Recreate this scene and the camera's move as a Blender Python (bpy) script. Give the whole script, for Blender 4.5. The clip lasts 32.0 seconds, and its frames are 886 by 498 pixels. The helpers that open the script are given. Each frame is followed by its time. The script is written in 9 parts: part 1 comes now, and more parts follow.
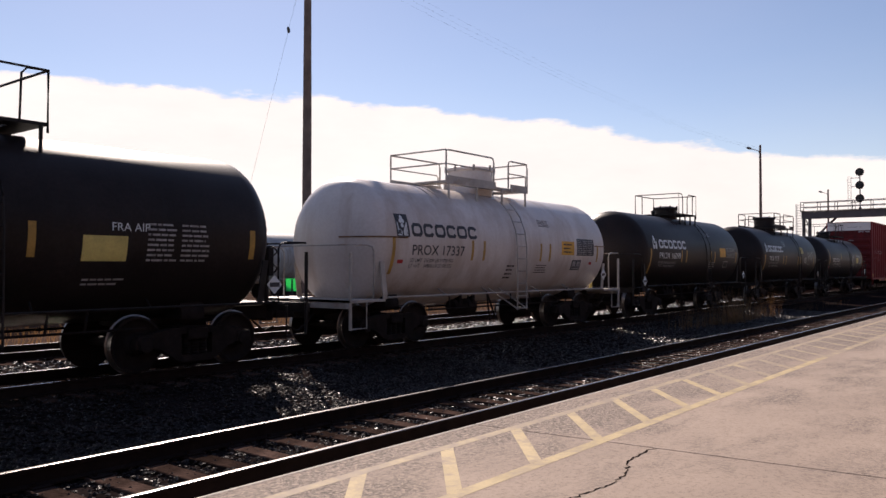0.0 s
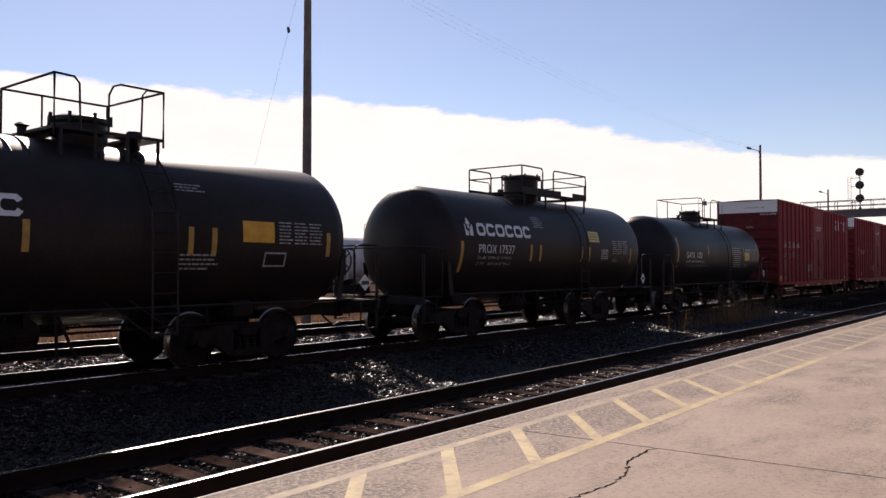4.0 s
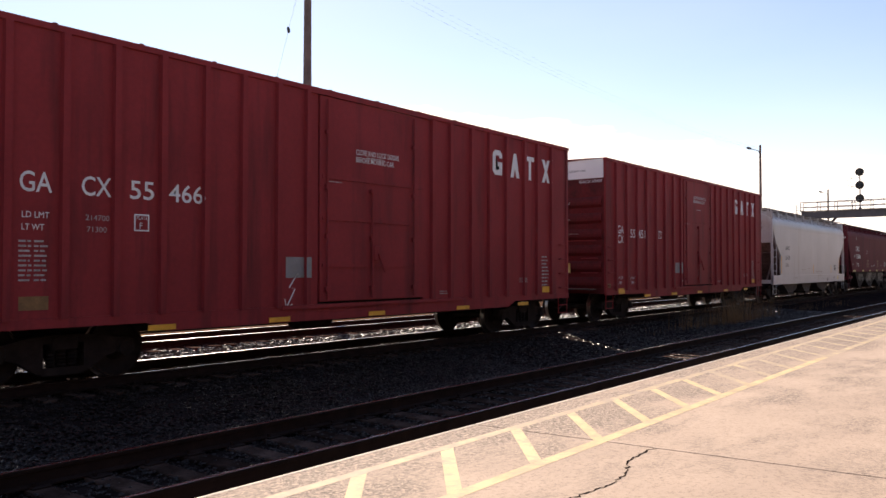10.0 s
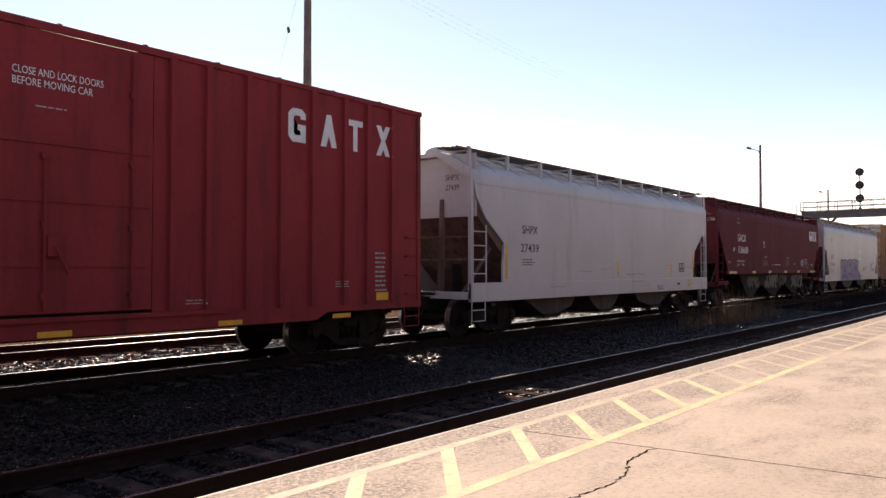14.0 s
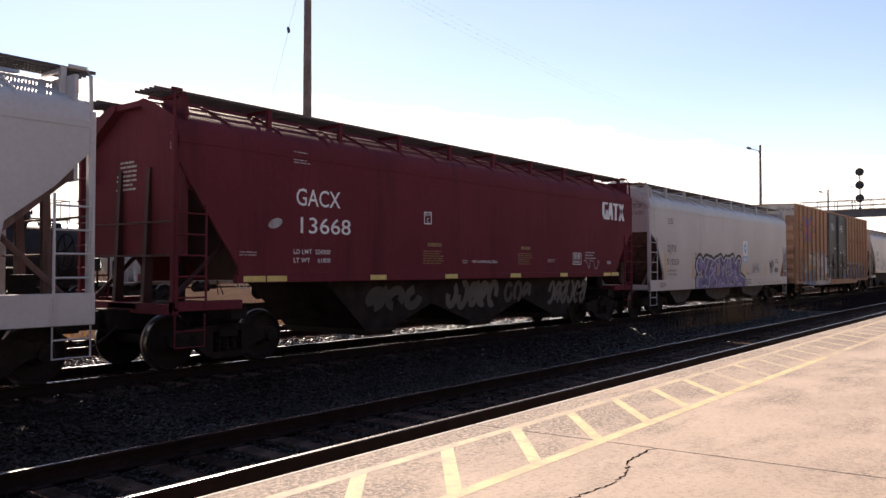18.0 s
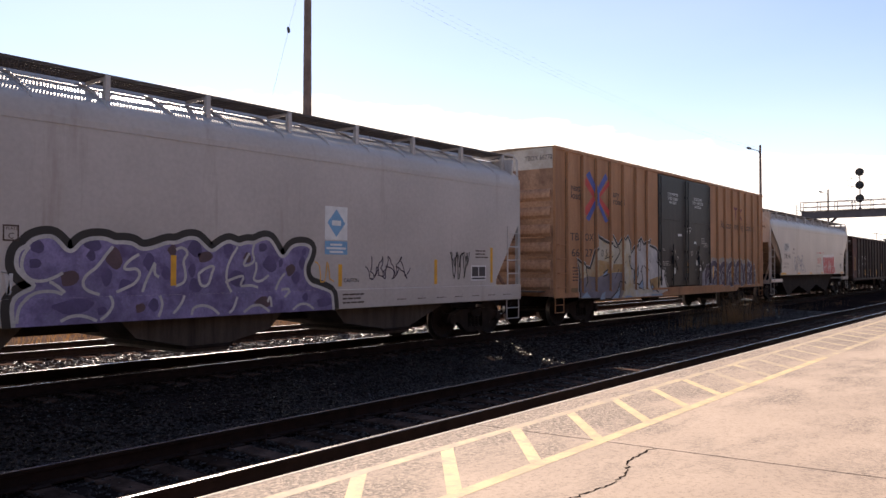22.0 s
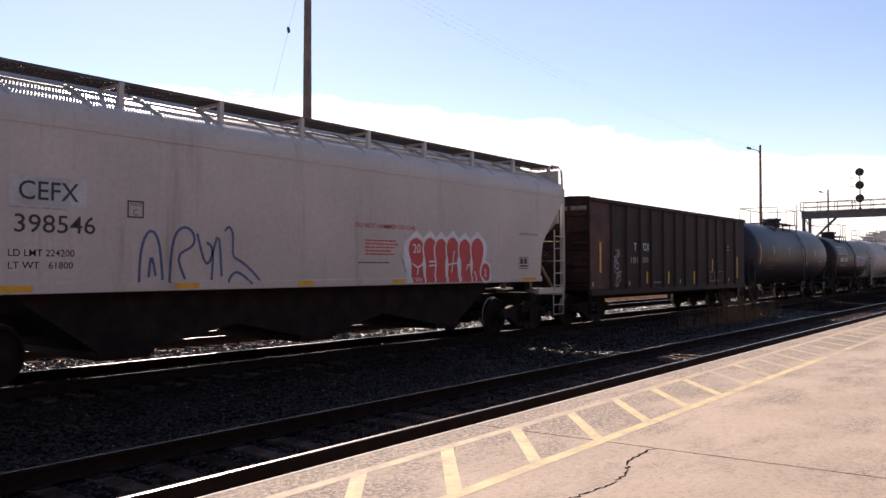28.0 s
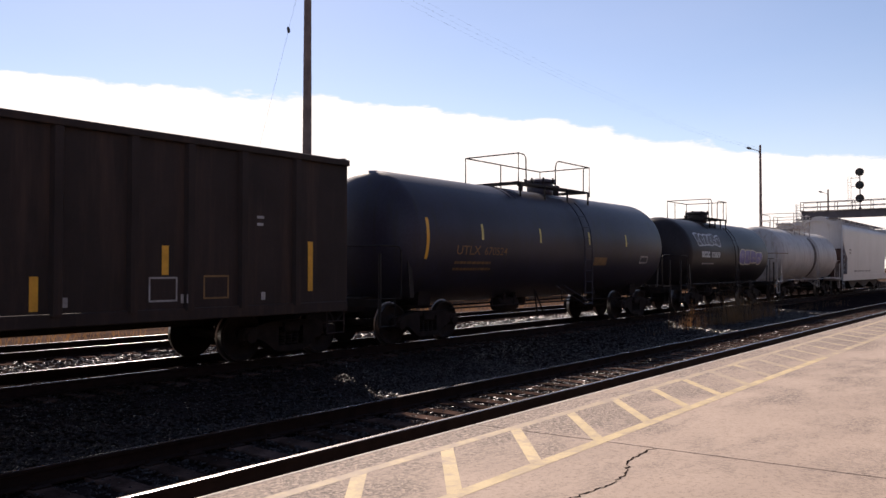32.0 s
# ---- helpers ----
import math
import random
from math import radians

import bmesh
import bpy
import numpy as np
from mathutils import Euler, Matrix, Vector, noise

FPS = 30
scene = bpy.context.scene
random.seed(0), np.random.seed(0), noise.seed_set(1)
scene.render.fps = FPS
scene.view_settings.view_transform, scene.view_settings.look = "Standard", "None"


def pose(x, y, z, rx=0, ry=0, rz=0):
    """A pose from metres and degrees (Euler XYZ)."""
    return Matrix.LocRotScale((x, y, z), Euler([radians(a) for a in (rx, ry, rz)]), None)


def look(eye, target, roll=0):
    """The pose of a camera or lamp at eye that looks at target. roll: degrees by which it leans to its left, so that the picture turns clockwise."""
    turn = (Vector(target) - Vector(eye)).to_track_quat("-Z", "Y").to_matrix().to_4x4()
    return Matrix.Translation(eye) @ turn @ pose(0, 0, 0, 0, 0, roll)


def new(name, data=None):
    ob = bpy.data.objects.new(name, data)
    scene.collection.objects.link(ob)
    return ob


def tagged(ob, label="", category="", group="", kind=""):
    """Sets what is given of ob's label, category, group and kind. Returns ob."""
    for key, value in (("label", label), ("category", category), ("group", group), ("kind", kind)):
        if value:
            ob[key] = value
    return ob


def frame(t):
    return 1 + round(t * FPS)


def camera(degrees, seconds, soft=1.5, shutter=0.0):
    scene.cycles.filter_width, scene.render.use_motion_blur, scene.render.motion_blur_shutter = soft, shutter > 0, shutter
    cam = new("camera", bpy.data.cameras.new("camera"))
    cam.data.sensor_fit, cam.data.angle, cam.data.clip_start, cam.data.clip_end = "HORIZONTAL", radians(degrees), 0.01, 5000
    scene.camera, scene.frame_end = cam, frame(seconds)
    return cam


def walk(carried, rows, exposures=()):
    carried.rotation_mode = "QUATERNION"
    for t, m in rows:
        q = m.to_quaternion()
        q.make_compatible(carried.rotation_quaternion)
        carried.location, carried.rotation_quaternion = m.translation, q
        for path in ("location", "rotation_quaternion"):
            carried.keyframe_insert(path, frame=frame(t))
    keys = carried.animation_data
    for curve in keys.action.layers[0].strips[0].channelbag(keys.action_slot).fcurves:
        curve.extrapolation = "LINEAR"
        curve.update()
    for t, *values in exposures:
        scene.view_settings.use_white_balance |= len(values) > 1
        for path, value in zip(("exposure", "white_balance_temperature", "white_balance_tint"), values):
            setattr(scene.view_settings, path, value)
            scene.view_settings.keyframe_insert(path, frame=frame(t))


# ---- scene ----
# ------------------------------------------------------------------ camera
EYE = (0.0, 0.0, 1.71)
cam = camera(58.73, 32.0, soft=1.5)
YAW, PITCH = radians(38.242), radians(1.349)
AIM = (EYE[0] + math.cos(YAW) * math.cos(PITCH), EYE[1] + math.sin(YAW) * math.cos(PITCH), EYE[2] + math.sin(PITCH))
VIEW = look(EYE, AIM, 0.05)
walk(cam, [(0.0, VIEW), (32.0, VIEW)],
     exposures=[(0.0, 0.39, 7030, 19), (3.5, 0.42, 7030, 19), (6.5, 0.52, 6980, 19), (8.5, 0.87, 7230, 18), (10.0, 1.12, 7580, 17), (13.0, 1.19, 7680, 17),
                (16.5, 1.09, 7530, 17), (19.0, 1.09, 7480, 17), (22.0, 1.09, 7430, 17), (25.5, 1.12, 7430, 17), (27.5, 0.93, 7230, 18), (28.5, 0.87, 7180, 18),
                (30.0, 0.66, 7130, 19), (32.0, 0.62, 7130, 19)])

# ------------------------------------------------------------------ sun and sky
SUN_AZ, SUN_EL = radians(54.0), radians(34.3)
sun = new("sun", bpy.data.lights.new("sun", "SUN"))
sun.data.energy, sun.data.angle, sun.data.color = 5.0, radians(0.6), (1.0, 0.93, 0.84)
sun.matrix_world = look((0, 0, 30), (-math.cos(SUN_AZ) * math.cos(SUN_EL), -math.sin(SUN_AZ) * math.cos(SUN_EL), 30 - math.sin(SUN_EL)))


def make_world():
    world = bpy.data.worlds.new("daylight")
    scene.world = world
    world.use_nodes = True
    nt = world.node_tree
    nt.nodes.clear()
    N, L = nt.nodes.new, nt.links.new

    def m(op, a, b=None, c=None, clamp=False):
        n = N("ShaderNodeMath")
        n.operation, n.use_clamp = op, clamp
        for i, v in enumerate((a, b, c)):
            if v is None:
                continue
            if isinstance(v, (int, float)):
                n.inputs[i].default_value = v
            else:
                L(v, n.inputs[i])
        return n.outputs[0]

    sky = N("ShaderNodeTexSky")
    sky.sky_type, sky.sun_disc = "NISHITA", False
    sky.sun_elevation, sky.sun_rotation = SUN_EL, radians(90) - SUN_AZ
    sky.air_density, sky.dust_density, sky.ozone_density = 1.0, 0.12, 1.6
    tc = N("ShaderNodeTexCoord")
    xyz = N("ShaderNodeSeparateXYZ")
    L(tc.outputs["Generated"], xyz.inputs[0])
    el = m("MULTIPLY", m("ARCSINE", xyz.outputs[2]), 57.2958)
    az = m("MULTIPLY", m("ARCTAN2", xyz.outputs[1], xyz.outputs[0]), 57.2958)
    azc = m("MINIMUM", m("MAXIMUM", az, 0.0), 85.0)
    edge = m("ADD", m("ADD", 4.5, m("MULTIPLY", azc, 0.278)), m("MULTIPLY", m("MULTIPLY", azc, azc), -0.00239))
    # ragged cloud edge, stretched along the horizon
    stretch = N("ShaderNodeMapping")
    stretch.inputs["Scale"].default_value = (1.0, 1.0, 3.2)
    L(tc.outputs["Generated"], stretch.inputs[0])
    n1 = N("ShaderNodeTexNoise")
    n1.inputs["Scale"].default_value, n1.inputs["Detail"].default_value, n1.inputs["Roughness"].default_value = 5.0, 8.0, 0.62
    L(stretch.outputs[0], n1.inputs["Vector"])
    ragged = m("ADD", edge, m("MULTIPLY", m("SUBTRACT", n1.outputs[0], 0.5), 5.6))
    cover = m("MULTIPLY", m("SUBTRACT", ragged, el), 2.0, clamp=True)
    # thin veil high up and inside the bank
    n2 = N("ShaderNodeTexNoise")
    n2.inputs["Scale"].default_value, n2.inputs["Detail"].default_value = 2.2, 6.0
    L(stretch.outputs[0], n2.inputs["Vector"])
    veil = m("MULTIPLY", m("SUBTRACT", n2.outputs[0], 0.40), 1.2, clamp=True)
    cloud = N("ShaderNodeMixRGB")
    cloud.inputs[1].default_value, cloud.inputs[2].default_value = (9.8, 9.6, 9.5, 1), (12.6, 12.4, 12.0, 1)
    L(n1.outputs[0], cloud.inputs[0])
    tint = N("ShaderNodeMixRGB")
    tint.blend_type, tint.inputs[0].default_value, tint.inputs[2].default_value = "MULTIPLY", 1.0, (1.15, 1.13, 1.21, 1)
    L(sky.outputs[0], tint.inputs[1])
    mix1, mix2 = N("ShaderNodeMixRGB"), N("ShaderNodeMixRGB")
    L(m("MULTIPLY", veil, 0.12), mix1.inputs[0])
    L(tint.outputs[0], mix1.inputs[1])
    L(cloud.outputs[0], mix1.inputs[2])
    L(m("MULTIPLY", cover, 0.95), mix2.inputs[0])
    L(mix1.outputs[0], mix2.inputs[1])
    L(cloud.outputs[0], mix2.inputs[2])
    bg, out = N("ShaderNodeBackground"), N("ShaderNodeOutputWorld")
    bg.inputs[1].default_value = 0.07
    L(mix2.outputs[0], bg.inputs[0])
    L(bg.outputs[0], out.inputs[0])


make_world()


# ------------------------------------------------------------------ materials
def paint(name, color, rough=0.5, metal=0.0, var=0.25, scale=1.2, grain=30.0, dirt=None, dirt_amount=0.0, streak=False, bump=0.15, spec=0.5,
          random_tint=0.0, dirt_scale=1.6, speckle=0.0):
    """A surface with broad and fine variation, optional dirt patches or vertical streaks, and fine relief."""
    mt = bpy.data.materials.new(name)
    mt.use_nodes = True
    nt = mt.node_tree
    N, L = nt.nodes.new, nt.links.new
    bsdf = nt.nodes["Principled BSDF"]
    bsdf.inputs["Metallic"].default_value = metal
    bsdf.inputs["Specular IOR Level"].default_value = spec
    tc = N("ShaderNodeTexCoord")
    broad, fine = N("ShaderNodeTexNoise"), N("ShaderNodeTexNoise")
    broad.inputs["Scale"].default_value, broad.inputs["Detail"].default_value = scale, 6
    fine.inputs["Scale"].default_value, fine.inputs["Detail"].default_value = grain, 4
    L(tc.outputs["Object"], broad.inputs["Vector"])
    L(tc.outputs["Object"], fine.inputs["Vector"])
    c = Vector(color)
    ramp = N("ShaderNodeValToRGB")
    ramp.color_ramp.elements[0].position, ramp.color_ramp.elements[1].position = 0.3, 0.7
    ramp.color_ramp.elements[0].color = (*(c * (1 - var)), 1)
    ramp.color_ramp.elements[1].color = (*[min(1, v * (1 + var * 0.6)) for v in c], 1)
    L(broad.outputs[0], ramp.inputs[0])
    mul = N("ShaderNodeMixRGB")
    mul.blend_type, mul.inputs[0].default_value = "OVERLAY", min(0.6, var * 1.2)
    L(ramp.outputs[0], mul.inputs[1])
    L(fine.outputs[0], mul.inputs[2])
    col = mul.outputs[0]
    if dirt:
        dn = N("ShaderNodeTexNoise")
        dn.inputs["Detail"].default_value, dn.inputs["Roughness"].default_value = 8, 0.65
        mp = N("ShaderNodeMapping")
        mp.inputs["Scale"].default_value = (3.0, 3.0, 0.28) if streak else (1.0, 1.0, 1.0)
        dn.inputs["Scale"].default_value = dirt_scale
        L(tc.outputs["Object"], mp.inputs[0])
        L(mp.outputs[0], dn.inputs["Vector"])
        dr = N("ShaderNodeValToRGB")
        dr.color_ramp.elements[0].position, dr.color_ramp.elements[1].position = 0.62 - 0.35 * dirt_amount, 0.80 - 0.2 * dirt_amount
        L(dn.outputs[0], dr.inputs[0])
        dm = N("ShaderNodeMixRGB")
        dm.inputs[2].default_value = (*dirt, 1)
        L(dr.outputs[0], dm.inputs[0])
        L(col, dm.inputs[1])
        col = dm.outputs[0]
    if speckle:
        vo, vr, vm = N("ShaderNodeTexVoronoi"), N("ShaderNodeValToRGB"), N("ShaderNodeMixRGB")
        vo.inputs["Scale"].default_value = 55.0
        L(tc.outputs["Object"], vo.inputs["Vector"])
        vr.color_ramp.elements[0].position, vr.color_ramp.elements[1].position = 0.10, 0.45
        vr.color_ramp.elements[0].color, vr.color_ramp.elements[1].color = (1 - speckle, 1 - speckle, 1 - speckle, 1), (1, 1, 1, 1)
        L(vo.outputs["Distance"], vr.inputs[0])
        vm.blend_type, vm.inputs[0].default_value = "MULTIPLY", 1.0
        L(col, vm.inputs[1])
        L(vr.outputs[0], vm.inputs[2])
        col = vm.outputs[0]
    if random_tint:
        info, hsv, mr = N("ShaderNodeObjectInfo"), N("ShaderNodeHueSaturation"), N("ShaderNodeMapRange")
        mr.inputs["To Min"].default_value, mr.inputs["To Max"].default_value = 1 - random_tint, 1 + random_tint
        L(info.outputs["Random"], mr.inputs[0])
        L(mr.outputs[0], hsv.inputs["Value"])
        L(col, hsv.inputs["Color"])
        col = hsv.outputs[0]
    L(col, bsdf.inputs["Base Color"])
    rr = N("ShaderNodeMapRange")
    rr.inputs["To Min"].default_value, rr.inputs["To Max"].default_value = max(0.05, rough - 0.12), min(1, rough + 0.12)
    L(fine.outputs[0], rr.inputs[0])
    L(rr.outputs[0], bsdf.inputs["Roughness"])
    if bump:
        bp = N("ShaderNodeBump")
        bp.inputs["Strength"].default_value, bp.inputs["Distance"].default_value = bump, 0.02
        L(fine.outputs[0], bp.inputs["Height"])
        L(bp.outputs[0], bsdf.inputs["Normal"])
    return mt


def worn_concrete():
    """Pinkish trowelled concrete, worn down to its dark aggregate in patches and along the painted strip."""
    mt = bpy.data.materials.new("concrete")
    mt.use_nodes = True
    nt = mt.node_tree
    N, L = nt.nodes.new, nt.links.new
    bsdf = nt.nodes["Principled BSDF"]
    bsdf.inputs["Roughness"].default_value = 0.88
    tc = N("ShaderNodeTexCoord")

    def noise(scale, detail, rough, stretch=(1, 1, 1)):
        mp, nz = N("ShaderNodeMapping"), N("ShaderNodeTexNoise")
        mp.inputs["Scale"].default_value = stretch
        nz.inputs["Scale"].default_value, nz.inputs["Detail"].default_value, nz.inputs["Roughness"].default_value = scale, detail, rough
        L(tc.outputs["Object"], mp.inputs[0])
        L(mp.outputs[0], nz.inputs["Vector"])
        return nz.outputs[0]

    def ramp(value, p0, c0, p1, c1):
        r = N("ShaderNodeValToRGB")
        r.color_ramp.elements[0].position, r.color_ramp.elements[1].position = p0, p1
        r.color_ramp.elements[0].color, r.color_ramp.elements[1].color = (*c0, 1), (*c1, 1)
        L(value, r.inputs[0])
        return r.outputs[0]

    def calc(op, a, b):
        m = N("ShaderNodeMath")
        m.operation = op
        for k, v in enumerate((a, b)):
            if isinstance(v, float):
                m.inputs[k].default_value = v
            else:
                L(v, m.inputs[k])
        return m.outputs[0]

    def mix(kind, f, a, b):
        m = N("ShaderNodeMixRGB")
        m.blend_type = kind
        for k, v in enumerate((f, a, b)):
            if isinstance(v, float):
                m.inputs[k].default_value = v
            else:
                L(v, m.inputs[k])
        return m.outputs[0]

    skin = ramp(noise(0.7, 6, 0.55), 0.32, (0.275, 0.207, 0.162), 0.68, (0.345, 0.262, 0.205))
    skin = mix("MULTIPLY", 1.0, skin, ramp(noise(24.0, 6, 0.85), 0.38, (0.66, 0.64, 0.62), 0.50, (1.06, 1.06, 1.06)))
    stone = ramp(noise(21.0, 7, 0.9), 0.43, (0.062, 0.046, 0.038), 0.60, (0.365, 0.276, 0.216))
    # the strip between the painted lines has lost most of its skin
    xyz = N("ShaderNodeSeparateXYZ")
    L(tc.outputs["Object"], xyz.inputs[0])
    band = N("ShaderNodeMapRange")
    band.inputs["From Min"].default_value, band.inputs["From Max"].default_value = 3.45, 3.95
    band.inputs["To Min"].default_value, band.inputs["To Max"].default_value = 0.0, 0.12
    L(calc("ADD", xyz.outputs["Y"], calc("MULTIPLY", noise(1.3, 5, 0.6), 0.5)), band.inputs[0])
    wear = calc("ADD", noise(0.85, 10, 0.72, (0.55, 1.15, 1.0)), band.outputs[0])
    col = mix("MIX", ramp(wear, 0.47, (0, 0, 0), 0.64, (1, 1, 1)), skin, stone)
    info, hsv, mr = N("ShaderNodeObjectInfo"), N("ShaderNodeHueSaturation"), N("ShaderNodeMapRange")
    mr.inputs["To Min"].default_value, mr.inputs["To Max"].default_value = 0.96, 1.04
    L(info.outputs["Random"], mr.inputs[0])
    L(mr.outputs[0], hsv.inputs["Value"])
    L(col, hsv.inputs["Color"])
    L(hsv.outputs[0], bsdf.inputs["Base Color"])
    bp = N("ShaderNodeBump")
    bp.inputs["Strength"].default_value, bp.inputs["Distance"].default_value = 0.35, 0.008
    L(noise(85.0, 2, 0.8), bp.inputs["Height"])
    L(bp.outputs[0], bsdf.inputs["Normal"])
    return mt


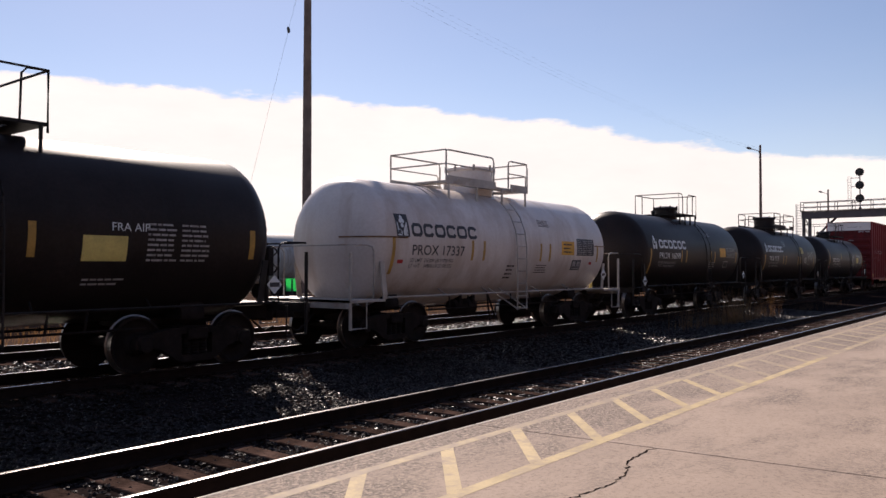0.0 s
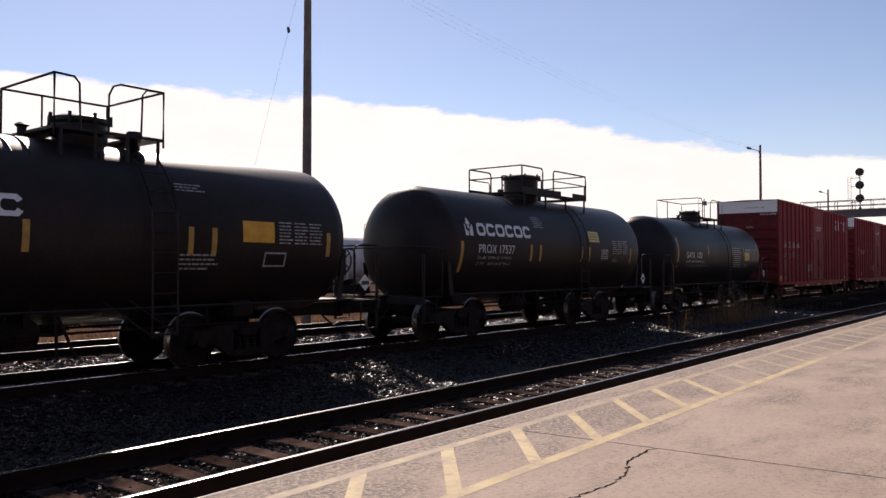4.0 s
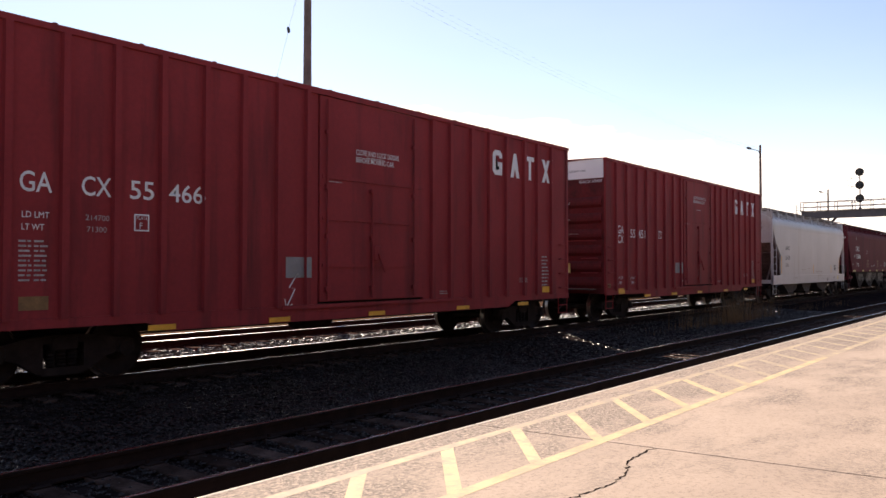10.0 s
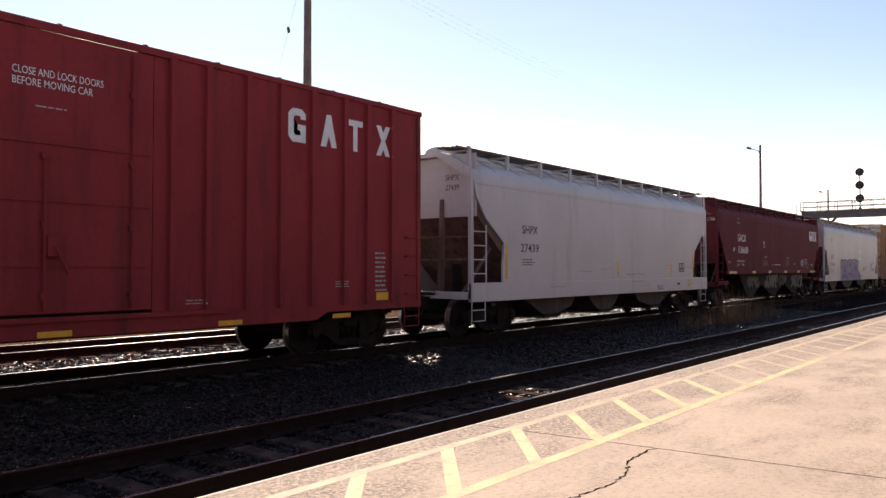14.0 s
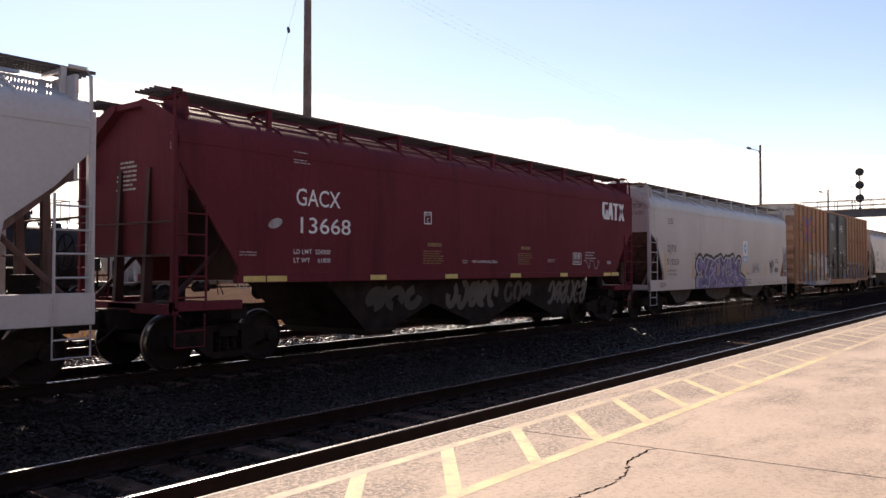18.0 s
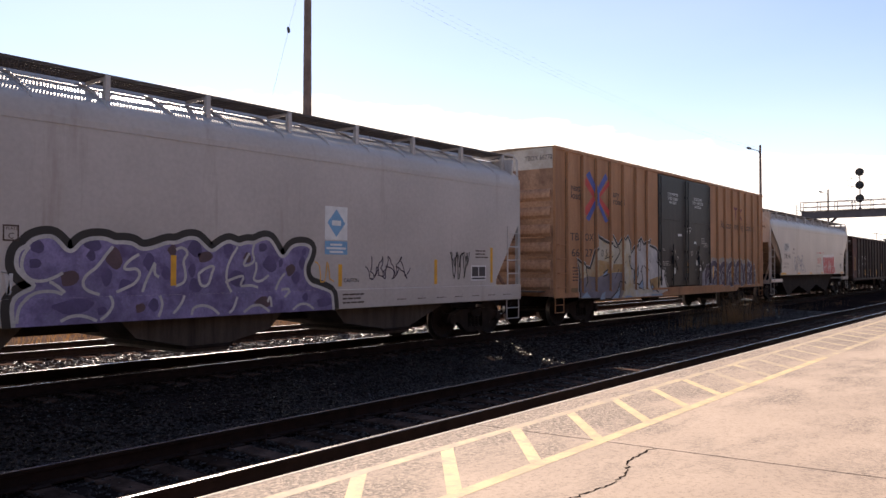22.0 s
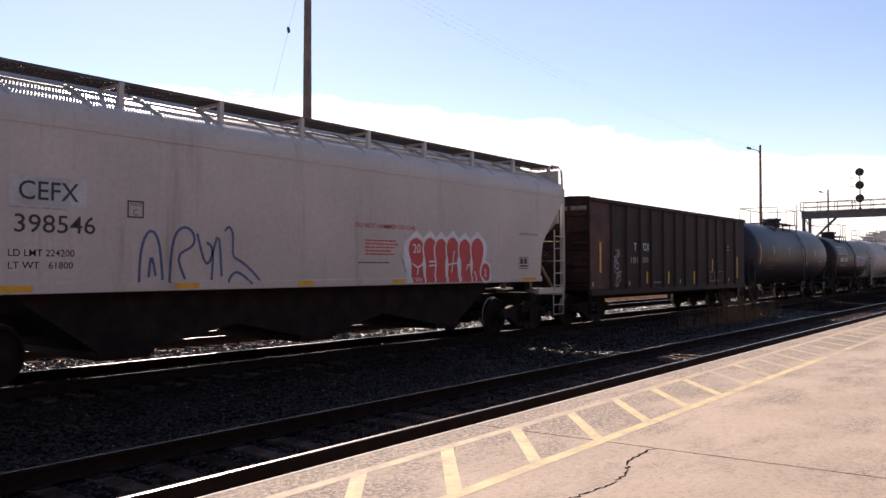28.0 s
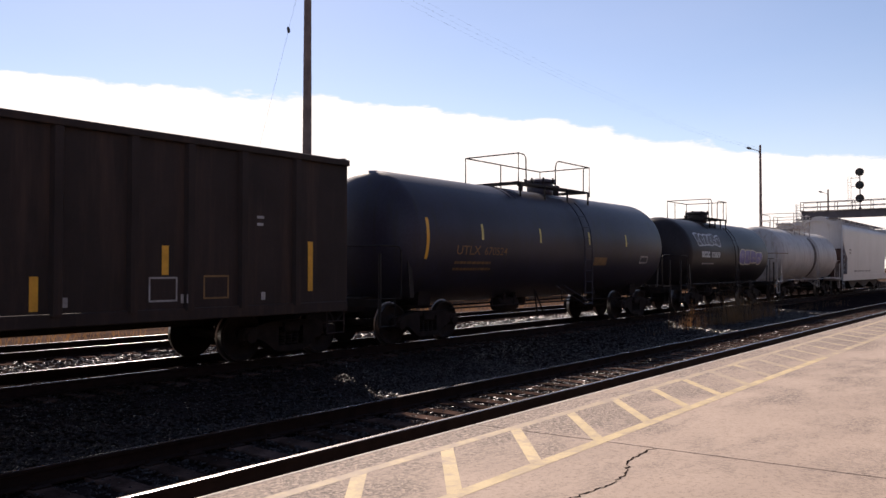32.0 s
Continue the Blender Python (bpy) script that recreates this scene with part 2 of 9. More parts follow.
M = {
    "concrete": worn_concrete(),
    # pale strip: sunlight on the platform's edge put into the colour
    "concrete_edge": paint("lit_edge_concrete", (0.50, 0.44, 0.38), 0.8, var=0.2, scale=3, grain=30, dirt=(0.35, 0.28, 0.22), dirt_amount=0.35, bump=0.4, dirt_scale=4.0),
    "joint": paint("joint_dirt", (0.075, 0.058, 0.05), 0.95),
    "crack": paint("open_crack", (0.022, 0.017, 0.015), 1.0, spec=0.0),
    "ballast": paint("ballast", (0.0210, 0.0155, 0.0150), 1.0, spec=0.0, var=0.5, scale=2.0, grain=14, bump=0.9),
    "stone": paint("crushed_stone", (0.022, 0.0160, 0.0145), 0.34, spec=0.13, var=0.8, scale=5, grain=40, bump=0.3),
    "dirt": paint("dry_dirt", (0.080, 0.052, 0.040), 1.0, spec=0.0, var=0.5, scale=0.9, grain=6, dirt=(0.055, 0.037, 0.029), dirt_amount=0.5, bump=0.7),
    "tie": paint("weathered_creosoted_wood", (0.062, 0.040, 0.033), 1.0, spec=0.0, var=0.5, scale=3, grain=25, bump=0.9, random_tint=0.45),
    "rail": paint("rusty_rail_steel", (0.018, 0.010, 0.0085), 0.9, metal=0.0, spec=0.12, var=0.4, scale=4, grain=60),
    "railhead": paint("worn_bright_steel", (0.52, 0.49, 0.48), 0.24, metal=1.0, var=0.1, scale=6, grain=80, bump=0.03),
    "pole": paint("weathered_pole_wood", (0.16, 0.115, 0.10), 0.85, var=0.35, scale=2, grain=24, bump=0.5),
    "galv": paint("galvanised_steel", (0.30, 0.30, 0.31), 0.5, metal=0.6, var=0.2),
    "gantry": paint("dark_gantry_steel", (0.085, 0.078, 0.09), 0.55, metal=0.2, var=0.3),
    "black": paint("black_signal_paint", (0.012, 0.012, 0.013), 0.5, var=0.3),
    "wire": paint("cable", (0.03, 0.03, 0.03), 0.6, var=0.1, bump=0),
    "truck": paint("grimy_cast_steel", (0.0195, 0.0135, 0.0122), 0.8, metal=0.0, spec=0.14, var=0.5, scale=4, grain=30, dirt=(0.02, 0.015, 0.012), dirt_amount=0.25),
    "wheel": paint("wheel_steel", (0.0180, 0.0125, 0.0115), 0.7, metal=0.0, spec=0.14, var=0.4, scale=5),
    "tread": paint("polished_wheel_tread", (0.24, 0.225, 0.215), 0.38, metal=1.0, var=0.1, bump=0.02),
    "under": paint("underframe_black", (0.0200, 0.0140, 0.0130), 0.8, spec=0.14, var=0.5, scale=3),
    "tank_black": paint("black_tank_paint", (0.0235, 0.0175, 0.0172), 0.42, spec=0.14, var=0.35, scale=0.9, grain=18, dirt=(0.020, 0.018, 0.018), dirt_amount=0.25, streak=True, bump=0.04),
    "tank_blue": paint("faded_black_tank_paint", (0.0235, 0.0195, 0.0215), 0.42, spec=0.16, var=0.3, scale=0.8, grain=18, dirt=(0.028, 0.025, 0.026), dirt_amount=0.3, streak=True, bump=0.04),
    "tank_grey": paint("dark_grey_tank_paint", (0.031, 0.029, 0.045), 0.45, spec=0.25, var=0.25, scale=0.8, grain=18, dirt=(0.03, 0.027, 0.027), dirt_amount=0.35, streak=True, bump=0.04),
    "tank_white": paint("dirty_white_tank_paint", (0.66, 0.60, 0.57), 0.40, var=0.16, scale=0.6, grain=16, dirt=(0.44, 0.345, 0.285), dirt_amount=0.42, streak=True, dirt_scale=0.4, bump=0.04),
    "tank_cream": paint("pale_grey_tank_paint", (0.42, 0.40, 0.38), 0.5, var=0.15, scale=0.8, grain=16, dirt=(0.22, 0.18, 0.15), dirt_amount=0.35, streak=True, bump=0.04),
    "white_steel": paint("white_painted_steel", (0.42, 0.385, 0.355), 0.5, var=0.2, scale=3, dirt=(0.25, 0.16, 0.10), dirt_amount=0.25),
    "black_steel": paint("black_painted_steel", (0.020, 0.017, 0.017), 0.6, spec=0.18, var=0.3, scale=3),
    "box_red": paint("boxcar_red_paint", (0.245, 0.031, 0.035), 0.62, spec=0.14, var=0.14, scale=0.7, grain=14, dirt=(0.095, 0.020, 0.022), dirt_amount=0.30, streak=True, dirt_scale=0.65, bump=0.08),
    "box_white": paint("white_end_panel", (0.72, 0.69, 0.70), 0.5, var=0.08, scale=1),
    "hop_red": paint("hopper_maroon_paint", (0.132, 0.029, 0.038), 0.6, spec=0.03, var=0.15, scale=0.6, grain=14, dirt=(0.075, 0.022, 0.026), dirt_amount=0.3, streak=True, dirt_scale=0.65, bump=0.05),
    "hop_white": paint("hopper_white_paint", (0.46, 0.445, 0.45), 0.40, var=0.10, scale=0.6, grain=14, dirt=(0.33, 0.28, 0.25), dirt_amount=0.16, streak=True, dirt_scale=0.65, bump=0.05),
    "hop_grey": paint("hopper_grey_paint", (0.43, 0.405, 0.395), 0.40, var=0.12, scale=0.6, grain=14, dirt=(0.27, 0.22, 0.20), dirt_amount=0.14, streak=True, dirt_scale=0.65, bump=0.05),
    "hop_tan": paint("hopper_pale_tan_paint", (0.49, 0.44, 0.41), 0.40, var=0.12, scale=0.6, grain=14, dirt=(0.30, 0.24, 0.20), dirt_amount=0.18, streak=True, dirt_scale=0.65, bump=0.05),
    # bay sheets: shade under the hoppers put into the base colour, with streaks
    "slope": paint("shaded_bay_sheet", (0.062, 0.048, 0.042), 0.7, spec=0.3, var=0.3, scale=1.5, dirt=(0.024, 0.018, 0.015), dirt_amount=0.5, streak=True),
    "slope_tan": paint("rusty_tan_slope_sheet", (0.30, 0.20, 0.13), 0.7, var=0.3, scale=1.5, dirt=(0.13, 0.075, 0.045), dirt_amount=0.5, streak=True),
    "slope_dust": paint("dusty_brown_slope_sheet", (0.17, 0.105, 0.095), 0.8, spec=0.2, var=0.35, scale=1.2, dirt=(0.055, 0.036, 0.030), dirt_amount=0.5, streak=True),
    # base darker than box_red: end's shade put into the colour, plus soot patches
    "red_end": paint("shaded_sooty_red_end", (0.155, 0.020, 0.023), 0.7, spec=0.12, var=0.3, scale=0.8, grain=14, dirt=(0.035, 0.014, 0.013), dirt_amount=0.55, dirt_scale=0.8, bump=0.1),
    "ochre_end": paint("sooty_ochre_car_end", (0.42, 0.25, 0.165), 0.7, spec=0.15, var=0.35, scale=0.5, grain=14, dirt=(0.12, 0.062, 0.043), dirt_amount=0.50, dirt_scale=0.8, bump=0.1),
    "dirty_panel": paint("dirty_pale_end_panel", (0.46, 0.42, 0.38), 0.6, var=0.2, scale=1.2, dirt=(0.27, 0.21, 0.17), dirt_amount=0.5),
    "spray_ochre": paint("ochre_spray", (0.36, 0.22, 0.085), 0.6, var=0.35, scale=2.5, dirt=(0.44, 0.38, 0.28), dirt_amount=0.4, bump=0),
    "spray_slate": paint("slate_violet_spray", (0.155, 0.15, 0.195), 0.6, var=0.25, scale=2, dirt=(0.24, 0.17, 0.11), dirt_amount=0.3, bump=0),
    "spray_sky": paint("pale_blue_spray", (0.22, 0.32, 0.45), 0.6, var=0.25, scale=3, bump=0),
    # hop_red darkened: shade under the hopper ends put into the colour
    "slope_red": paint("shaded_maroon_slope_sheet", (0.045, 0.013, 0.014), 0.65, spec=0.3, var=0.3, scale=1.5),
    "tape_dull": paint("dull_reflective_tape", (0.42, 0.24, 0.05), 0.5, var=0.25, scale=6, bump=0),
    "grime": paint("brown_grime_rib_shade", (0.17, 0.085, 0.040), 0.8, var=0.5, scale=3, dirt=(0.34, 0.175, 0.075), dirt_amount=0.45, streak=True, bump=0),
    "plum": paint("faded_plum_paint", (0.165, 0.030, 0.050), 0.6, var=0.3, scale=4, bump=0),
    "spray_pale": paint("pale_blue_white_spray", (0.19, 0.20, 0.25), 0.6, var=0.5, scale=2.2, dirt=(0.10, 0.085, 0.14), dirt_amount=0.5, bump=0),
    "spray_haze": paint("teal_spray_haze", (0.30, 0.235, 0.17), 0.6, var=0.25, scale=2, dirt=(0.25, 0.27, 0.29), dirt_amount=0.5, bump=0),
    "grating": paint("walkway_grating", (0.10, 0.085, 0.08), 0.6, metal=0.4, var=0.3, scale=3),
    "roof_red": paint("red_sheet_roof", (0.14, 0.03, 0.03), 0.5, metal=0.1, var=0.2, scale=1),
    "brick": paint("dark_brick_wall", (0.10, 0.065, 0.05), 0.9, var=0.25, scale=2, grain=20),
    "roof": paint("sheet_roof", (0.42, 0.40, 0.40), 0.42, metal=0.3, var=0.2, scale=1),
    "box_yellow": paint("boxcar_ochre_paint", (0.41, 0.212, 0.112), 0.62, spec=0.25, var=0.16, scale=0.7, grain=14, dirt=(0.23, 0.115, 0.062), dirt_amount=0.38, streak=True, dirt_scale=0.65, bump=0.08),
    "door_blue": paint("dark_navy_door_paint", (0.011, 0.012, 0.016), 0.5, spec=0.3, var=0.35, scale=1.2, dirt=(0.034, 0.031, 0.031), dirt_amount=0.25, streak=True),
    "gon": paint("dark_brown_gondola_paint", (0.027, 0.0175, 0.0155), 0.7, spec=0.3, var=0.35, scale=0.9, grain=14, dirt=(0.050, 0.029, 0.022), dirt_amount=0.35, streak=True),
    "gon_rust": paint("rust_red_gondola_panel", (0.115, 0.043, 0.036), 0.75, var=0.5, scale=1.6, dirt=(0.042, 0.022, 0.019), dirt_amount=0.62, dirt_scale=1.3, bump=0.3),
    # end base darker than the side panels, with lighter brown patches
    "gon_end": paint("dark_gondola_end", (0.020, 0.012, 0.0105), 0.8, spec=0.12, var=0.4, scale=1.0, dirt=(0.055, 0.026, 0.021), dirt_amount=0.38, dirt_scale=1.1, bump=0.2),
    "yellow": paint("yellow_reflective_tape", (0.72, 0.36, 0.03), 0.5, var=0.15, scale=6, bump=0),
    "yellow_pale": paint("faded_yellow_decal", (0.62, 0.50, 0.16), 0.55, var=0.2, scale=4, bump=0),
    "letter": paint("white_lettering", (0.66, 0.69, 0.70), 0.55, var=0.12, scale=6, bump=0),
    "letter_dim": paint("worn_white_lettering", (0.34, 0.33, 0.33), 0.6, var=0.35, scale=8, bump=0),
    "letter_black": paint("black_lettering", (0.03, 0.03, 0.04), 0.55, var=0.2, scale=6, bump=0),
    "letter_brown": paint("faded_dark_lettering", (0.055, 0.032, 0.026), 0.6, var=0.3, scale=6, bump=0),
    "letter_ochre": paint("faded_ochre_lettering", (0.20, 0.11, 0.04), 0.6, var=0.3, scale=6, bump=0),
    "red": paint("red_paint", (0.50, 0.03, 0.03), 0.55, var=0.15, scale=5, bump=0),
    "logo_red": paint("logo_red", (0.52, 0.055, 0.05), 0.6, var=0.15, scale=4, bump=0),
    "logo_blue": paint("logo_blue", (0.055, 0.09, 0.34), 0.6, var=0.15, scale=4, bump=0),
    "sky_blue": paint("light_blue_decal", (0.14, 0.34, 0.56), 0.5, var=0.1, scale=4, bump=0),
    "spray_white": paint("spray_white", (0.46, 0.455, 0.46), 0.6, var=0.25, scale=3, bump=0),
    "spray_grey": paint("spray_grey", (0.30, 0.34, 0.40), 0.6, var=0.25, scale=2, bump=0),
    "spray_cream": paint("spray_cream", (0.46, 0.43, 0.35), 0.6, var=0.25, scale=2, dirt=(0.42, 0.29, 0.10), dirt_amount=0.35, bump=0),
    "spray_violet": paint("spray_violet", (0.21, 0.18, 0.36), 0.6, var=0.35, scale=2.2, dirt=(0.085, 0.06, 0.16), dirt_amount=0.55, dirt_scale=3.0, bump=0),
    "spray_dark": paint("spray_dark_violet", (0.052, 0.034, 0.070), 0.6, var=0.3, scale=3, bump=0),
    "spray_indigo": paint("dark_indigo_spray", (0.075, 0.058, 0.155), 0.6, var=0.3, scale=3, bump=0),
    "plum_dark": paint("dark_plum_spray", (0.085, 0.048, 0.062), 0.6, var=0.3, scale=3, bump=0),
    "spray_black": paint("spray_black", (0.018, 0.017, 0.018), 0.6, var=0.2, scale=3, bump=0),
    "spray_blue": paint("spray_blue", (0.075, 0.11, 0.22), 0.6, var=0.25, scale=3, bump=0),
    "spray_red": paint("spray_red", (0.55, 0.07, 0.07), 0.6, var=0.12, scale=3, bump=0),
    "spray_silver": paint("spray_silver", (0.066, 0.061, 0.060), 0.55, var=0.35, scale=2, bump=0),
    "spray_dim": paint("worn_silver_spray", (0.034, 0.030, 0.029), 0.6, var=0.4, scale=2, bump=0),
    "grey_plate": paint("grey_steel_plate", (0.20, 0.21, 0.22), 0.5, var=0.15, scale=3),
    "caution": paint("yellow_platform_paint", (0.455, 0.345, 0.182), 0.8, var=0.18, scale=2.5, grain=30, dirt=(0.275, 0.212, 0.160), dirt_amount=0.42, bump=0.2, dirt_scale=6.0),
    "caution_worn": paint("worn_platform_paint", (0.405, 0.310, 0.180), 0.8, var=0.18, scale=2.5, grain=30, dirt=(0.255, 0.196, 0.153), dirt_amount=0.80, bump=0.2, dirt_scale=4.0),
    "tree": paint("bare_branches", (0.10, 0.075, 0.06), 0.9, var=0.3),
}


def translucent(name, color, through_color, share):
    mt = bpy.data.materials.new(name)
    mt.use_nodes = True
    nt = mt.node_tree
    bsdf = nt.nodes["Principled BSDF"]
    bsdf.inputs["Base Color"].default_value, bsdf.inputs["Roughness"].default_value = (*color, 1), 0.6
    tr, mx = nt.nodes.new("ShaderNodeBsdfTranslucent"), nt.nodes.new("ShaderNodeMixShader")
    tr.inputs[0].default_value = (*through_color, 1)
    mx.inputs[0].default_value = share
    nt.links.new(bsdf.outputs[0], mx.inputs[1])
    nt.links.new(tr.outputs[0], mx.inputs[2])
    nt.links.new(mx.outputs[0], nt.nodes["Material Output"].inputs[0])
    return mt


M["green"] = translucent("green_target_paint", (0.02, 0.55, 0.22), (0.05, 0.85, 0.35), 0.6)
M["weed"] = translucent("dry_weed", (0.15, 0.095, 0.045), (0.26, 0.13, 0.05), 0.4)


# ------------------------------------------------------------------ mesh helpers
def g_box(bm, x0, x1, y0, y1, z0, z1, bev=0.0):
    v = [bm.verts.new((x, y, z)) for x in (x0, x1) for y in (y0, y1) for z in (z0, z1)]
    fs = [bm.faces.new([v[i] for i in q]) for q in ((0, 1, 3, 2), (4, 6, 7, 5), (0, 4, 5, 1), (2, 3, 7, 6), (0, 2, 6, 4), (1, 5, 7, 3))]
    if bev:
        es = list({e for f in fs for e in f.edges})
        bmesh.ops.bevel(bm, geom=es, offset=bev, segments=1, affect="EDGES")


def g_prism(bm, pts, axis, a, b):
    """A closed outline swept along 'x' (outline in y, z) or 'y' (outline in x, z) or 'z' (outline in x, y)."""
    def at(p, s):
        return (s, p[0], p[1]) if axis == "x" else (p[0], s, p[1]) if axis == "y" else (p[0], p[1], s)
    A, B = [bm.verts.new(at(p, a)) for p in pts], [bm.verts.new(at(p, b)) for p in pts]
    bm.faces.new(A)
    bm.faces.new(B[::-1])
    for i in range(len(pts)):
        j = (i + 1) % len(pts)
        bm.faces.new((A[i], B[i], B[j], A[j]))


def g_rings(bm, rings, caps=True):
    for r0, r1 in zip(rings, rings[1:]):
        n = len(r0)
        for i in range(n):
            j = (i + 1) % n
            bm.faces.new((r0[i], r0[j], r1[j], r1[i]))
    if caps:
        bm.faces.new(rings[0][::-1])
        bm.faces.new(rings[-1])


def g_lathe(bm, prof, axis="x", c=(0, 0, 0), n=24, caps=True):
    rings = []
    for s, r in prof:
        ring = []
        for i in range(n):
            a = 2 * math.pi * i / n
            u, w = r * math.cos(a), r * math.sin(a)
            p = (s, u, w) if axis == "x" else (w, s, u) if axis == "y" else (u, w, s)
            ring.append(bm.verts.new((p[0] + c[0], p[1] + c[1], p[2] + c[2])))
        rings.append(ring)
    g_rings(bm, rings, caps)


def g_tube(bm, pts, r, n=6):
    pts = [Vector(p) for p in pts]
    rings = []
    for i, p in enumerate(pts):
        d = (pts[min(i + 1, len(pts) - 1)] - pts[max(i - 1, 0)]).normalized()
        u = d.cross(Vector((0, 0, 1)) if abs(d.z) < 0.9 else Vector((0, 1, 0))).normalized()
        w = d.cross(u)
        rings.append([bm.verts.new(p + r * (math.cos(2 * math.pi * k / n) * u + math.sin(2 * math.pi * k / n) * w)) for k in range(n)])
    g_rings(bm, rings)


def arc(c, r, a0, a1, n, plane="xz", s=0.0):
    out = []
    for i in range(n + 1):
        a = radians(a0 + (a1 - a0) * i / n)
        u, w = c[0] + r * math.cos(a), c[1] + r * math.sin(a)
        out.append((u, s, w) if plane == "xz" else (s, u, w) if plane == "yz" else (u, w, s))
    return out


def mesh_of(bm, name, material, smooth=True):
    bmesh.ops.recalc_face_normals(bm, faces=bm.faces)
    me = bpy.data.meshes.new(name)
    bm.to_mesh(me)
    bm.free()
    for m in material if isinstance(material, (list, tuple)) else [material]:
        me.materials.append(m)
    if smooth:
        me.shade_smooth()
        me.set_sharp_from_angle(angle=radians(38))
    return me


def islands(bm):
    """The connected pieces of a bmesh, each as a bmesh of its own."""
    seen, out = set(), []
    for v in bm.verts:
        if v in seen:
            continue
        todo, piece = [v], []
        seen.add(v)
        while todo:
            a = todo.pop()
            piece.append(a)
            for e in a.link_edges:
                b = e.other_vert(a)
                if b not in seen:
                    seen.add(b)
                    todo.append(b)
        nb = B()
        new_of = {a: nb.verts.new(a.co) for a in piece}
        for f in {f for a in piece for f in a.link_faces}:
            nb.faces.new([new_of[a] for a in f.verts])
        out.append(nb)
    bm.free()
    return out


def pieces(name, bm, material, parent, label=""):
    for b in islands(bm):
        part(name, b, material, parent, label)


def part(name, bm, material, parent, label="", m=None, smooth=True, kind=""):
    me = bm if isinstance(bm, bpy.types.Mesh) else mesh_of(bm, name, material, smooth)
    ob = new(name, me)
    ob.parent = parent
    if m is not None:
        ob.matrix_basis = m
    return tagged(ob, label, kind=kind)


def thing(name, label, category, group="", kind="", m=None):
    ob = new(name)
    if m is not None:
        ob.matrix_basis = m
    return tagged(ob, label, category, group, kind)


def B():
    return bmesh.new()


def soup(name, verts, faces, material, parent=None, label="", kind="stuff", smooth=False, category=""):
    me = bpy.data.meshes.new(name)
    me.from_pydata(verts, [], faces)
    me.materials.append(material)
    if smooth:
        me.shade_smooth()
    ob = new(name, me)
    ob.parent = parent
    return tagged(ob, label, category, kind=kind)


# ------------------------------------------------------------------ lettering and flat marks laid on a surface
def glyphs(body, size, bold=0.0, align="LEFT", gap=1.0):
    cu = bpy.data.curves.new("lettering", "FONT")
    cu.body, cu.size, cu.offset, cu.align_x, cu.space_character, cu.resolution_u = body, size * 1.37, bold * size, align, gap, 3
    ob = bpy.data.objects.new("lettering", cu)
    me = bpy.data.meshes.new_from_object(ob)
    bpy.data.objects.remove(ob)
    bpy.data.curves.remove(cu)
    bm = B()
    bm.from_mesh(me)
    bpy.data.meshes.remove(me)
    return bm


def lay(bm, x, z, surf, xcuts=(), zstep=0.0, proud=0.005, slant=0.0, zcuts=()):
    """Lays a flat figure (its x, y) at (x, z) on the near side of a surface: surf(x, z) gives its y. Cuts follow ribs and curves."""
    for v in bm.verts:
        v.co = Vector((v.co.x + x, 0, v.co.y + z + slant * v.co.x))
    for c in xcuts:
        bmesh.ops.bisect_plane(bm, geom=bm.verts[:] + bm.edges[:] + bm.faces[:], plane_co=(c, 0, 0), plane_no=(1, 0, 0))
    if zstep:
        zs = [v.co.z for v in bm.verts]
        k = math.floor(min(zs) / zstep) + 1
        while k * zstep < max(zs):
            bmesh.ops.bisect_plane(bm, geom=bm.verts[:] + bm.edges[:] + bm.faces[:], plane_co=(0, 0, k * zstep), plane_no=(0, 0, 1))
            k += 1
    for c in zcuts:
        bmesh.ops.bisect_plane(bm, geom=bm.verts[:] + bm.edges[:] + bm.faces[:], plane_co=(0, 0, c), plane_no=(0, 0, 1))
    if not (xcuts or zcuts):
        for v in bm.verts:
            v.co.y = surf(v.co.x, v.co.z) - proud
        return bm
    out = B()
    for f in bm.faces:
        c = f.calc_center_median()
        y = surf(c.x, c.z) - proud
        out.faces.new([out.verts.new((v.co.x, y, v.co.z)) for v in f.verts])
    bm.free()
    return out


def flat(polys):
    """Flat faces from outlines in (x, y)."""
    bm = B()
    for p in polys:
        bm.faces.new([bm.verts.new((a, b, 0)) for a, b in p])
    bmesh.ops.triangulate(bm, faces=bm.faces[:])
    return bm


def stroke(pts, t):
    """Quads along a drawn line of width t."""
    out = []
    n = len(pts)
    side = []
    for i in range(n):
        a, b = pts[max(i - 1, 0)], pts[min(i + 1, n - 1)]
        d = Vector((b[0] - a[0], b[1] - a[1]))
        d = d.normalized() if d.length > 1e-6 else Vector((1, 0))
        side.append((-d.y * t / 2, d.x * t / 2))
    for i in range(n - 1):
        (x0, y0), (x1, y1), (u0, v0), (u1, v1) = pts[i], pts[i + 1], side[i], side[i + 1]
        out.append([(x0 - u0, y0 - v0), (x1 - u1, y1 - v1), (x1 + u1, y1 + v1), (x0 + u0, y0 + v0)])
    return out


def rounded(pts, n=3):
    """The same outline with its corners rounded, its ends kept."""
    out = [pts[0]]
    for i in range(1, len(pts) - 1):
        p, q, r = Vector(pts[i - 1]), Vector(pts[i]), Vector(pts[i + 1])
        a, b = (p + q) / 2, (q + r) / 2
        for k in range(n + 1):
            f = k / n
            v = a.lerp(q, f).lerp(q.lerp(b, f), f)
            out.append((v.x, v.y))
    return out + [pts[-1]]


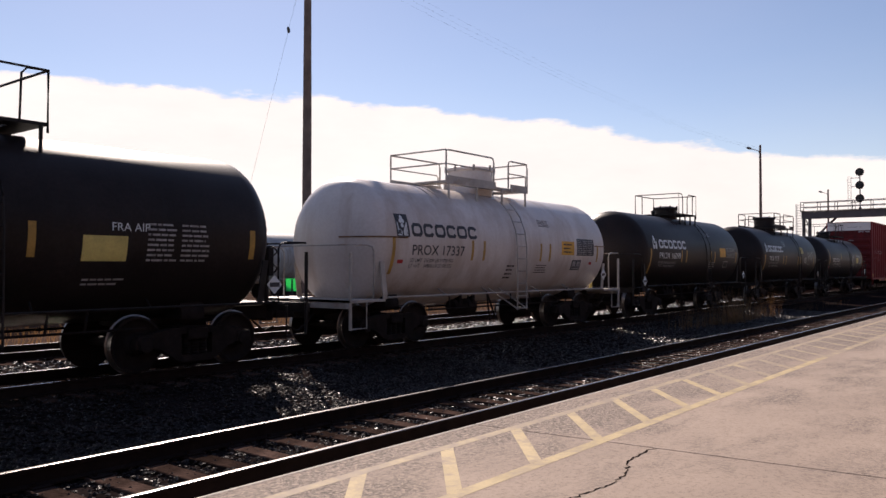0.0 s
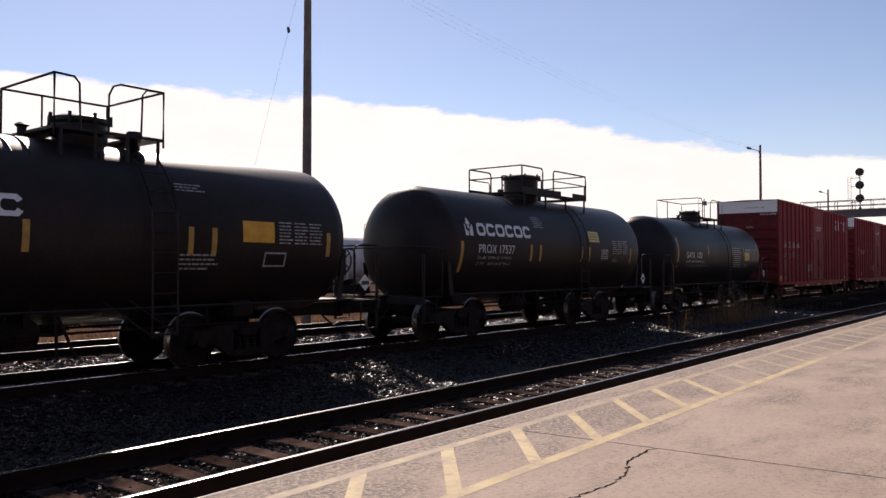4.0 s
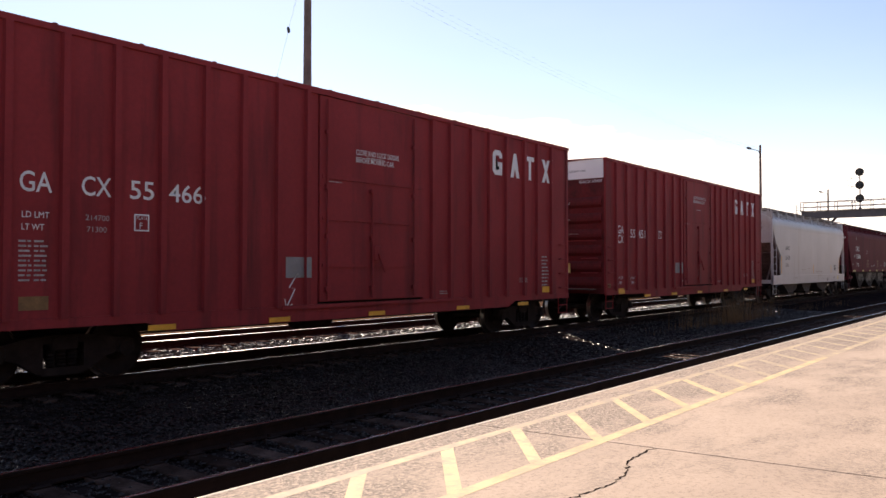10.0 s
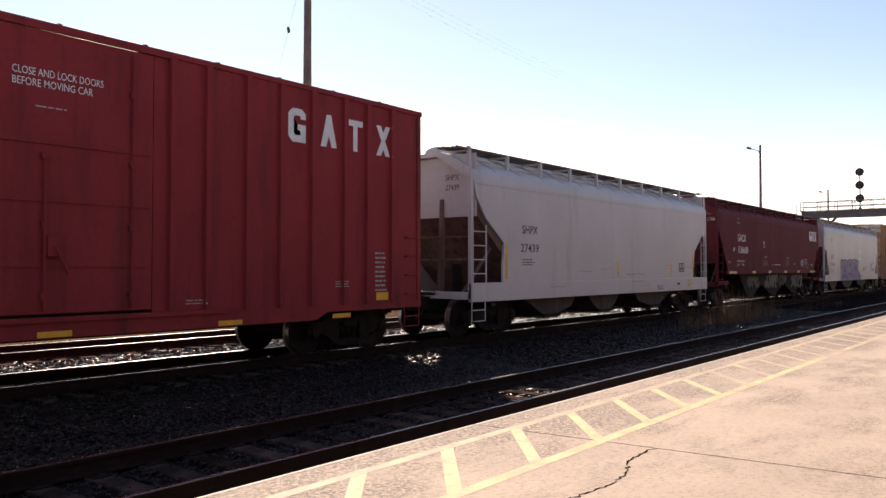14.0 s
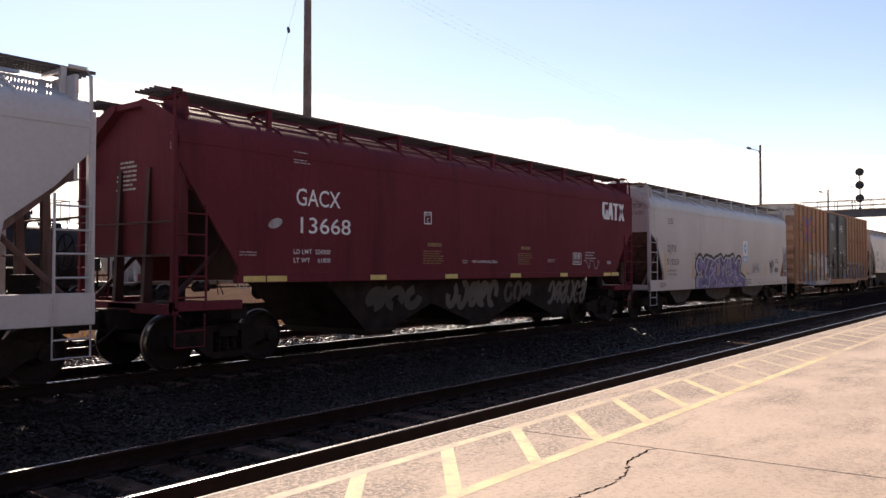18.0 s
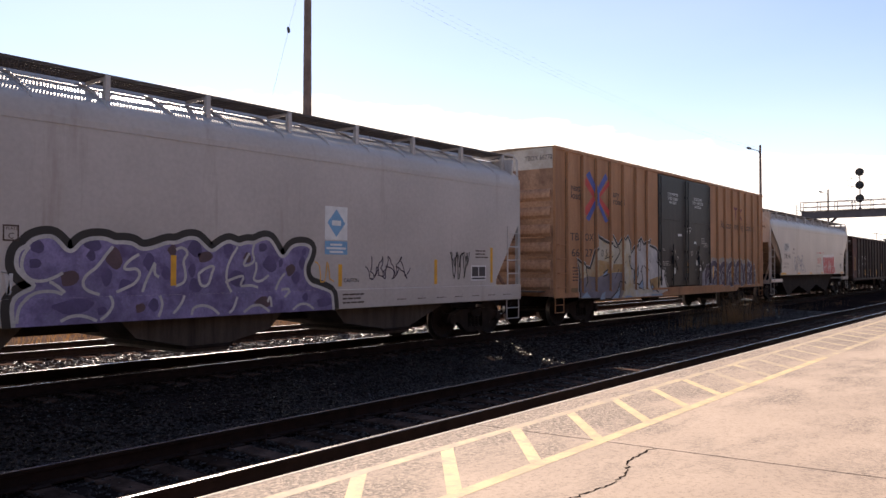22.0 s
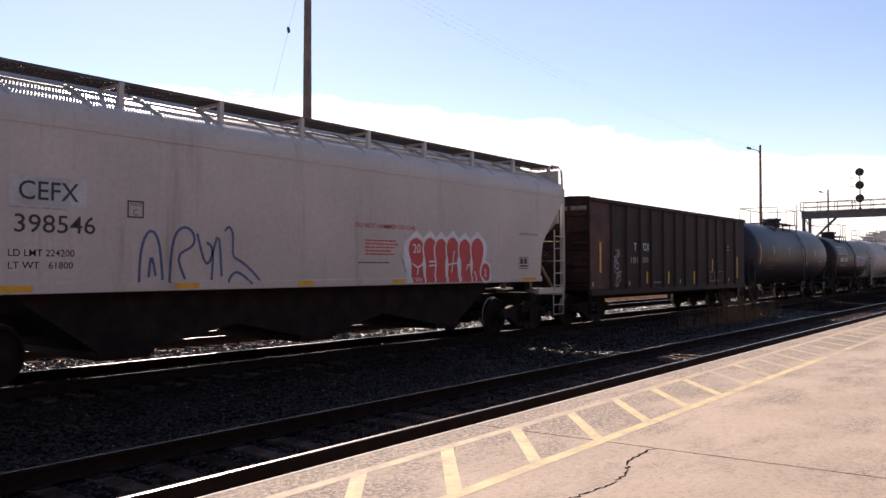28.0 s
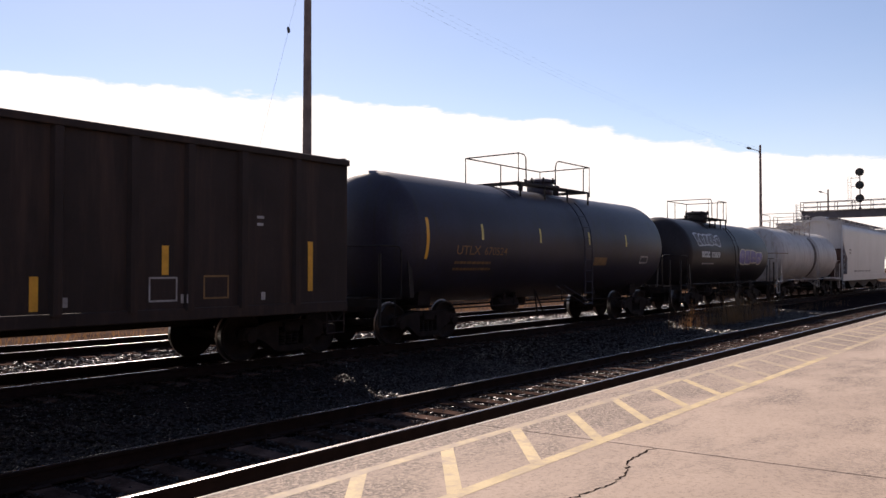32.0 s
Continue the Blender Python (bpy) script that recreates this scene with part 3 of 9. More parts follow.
def offset_line(pts, d):
    """A drawn line moved sideways, to its left for a positive d."""
    out = []
    for i in range(len(pts)):
        a, b = Vector(pts[max(i - 1, 0)]), Vector(pts[min(i + 1, len(pts) - 1)])
        t = (b - a).normalized() if (b - a).length > 1e-6 else Vector((1, 0))
        out.append((pts[i][0] - t.y * d, pts[i][1] + t.x * d))
    return out


def rect(x0, y0, x1, y1):
    return [(x0, y0), (x1, y0), (x1, y1), (x0, y1)]


def bars(w, h, rows, rng, cols=1):
    """Lines of small print, too small to read, as plain word-length bars."""
    out = []
    step = h / rows
    for i in range(rows):
        for c in range(cols):
            a, end = w * c / cols, w * c / cols + w / cols * rng.uniform(0.70, 0.94)
            while a < end - 0.02:
                b = min(end, a + rng.uniform(0.05, 0.20))
                out.append(rect(a, h - (i + 0.70) * step, b, h - (i + 0.30) * step))
                a = b + 0.022
    return flat(out)


def frame_marks(w, h, t):
    return flat([rect(0, 0, w, t), rect(0, h - t, w, h), rect(0, t, t, h - t), rect(w - t, t, w, h - t)])


def block_word(widths, h, gap):
    """A trade mark as a row of plain bold rings with cut corners, every second one open on one side."""
    polys, x = [], 0.0
    for i, w in enumerate(widths):
        s, c = h * 0.24, h * 0.22
        outer = [(c, 0), (w - c, 0), (w, c), (w, h - c), (w - c, h), (c, h), (0, h - c), (0, c)]
        d = c * 0.6
        inner = [(s + d, s), (w - s - d, s), (w - s, s + d), (w - s, h - s - d), (w - s - d, h - s), (s + d, h - s), (s, h - s - d), (s, s + d)]
        for k in range(8):
            if k == 2 and i % 2:
                continue
            j = (k + 1) % 8
            polys.append([(x + outer[k][0], outer[k][1]), (x + outer[j][0], outer[j][1]), (x + inner[j][0], inner[j][1]), (x + inner[k][0], inner[k][1])])
        x += w + gap
    bm = flat(polys)
    bmesh.ops.remove_doubles(bm, verts=bm.verts[:], dist=0.0005)
    return bm


# ------------------------------------------------------------------ ground, tracks, platform
NEAR_Y, NEAR_Z = 6.529, -0.083
MAIN_Y, BACK_Y = 12.587, 17.285
RAIL_H, TIE_TOP = 0.17, -0.172


BED = [(4.90, -0.62), (4.90, -0.36), (5.2, -0.30), (7.9, -0.30), (8.8, -0.36), (10.6, -0.28), (11.1, -0.215), (14.1, -0.215),
       (15.0, -0.30), (15.6, -0.225), (19.0, -0.225), (20.4, -0.62)]


def make_ground():
    bm = B()
    v = [bm.verts.new(p) for p in ((-2500, -2500, -0.62), (3500, -2500, -0.62), (3500, 3500, -0.62), (-2500, 3500, -0.62))]
    bm.faces.new(v)
    tagged(part("ground", bm, M["dirt"], None, "dry tan dirt ground beside the railway", kind="structure"), category="ground")
    # ballast bed under the three tracks, with shoulders
    bm = B()
    prof = BED
    rows = []
    xs = np.concatenate([np.arange(-30, 60, 0.6), np.arange(60, 420, 12.0)])
    rng = random.Random(4)
    for x in xs:
        rows.append([bm.verts.new((x, y, z + (rng.uniform(-0.02, 0.02) if z > -0.6 else 0))) for y, z in prof])
    for a, b in zip(rows, rows[1:]):
        for i in range(len(prof) - 1):
            bm.faces.new((a[i], a[i + 1], b[i + 1], b[i]))
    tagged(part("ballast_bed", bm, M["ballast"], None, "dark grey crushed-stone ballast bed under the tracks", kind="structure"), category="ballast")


def scatter_stones(name, label, boxes, seed):
    rng = np.random.RandomState(seed)
    octa = np.array([(1, 0, 0), (-1, 0, 0), (0, 1, 0), (0, -1, 0), (0, 0, 1), (0, 0, -1)], float)
    tri = np.array([(0, 2, 4), (2, 1, 4), (1, 3, 4), (3, 0, 4), (2, 0, 5), (1, 2, 5), (3, 1, 5), (0, 3, 5)])
    V, F, k = [], [], 0
    for x0, x1, y0, y1, z, n, s0, s1 in boxes:
        ys = rng.uniform(y0, y1, n)
        c = np.stack([rng.uniform(x0, x1, n), ys, np.interp(ys, [p[0] for p in BED[1:]], [p[1] for p in BED[1:]]) + z + rng.uniform(-0.015, 0.03, n)], 1)
        s = rng.uniform(s0, s1, (n, 1, 1)) * (1 + rng.uniform(-0.4, 0.4, (n, 6, 1)))
        a = rng.uniform(0, 6.28, n)
        o = octa[None] * s
        rx = o[..., 0] * np.cos(a)[:, None] - o[..., 1] * np.sin(a)[:, None]
        ry = o[..., 0] * np.sin(a)[:, None] + o[..., 1] * np.cos(a)[:, None]
        P = np.stack([rx, ry, o[..., 2] * 0.5], -1) + c[:, None]
        V.append(P.reshape(-1, 3))
        F.append((tri[None] + (k + 6 * np.arange(n))[:, None, None]).reshape(-1, 3))
        k += 6 * n
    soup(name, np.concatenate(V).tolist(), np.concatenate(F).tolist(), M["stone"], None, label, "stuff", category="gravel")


def rail_mesh(x0, x1):
    prof = [(-0.07, -0.17), (0.07, -0.17), (0.07, -0.158), (0.012, -0.14), (0.009, -0.045), (0.036, -0.036), (0.037, -0.006), (0.029, 0.0), (0.027, 0.001),
            (-0.027, 0.001), (-0.029, 0.0), (-0.037, -0.006), (-0.036, -0.036), (-0.009, -0.045), (-0.012, -0.14), (-0.07, -0.158)]
    bm = B()
    xs = [x0 + (x1 - x0) * i / 8 for i in range(9)]
    rings = [[bm.verts.new((x, y, z)) for y, z in prof] for x in xs]
    g_rings(bm, rings)
    me = mesh_of(bm, "rail", [M["rail"], M["railhead"]])
    for p in me.polygons:
        if p.center.z > 0.0008:
            p.material_index = 1
    return me


def make_track(number, y, z, ties, far_ties):
    track = thing("track_%d" % number, "straight railway track with wooden ties on crushed stone", "track", "railway tracks", "structure", pose(0, y, z))
    rm = rail_mesh(-60, 420)
    for s in (-0.754, 0.754):
        part("rail", rm, None, track, "rusty steel rail with a bright worn head", pose(0, s, 0))
    rng = random.Random(number)
    bm = B()
    g_box(bm, -0.115, 0.115, -1.3, 1.3, -0.36, TIE_TOP, 0.012)
    tie = mesh_of(bm, "tie", M["tie"])
    bm = B()
    for s in (-0.754, 0.754):
        g_box(bm, -0.09, 0.09, s - 0.17, s + 0.17, TIE_TOP, TIE_TOP + 0.014)
        for dx, dy in ((-0.05, -0.095), (0.05, 0.095)):
            g_box(bm, dx - 0.014, dx + 0.014, s + dy - 0.012, s + dy + 0.012, TIE_TOP, TIE_TOP + 0.05)
    plate = mesh_of(bm, "tie_plate", M["rail"])
    x0, n = ties
    for i in range(n):
        t = part("tie", tie, None, track, "", pose(x0 + 0.52 * i + rng.uniform(-0.03, 0.03), rng.uniform(-0.05, 0.05), rng.uniform(-0.008, 0.0), 0, 0, rng.uniform(-1.2, 1.2)))
        part("tie_plate", plate, None, t)
    V, F = [], []
    for i in range(far_ties):
        x = x0 + 0.52 * (n + i)
        k = len(V)
        V += [(x + a, b, c) for a in (-0.115, 0.115) for b in (-1.3, 1.3) for c in (-0.36, TIE_TOP)]
        F += [[k + j for j in q] for q in ((0, 1, 3, 2), (4, 6, 7, 5), (0, 4, 5, 1), (2, 3, 7, 6), (1, 5, 7, 3))]
    if F:
        soup("far_ties", V, F, M["tie"], track)


PLAT_Y, PLAT_Z = 4.79, 0.10


def make_platform():
    plat = thing("pavement", "worn pinkish concrete station platform beside the tracks", "platform", kind="structure")
    joints = [-42.0, -29.8, -17.6, -5.45, 6.72, 18.9, 31.1, 43.3, 55.5, 67.7, 79.9, 92.1, 104.3, 116.5]
    for a, b in zip(joints, joints[1:]):
        for y0, y1, cm in ((PLAT_Y - 0.038, PLAT_Y, "concrete_edge"), (-3.0, PLAT_Y - 0.040, "concrete"), (-14.0, -3.012, "concrete")):
            bm = B()
            g_box(bm, a + 0.006, b - 0.006, y0, y1, -0.62, PLAT_Z, 0.006)
            for v in bm.verts:
                v.co.x += -0.075 * (v.co.y - 3.0)
            part("nosing" if cm == "concrete_edge" else "slab", bm, M[cm], plat, smooth=False)
    bm = B()
    g_box(bm, -42, 116, -14, PLAT_Y - 0.02, -0.61, PLAT_Z - 0.02)
    part("joint_filler", bm, M["joint"], plat, smooth=False)
    # crack, a thin open split from the joint
    rng = random.Random(8)
    bm = B()
    n = 46
    left, right = [], []
    for i in range(n + 1):
        f = i / n
        x = 6.70 - 2.15 * f
        y = 2.88 - 0.27 * f + 0.06 * math.sin(9 * f) + rng.uniform(-0.022, 0.022)
        w = rng.uniform(0.004, 0.014) * (1.15 - 0.5 * f)
        left.append(bm.verts.new((x, y - w, PLAT_Z + 0.003)))
        right.append(bm.verts.new((x + rng.uniform(-0.01, 0.01), y + w, PLAT_Z + 0.003)))
    for i in range(n):
        bm.faces.new((left[i], left[i + 1], right[i + 1], right[i]))
    part("crack", bm, M["crack"], plat, "dark jagged crack in the concrete", smooth=False)
    # painted ladder of slanting bars between two lines
    zc = PLAT_Z + 0.0015

    def stripe(pts, name, mat):
        bm = B()
        bm.faces.new([bm.verts.new((x, y, zc)) for x, y in pts])
        part(name, bm, M[mat], plat, "", smooth=False)

    OUT, INN = 4.36, 3.40
    x = -20.0
    while x < 60:
        worn = "caution_worn" if (int(x / 6) % 3) else "caution"
        stripe([(x, OUT - 0.055), (x + 5.9, OUT - 0.055), (x + 5.9, OUT + 0.055), (x, OUT + 0.055)], "edge_line", "caution_worn")
        stripe([(x, INN - 0.06), (x + 5.9, INN - 0.06), (x + 5.9, INN + 0.06), (x, INN + 0.06)], "inner_line", "caution" if x < 10 else "caution_worn")
        x += 5.9
    for i in range(-14, 44):
        a = 4.53 + 1.11 * i
        stripe([(a - 0.09, INN + 0.062), (a + 0.09, INN + 0.062), (a + 1.08, OUT - 0.057), (a + 0.90, OUT - 0.057)], "slant_bar", "caution" if i < 6 else "caution_worn")


def make_unseen_wall():
    # wall added out of view, cuts the sky light on the train's near side
    bm = B()
    g_box(bm, -70, 150, -12.4, -12.0, -0.6, 8.5)
    tagged(part("wall_unseen", bm, M["brick"], None, "plain dark brick wall added out of view behind the platform", kind="structure"), category="wall")


make_ground()
make_unseen_wall()
make_track(1, NEAR_Y, NEAR_Z, (-6.0, 150), 500)
make_track(2, MAIN_Y, 0.0, (-4.0, 110), 520)
make_track(3, BACK_Y, 0.0, (-2.0, 90), 520)
make_platform()
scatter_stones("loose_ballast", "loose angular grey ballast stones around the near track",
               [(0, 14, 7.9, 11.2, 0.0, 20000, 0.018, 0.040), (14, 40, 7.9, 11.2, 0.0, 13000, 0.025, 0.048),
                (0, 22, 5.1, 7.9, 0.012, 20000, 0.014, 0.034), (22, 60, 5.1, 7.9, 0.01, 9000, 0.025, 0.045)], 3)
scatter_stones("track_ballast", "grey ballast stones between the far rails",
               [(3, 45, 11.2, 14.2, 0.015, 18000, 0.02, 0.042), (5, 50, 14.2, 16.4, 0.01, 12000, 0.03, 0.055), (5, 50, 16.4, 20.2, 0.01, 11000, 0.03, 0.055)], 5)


# ------------------------------------------------------------------ lineside
def make_pole(x, y, r0, r1, h, lamp, label):
    p = thing("utility_pole", label, "pole", "poles along the yard", m=pose(x, y, -0.62))
    bm = B()
    g_lathe(bm, [(0, r0), (h * 0.5, (r0 + r1) / 2 + 0.01), (h, r1), (h + 0.03, r1 * 0.6)], "z", n=14)
    part("shaft", bm, M["pole"], p)
    if lamp:
        bm = B()
        g_tube(bm, [(0, 0, h - 0.9), (-0.3, 0.15, h - 0.55), (-1.2, 0.55, h - 0.45)], 0.04)
        part("arm", bm, M["galv"], p)
        bm = B()
        g_lathe(bm, [(0, 0.05), (0.12, 0.10), (0.5, 0.12), (0.7, 0.05)], "x", n=10)
        part("lamp_head", bm, M["gantry"], p, "grey cobra-head street light", pose(-1.1, 0.52, h - 0.45, 0, -8, 155))
    return p


def make_gantry():
    gx = 104.0
    g = thing("signal_bridge", "dark steel signal bridge with a railed walkway over the tracks", "signal bridge", m=pose(gx, 0, -0.62))
    top = 8.60 + 0.62
    for y in (24.8, -9.0):
        bm = B()
        for dx in (-0.35, 0.35):
            for dy in (-0.35, 0.35):
                g_box(bm, dx - 0.09, dx + 0.09, y + dy - 0.09, y + dy + 0.09, 0, top)
        for k in range(7):
            z = 0.5 + k * 1.15
            for dx in (-0.35, 0.35):
                g_tube(bm, [(dx, y - 0.35, z), (dx, y + 0.35, z + 1.1)], 0.035, 4)
            for dy in (-0.35, 0.35):
                g_tube(bm, [(-0.35, y + dy, z), (0.35, y + dy, z + 1.1)], 0.035, 4)
        part("column", bm, M["gantry"], g)
    bm = B()
    g_box(bm, -0.5, -0.4, -9.4, 25.3, 7.75 + 0.62, top, 0.01)
    g_box(bm, 0.4, 0.5, -9.4, 25.3, 7.75 + 0.62, top, 0.01)
    for k in range(25):
        y = -9 + k * 1.4
        g_box(bm, -0.4, 0.4, y - 0.05, y + 0.05, 7.8 + 0.62, 8.0 + 0.62)
    part("girder", bm, M["gantry"], g)
    bm = B()
    g_tube(bm, [(0, 24.8, 5.1), (0, 21.3, 8.6)], 0.14, 6)
    part("knee_brace", bm, M["gantry"], g)
    bm = B()
    g_box(bm, -0.75, 0.75, -9.4, 25.4, top, top + 0.08)
    pieces("walkway", bm, M["grating"], g)
    for dx in (-0.72, 0.72):
        bm = B()
        for z in (0.55, 1.15):
            g_tube(bm, [(dx, -9.4, top + z), (dx, 25.35, top + z)], 0.045, 5)
        for k in range(19):
            y = -9.4 + k * 1.93
            g_tube(bm, [(dx, y, top), (dx, y, top + 1.15)], 0.04, 5)
        part("railing", bm, M["gantry"], g)
    bm = B()
    for dx in (-0.25, 0.25):
        g_tube(bm, [(dx, 26.0, 3.0), (dx, 26.0, top + 1.0)], 0.035, 5)
    for k in range(22):
        g_tube(bm, [(-0.25, 26.0, 3.2 + k * 0.33), (0.25, 26.0, 3.2 + k * 0.33), (0.25, 25.3, 3.2 + k * 0.33)], 0.03, 4)
    part("ladder", bm, M["galv"], g)
    # three-lamp signal mast on the walkway
    s = thing("signal_mast", "three-light colour signal with black round targets on the signal bridge", "railway signal", m=pose(gx, 18.88, 8.43))
    bm = B()
    g_tube(bm, [(0, 0, 0), (0, 0, 5.1)], 0.07, 8)
    part("mast", bm, M["galv"], s)
    bm = B()
    g_lathe(bm, [(0.0, 0.35), (0.12, 0.28), (0.5, 0.1)], "z", n=12)
    part("base", bm, M["black"], s)
    for z in (1.55, 3.12, 4.68):
        bm = B()
        g_lathe(bm, [(-0.18, 0.46), (-0.13, 0.485), (-0.11, 0.46)], "x", n=24)
        t = part("target", bm, M["black"], s, "black round signal target", pose(0, 0, z))
        bm = B()
        g_lathe(bm, [(-0.5, 0.18), (-0.15, 0.2), (0.2, 0.22), (0.28, 0.1)], "x", n=14)
        part("lamp_housing", bm, M["black"], t)
    bm = B()
    for dy in (0.95, 1.3):
        g_tube(bm, [(0, dy, 0), (0, dy, 4.2)], 0.025, 4)
    for k in range(13):
        g_tube(bm, [(0, 0.95, 0.3 + k * 0.32), (0, 1.3, 0.3 + k * 0.32)], 0.018, 4)
    for z in (1.1, 3.0, 4.0):
        g_tube(bm, [(0, 0, z), (0, 1.0, z)], 0.035, 4)
    part("ladder", bm, M["galv"], s)


def make_wires():
    def cable(name, label, a, b, sag, r):
        a, b = Vector(a), Vector(b)
        pts = []
        for i in range(41):
            f = i / 40
            p = a.lerp(b, f)
            p.z -= sag * 4 * f * (1 - f)
            pts.append(p)
        bm = B()
        g_tube(bm, pts, r, 4)
        return tagged(part(name, bm, M["wire"], None, label), category="cable")

    for k in range(3):
        cable("overhead_wire", "thin dark overhead wire sagging between poles", (10.0, 23.6 + k * 0.35, 16.2 - 0.1 * k), (82.3, 24.0 + k * 0.3, 13.9), 1.6, 0.0022)
    guy = cable("guy_wire", "thin guy wire with a strain insulator beside the tall pole", (21.5, 24.0, 14.4), (17.6, 24.6, -0.6), 0.0, 0.0045)
    bm = B()
    g_lathe(bm, [(-0.12, 0.03), (-0.06, 0.06), (0.06, 0.06), (0.12, 0.03)], "z", n=8)
    part("insulator", bm, M["wire"], guy, "", pose(20.66, 24.13, 11.17, 0, -14, 0))


def make_weeds():
    rng = np.random.RandomState(11)
    V, F = [], []
    for cx, cy, n, hh in ((34.7, 9.75, 70, 1.4), (29.6, 9.75, 200, 1.6), (31.4, 9.8, 120, 1.45), (28.2, 9.8, 110, 1.2), (33.0, 9.8, 80, 1.1), (25.9, 9.9, 60, 1.15), (31, 9.6, 60, 0.5), (28, 9.7, 50, 0.4), (41, 9.8, 50, 0.8), (47, 9.8, 40, 0.7), (23.5, 9.8, 30, 0.3)):
        for i in range(n):
            x, y = cx + rng.normal(0, 0.55 if hh > 1.0 else 1.1), cy + rng.normal(0, 0.22)
            h = hh * rng.uniform(0.4, 1.0)
            a = rng.uniform(0, 6.28)
            lean = rng.uniform(0.05, 0.3) * h
            w = rng.uniform(0.004, 0.009)
            dx, dy = math.cos(a), math.sin(a)
            k = len(V)
            V += [(x - w * dy, y + w * dx, -0.36), (x + w * dy, y - w * dx, -0.36), (x + lean * 0.4 * dx + w * dy, y + lean * 0.4 * dy, -0.36 + h * 0.55),
                  (x + lean * 0.4 * dx - w * dy, y + lean * 0.4 * dy, -0.36 + h * 0.55), (x + lean * dx, y + lean * dy, -0.36 + h)]
            F += [(k, k + 1, k + 2, k + 3), (k + 3, k + 2, k + 4)]
    soup("dry_weeds", V, F, M["weed"], None, "dry brown weeds growing in the ballast between the tracks", "stuff", category="weeds")


def make_brush():
    rng = np.random.RandomState(23)
    V, F = [], []
    for i in range(12000):
        x, y = rng.uniform(6, 80), 20.8 + 22.0 * rng.beta(1.2, 1.5)
        if math.sin(x * 1.7 + 0.6 * y) + math.sin(x * 0.53 + 2.0) < -0.2:
            continue
        h, a = rng.uniform(0.12, 0.55), rng.uniform(0, 6.28)
        w, lean = rng.uniform(0.006, 0.016), rng.uniform(0.1, 0.6)
        dx, dy = math.cos(a), math.sin(a)
        k = len(V)
        V += [(x - w, y, -0.63), (x + w, y, -0.63), (x + lean * h * dx, y + lean * h * dy, -0.62 + h)]
        F.append((k, k + 1, k + 2))
    soup("dry_brush", V, F, M["weed"], None, "low dry brush on the dirt beyond the tracks", "stuff", category="brush")


make_brush()
make_pole(21.55, 24.0, 0.20, 0.14, 15.3, False, "tall weathered wooden pole behind the tracks with a guy wire")
make_pole(82.4, 24.0, 0.155, 0.105, 14.75, True, "weathered wooden pole with a street light on an arm")
make_pole(120.9, 26.0, 0.15, 0.10, 13.4, True, "far wooden pole with a street light on an arm")
make_pole(196.0, 24.5, 0.20, 0.14, 12.5, True, "far wooden pole with a street light on an arm")
make_gantry()
make_wires()
make_weeds()


# ------------------------------------------------------------------ rolling stock: shared pieces
WHEEL_R, BASE = 0.457, 1.90
AXLES = []          # (axle object, local x) of the rolling cars


